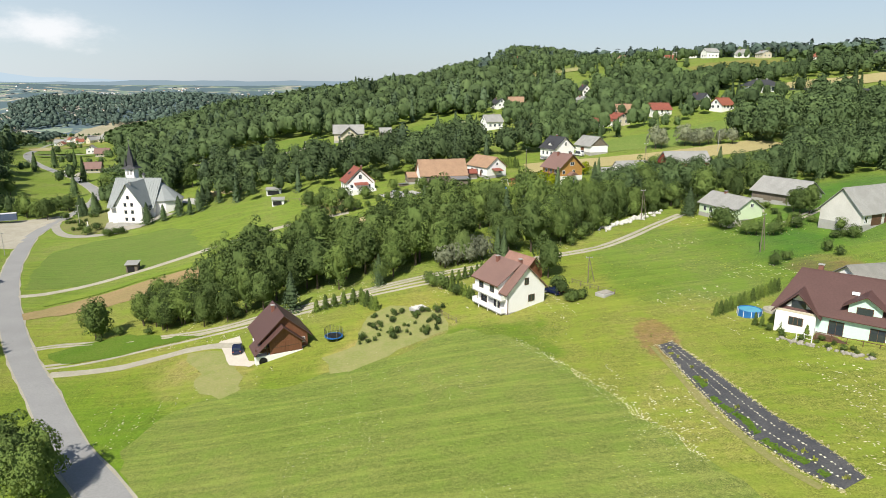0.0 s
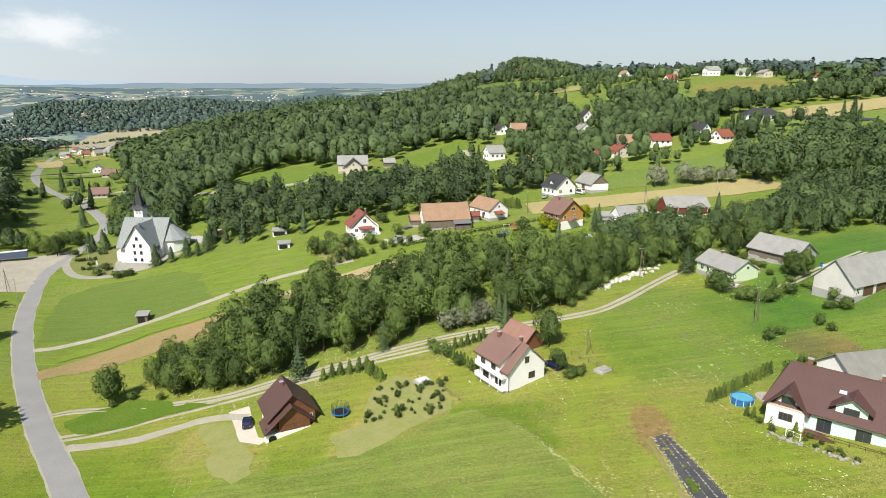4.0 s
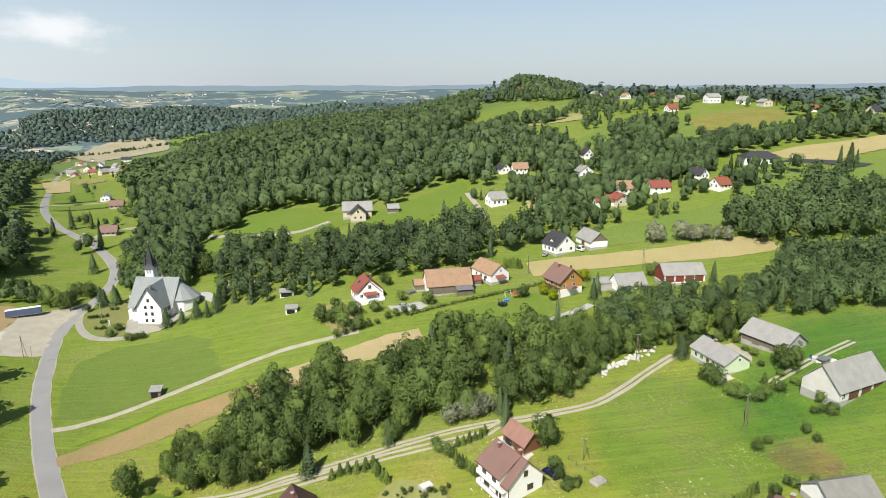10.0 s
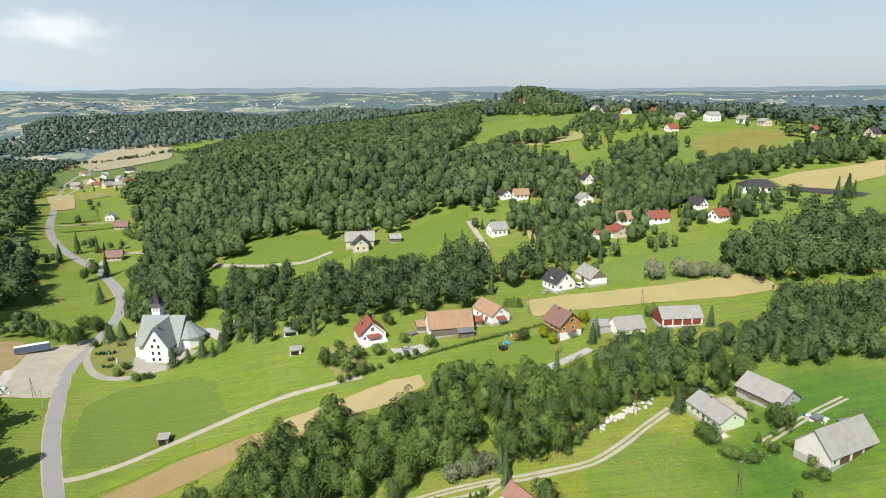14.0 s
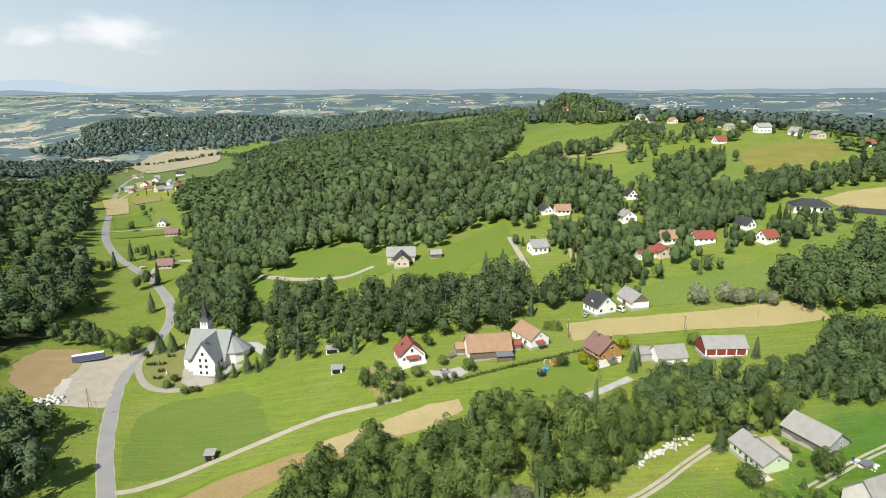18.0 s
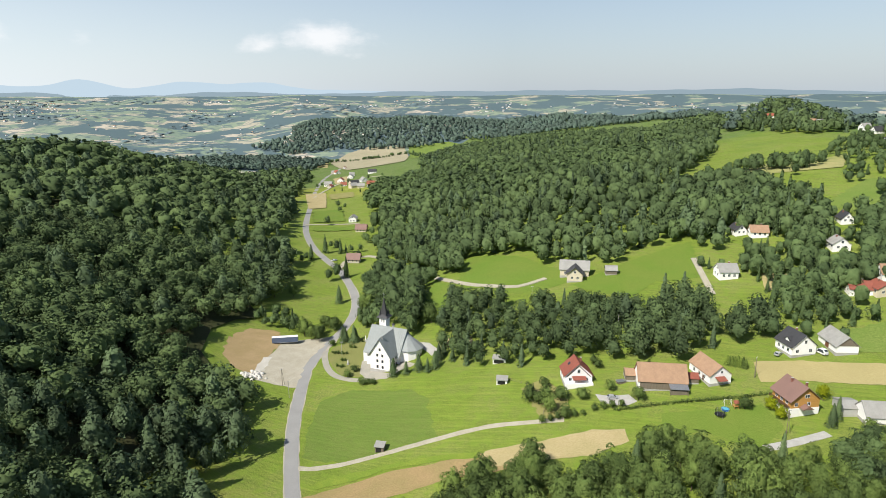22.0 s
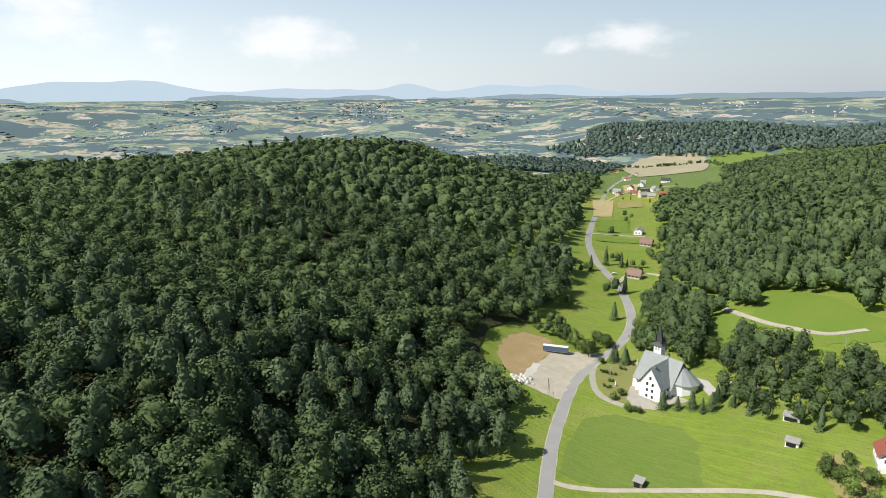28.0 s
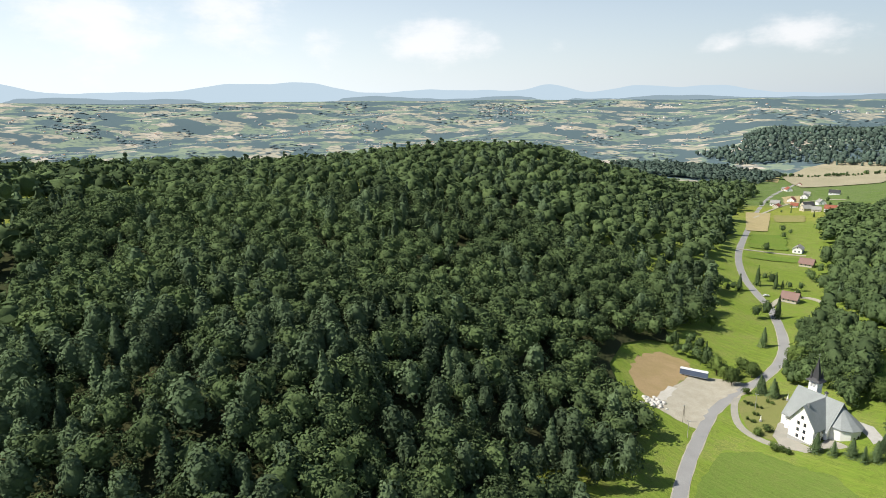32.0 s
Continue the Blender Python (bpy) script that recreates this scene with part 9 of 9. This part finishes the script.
dots, greens, rim = [], [], []
for row, fr in enumerate((0.06, 0.42, 0.70)):
    for k in range(58):
        t = (k + 0.5 + rng.uniform(-0.2, 0.2)) / 58
        if rng.uniform() < 0.12:
            continue
        p = along(edge_l, t).lerp(along(edge_r, t), fr)
        dots.append((p.x + rng.uniform(-0.08, 0.08), p.y, float(ground(p.x, p.y)) + 0.1))
        if row == 1 and rng.uniform() < 0.25:
            greens.append((p.x + rng.uniform(-0.5, 0.5), p.y + rng.uniform(-0.4, 0.4)))
verts, quads = [], []
for x, y, z in dots:
    s = rng.uniform(0.06, 0.14)
    b = len(verts)
    verts += [(x - s, y - s, z), (x + s, y - s * 0.8, z), (x + s * 0.9, y + s, z), (x - s, y + s, z), (x, y, z + 0.09)]
    quads += [(b, b + 1, b + 4, b), (b + 1, b + 2, b + 4, b + 1), (b + 2, b + 3, b + 4, b + 2), (b + 3, b, b + 4, b + 3)]
tagged(mesh_object("mulch_mats", verts, [q[:3] for q in quads], PALE), "rows of pale mulch mats on the foil", "mulch", kind="stuff")


def tufts(name, pts, height, width, material, label, seed, blades=3):
    """Small tufts of upright blades on the ground at pts."""
    rng = np.random.default_rng(seed)
    n = len(pts)
    z = ground(pts[:, 0], pts[:, 1])
    V, T = [], []
    tint = rng.uniform(0, 1, n)
    for b in range(blades):
        a = rng.uniform(0, 6.283, n)
        h, w = height * rng.uniform(0.6, 1.3, n), width * rng.uniform(0.6, 1.3, n)
        dx, dy = np.cos(a) * w, np.sin(a) * w
        lx, ly = rng.normal(0, 0.35, n) * h, rng.normal(0, 0.35, n) * h
        base = np.stack([pts[:, 0], pts[:, 1], z], 1)
        V.append(np.stack([base + np.stack([-dx, -dy, np.zeros(n)], 1), base + np.stack([dx, dy, np.zeros(n)], 1), base + np.stack([dx * 0.5 + lx, dy * 0.5 + ly, h], 1), base + np.stack([-dx * 0.5 + lx, -dy * 0.5 + ly, h], 1)], 1).reshape(-1, 3))
        T.append(tint)
    V = np.concatenate(V)
    me = quad_mesh(name, V, np.arange(len(V)).reshape(-1, 4), [material], np.concatenate(T))
    return tagged(new(name, me), label, "grass", kind="stuff")


g_pts = np.array(greens)
# a strip of moss-like weeds in the left third of the bed
weeds = []
for k in range(2600):
    t = rng.uniform(0.28, 0.94)
    p = along(edge_l, t).lerp(along(edge_r, t), 0.22 + 0.07 * math.sin(t * 23) + rng.normal(0, 0.045))
    if noise.noise(Vector((t * 24, 0.3, 1.0))) > -0.22:
        weeds.append((p.x, p.y))
tufts("bed_weeds", np.array(weeds), 0.14, 0.14, WEED, "low green weeds spreading over the foil", 9)
tufts("bed_plants", np.repeat(g_pts, 5, 0) + rng.normal(0, 0.16, (len(g_pts) * 5, 2)), 0.35, 0.16, TUFT, "young green plants growing in the foil bed", 3)
rim = np.array([(q.x, q.y) for q in edge_r + edge_l])
tufts("bed_rim_grass", np.repeat(rim, 16, 0) + rng.normal(0, 0.22, (len(rim) * 16, 2)), 0.10, 0.10, HAY, "dry pale grass along the bed's rim", 4)
# meadow tufts, thicker in drifts
cand = np.stack([rng.uniform(-75, 90, 30000), 46 + 100 * rng.uniform(0, 1, 30000) ** 1.3], 1)
drift = np.array([noise.noise(Vector((x * 0.045, y * 0.07, 3.1))) for x, y in cand])
keep = rng.uniform(0, 1, len(cand)) < np.clip(0.30 + 0.9 * drift, 0.05, 0.9)
for poly in (STRIP, BROWN_YARD, WHITE_YARD):
    keep &= ~inside_many(cand[:, 0], cand[:, 1], poly)
for line, half in ((ROAD, 4.2), (LANE, 2.4), (DRIVE, 2.0), (STREAM_LANE, 1.8)):
    for q in smooth_line(line[:16], 2.0):
        keep &= (np.abs(cand[:, 0] - q.x) > half) | (np.abs(cand[:, 1] - q.y) > half)
tufts("grass_tufts", cand[keep][::2], 0.07, 0.20, TUFT, "rough tufts of meadow grass", 5)
flecks = np.stack([rng.uniform(-60, 110, 34000), 46 + 120 * rng.uniform(0, 1, 34000)], 1)
fd = np.array([noise.noise(Vector((x * 0.06 + 0.03 * y, y * 0.06 - 0.03 * x, 8.4))) for x, y in flecks])
swath = np.cos((flecks[:, 0] * 0.97 + flecks[:, 1] * 0.24) * 2 * math.pi / 2.6) + 0.7 * np.sin(flecks[:, 1] / 9.0)
fk = (fd > 0.15) & (swath > 0.25)
for poly in (STRIP, BROWN_YARD, WHITE_YARD):
    fk &= ~inside_many(flecks[:, 0], flecks[:, 1], poly)
tufts("cut_grass_flecks", flecks[fk], 0.07, 0.17, PALE, "pale flecks of cut grass lying in swaths on the meadow", 6, blades=2)
path_pts = np.array([(q.x, q.y) for q in smooth_line([(12, 99), (16.3, 91.6), (21.8, 79.1), (25.6, 68.9), (28.8, 60.0)], 0.25)])
tufts("path_litter", np.repeat(path_pts, 5, 0) + rng.normal(0, 0.55, (len(path_pts) * 5, 2)), 0.06, 0.12, PALE, "pale cut grass scattered along the edge of the mown meadow", 7, blades=2)

# clipped bushes and the planted bed before the mint house, weeds between the lanes
for x, y in ((51.4, 91.5), (52.0, 88.9), (53.7, 86.7)):
    tree(x, y, "small", 0.30, "clipped round dark green bush beside the stone bed", "bush", "clipped bushes by the mint house")
for k, (x, y) in enumerate(((55.4, 85.6), (55.8, 83.6), (57.2, 82.2), (58.2, 80.9), (59.4, 79.4), (56.4, 86.1), (57.1, 84.3), (58.4, 82.0))):
    tree(x, y, "small", 0.15 + 0.03 * (k % 3), "low leafy shrub in the stone-edged garden bed", "bush", "shrubs of the garden bed", wide=1.3)
for x, y, s_ in ((-73.5, 131.5, 0.5), (-76.5, 128.5, 0.34), (-66.0, 130.0, 0.4), (79.7, 120.2, 0.42), (70.0, 121.8, 0.45)):
    tree(x, y, "small", s_, "loose green bush on the meadow edge", "bush", wide=1.2)

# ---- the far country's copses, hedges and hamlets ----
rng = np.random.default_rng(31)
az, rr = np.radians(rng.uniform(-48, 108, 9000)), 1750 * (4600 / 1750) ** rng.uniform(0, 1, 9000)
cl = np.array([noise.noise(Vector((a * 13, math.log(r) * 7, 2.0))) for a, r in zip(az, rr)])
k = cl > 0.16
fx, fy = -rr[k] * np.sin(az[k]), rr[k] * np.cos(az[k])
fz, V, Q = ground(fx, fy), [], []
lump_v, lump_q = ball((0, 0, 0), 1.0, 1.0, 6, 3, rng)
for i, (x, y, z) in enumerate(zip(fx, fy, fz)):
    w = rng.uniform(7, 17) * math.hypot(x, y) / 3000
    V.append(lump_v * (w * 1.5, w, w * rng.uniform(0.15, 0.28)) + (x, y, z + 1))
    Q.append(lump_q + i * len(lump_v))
# blue-grey haze sits in the copses' colour; upturned normals flatten their shading
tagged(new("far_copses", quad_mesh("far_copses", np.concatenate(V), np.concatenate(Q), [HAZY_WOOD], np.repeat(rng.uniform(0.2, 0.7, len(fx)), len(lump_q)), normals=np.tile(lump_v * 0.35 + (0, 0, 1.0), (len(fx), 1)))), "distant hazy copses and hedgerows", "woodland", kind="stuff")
az, rr = np.radians(rng.uniform(-45, 105, 5000)), 1800 * (4400 / 1800) ** rng.uniform(0, 1, 5000)
cl = np.array([noise.noise(Vector((a * 9, math.log(r) * 6, 12.0))) for a, r in zip(az, rr)])
k = (cl > 0.30) | (rng.uniform(0, 1, 5000) < 0.07)
V, Q, I = [], [], []
cube_v = np.array([(x, y, z) for z in (0, 1) for x, y in ((-1, -1), (1, -1), (1, 1), (-1, 1))], float)
cube_q = np.array([(0, 1, 5, 4), (1, 2, 6, 5), (2, 3, 7, 6), (3, 0, 4, 7)])
for a, r in zip(az[k], rr[k]):
    x, y = -r * math.sin(a), r * math.cos(a)
    s = rng.uniform(2.4, 4.2) * r / 2600
    c, t = cube_v * (s, s * 0.7, s * 0.8), np.array([(-1.1, -0.8, 0.75), (1.1, -0.8, 0.75), (1.1, 0, 1.4), (-1.1, 0, 1.4), (-1.1, 0.8, 0.75), (1.1, 0.8, 0.75)]) * s
    an = rng.uniform(0, 3.14)
    rot = np.array([(math.cos(an), -math.sin(an)), (math.sin(an), math.cos(an))])
    b = sum(len(q) for q in V)
    allv = np.concatenate([c, t])
    allv[:, :2] = allv[:, :2] @ rot.T
    V.append(allv + (x, y, float(ground(x, y)) + 0.5))
    Q.append(np.concatenate([cube_q, [(8, 9, 10, 11), (11, 10, 13, 12)]]) + b)
    I.append([0, 0, 0, 0] + [int(rng.integers(1, 3))] * 2)
tagged(new("far_hamlets", quad_mesh("far_hamlets", np.concatenate(V), np.concatenate(Q), [WHITE, ROOF_GREY, ROOF_ORANGE], index=np.concatenate(I))), "distant white houses of scattered hamlets", "houses", kind="stuff")

ribbon("bed_margin", [(q.x - 0.9, q.y) for q in edge_l[::4]], 0.9, GRASS_DRY, 0.05, ragged=0.5, label="bare brown margin of the foil bed", category="ground")
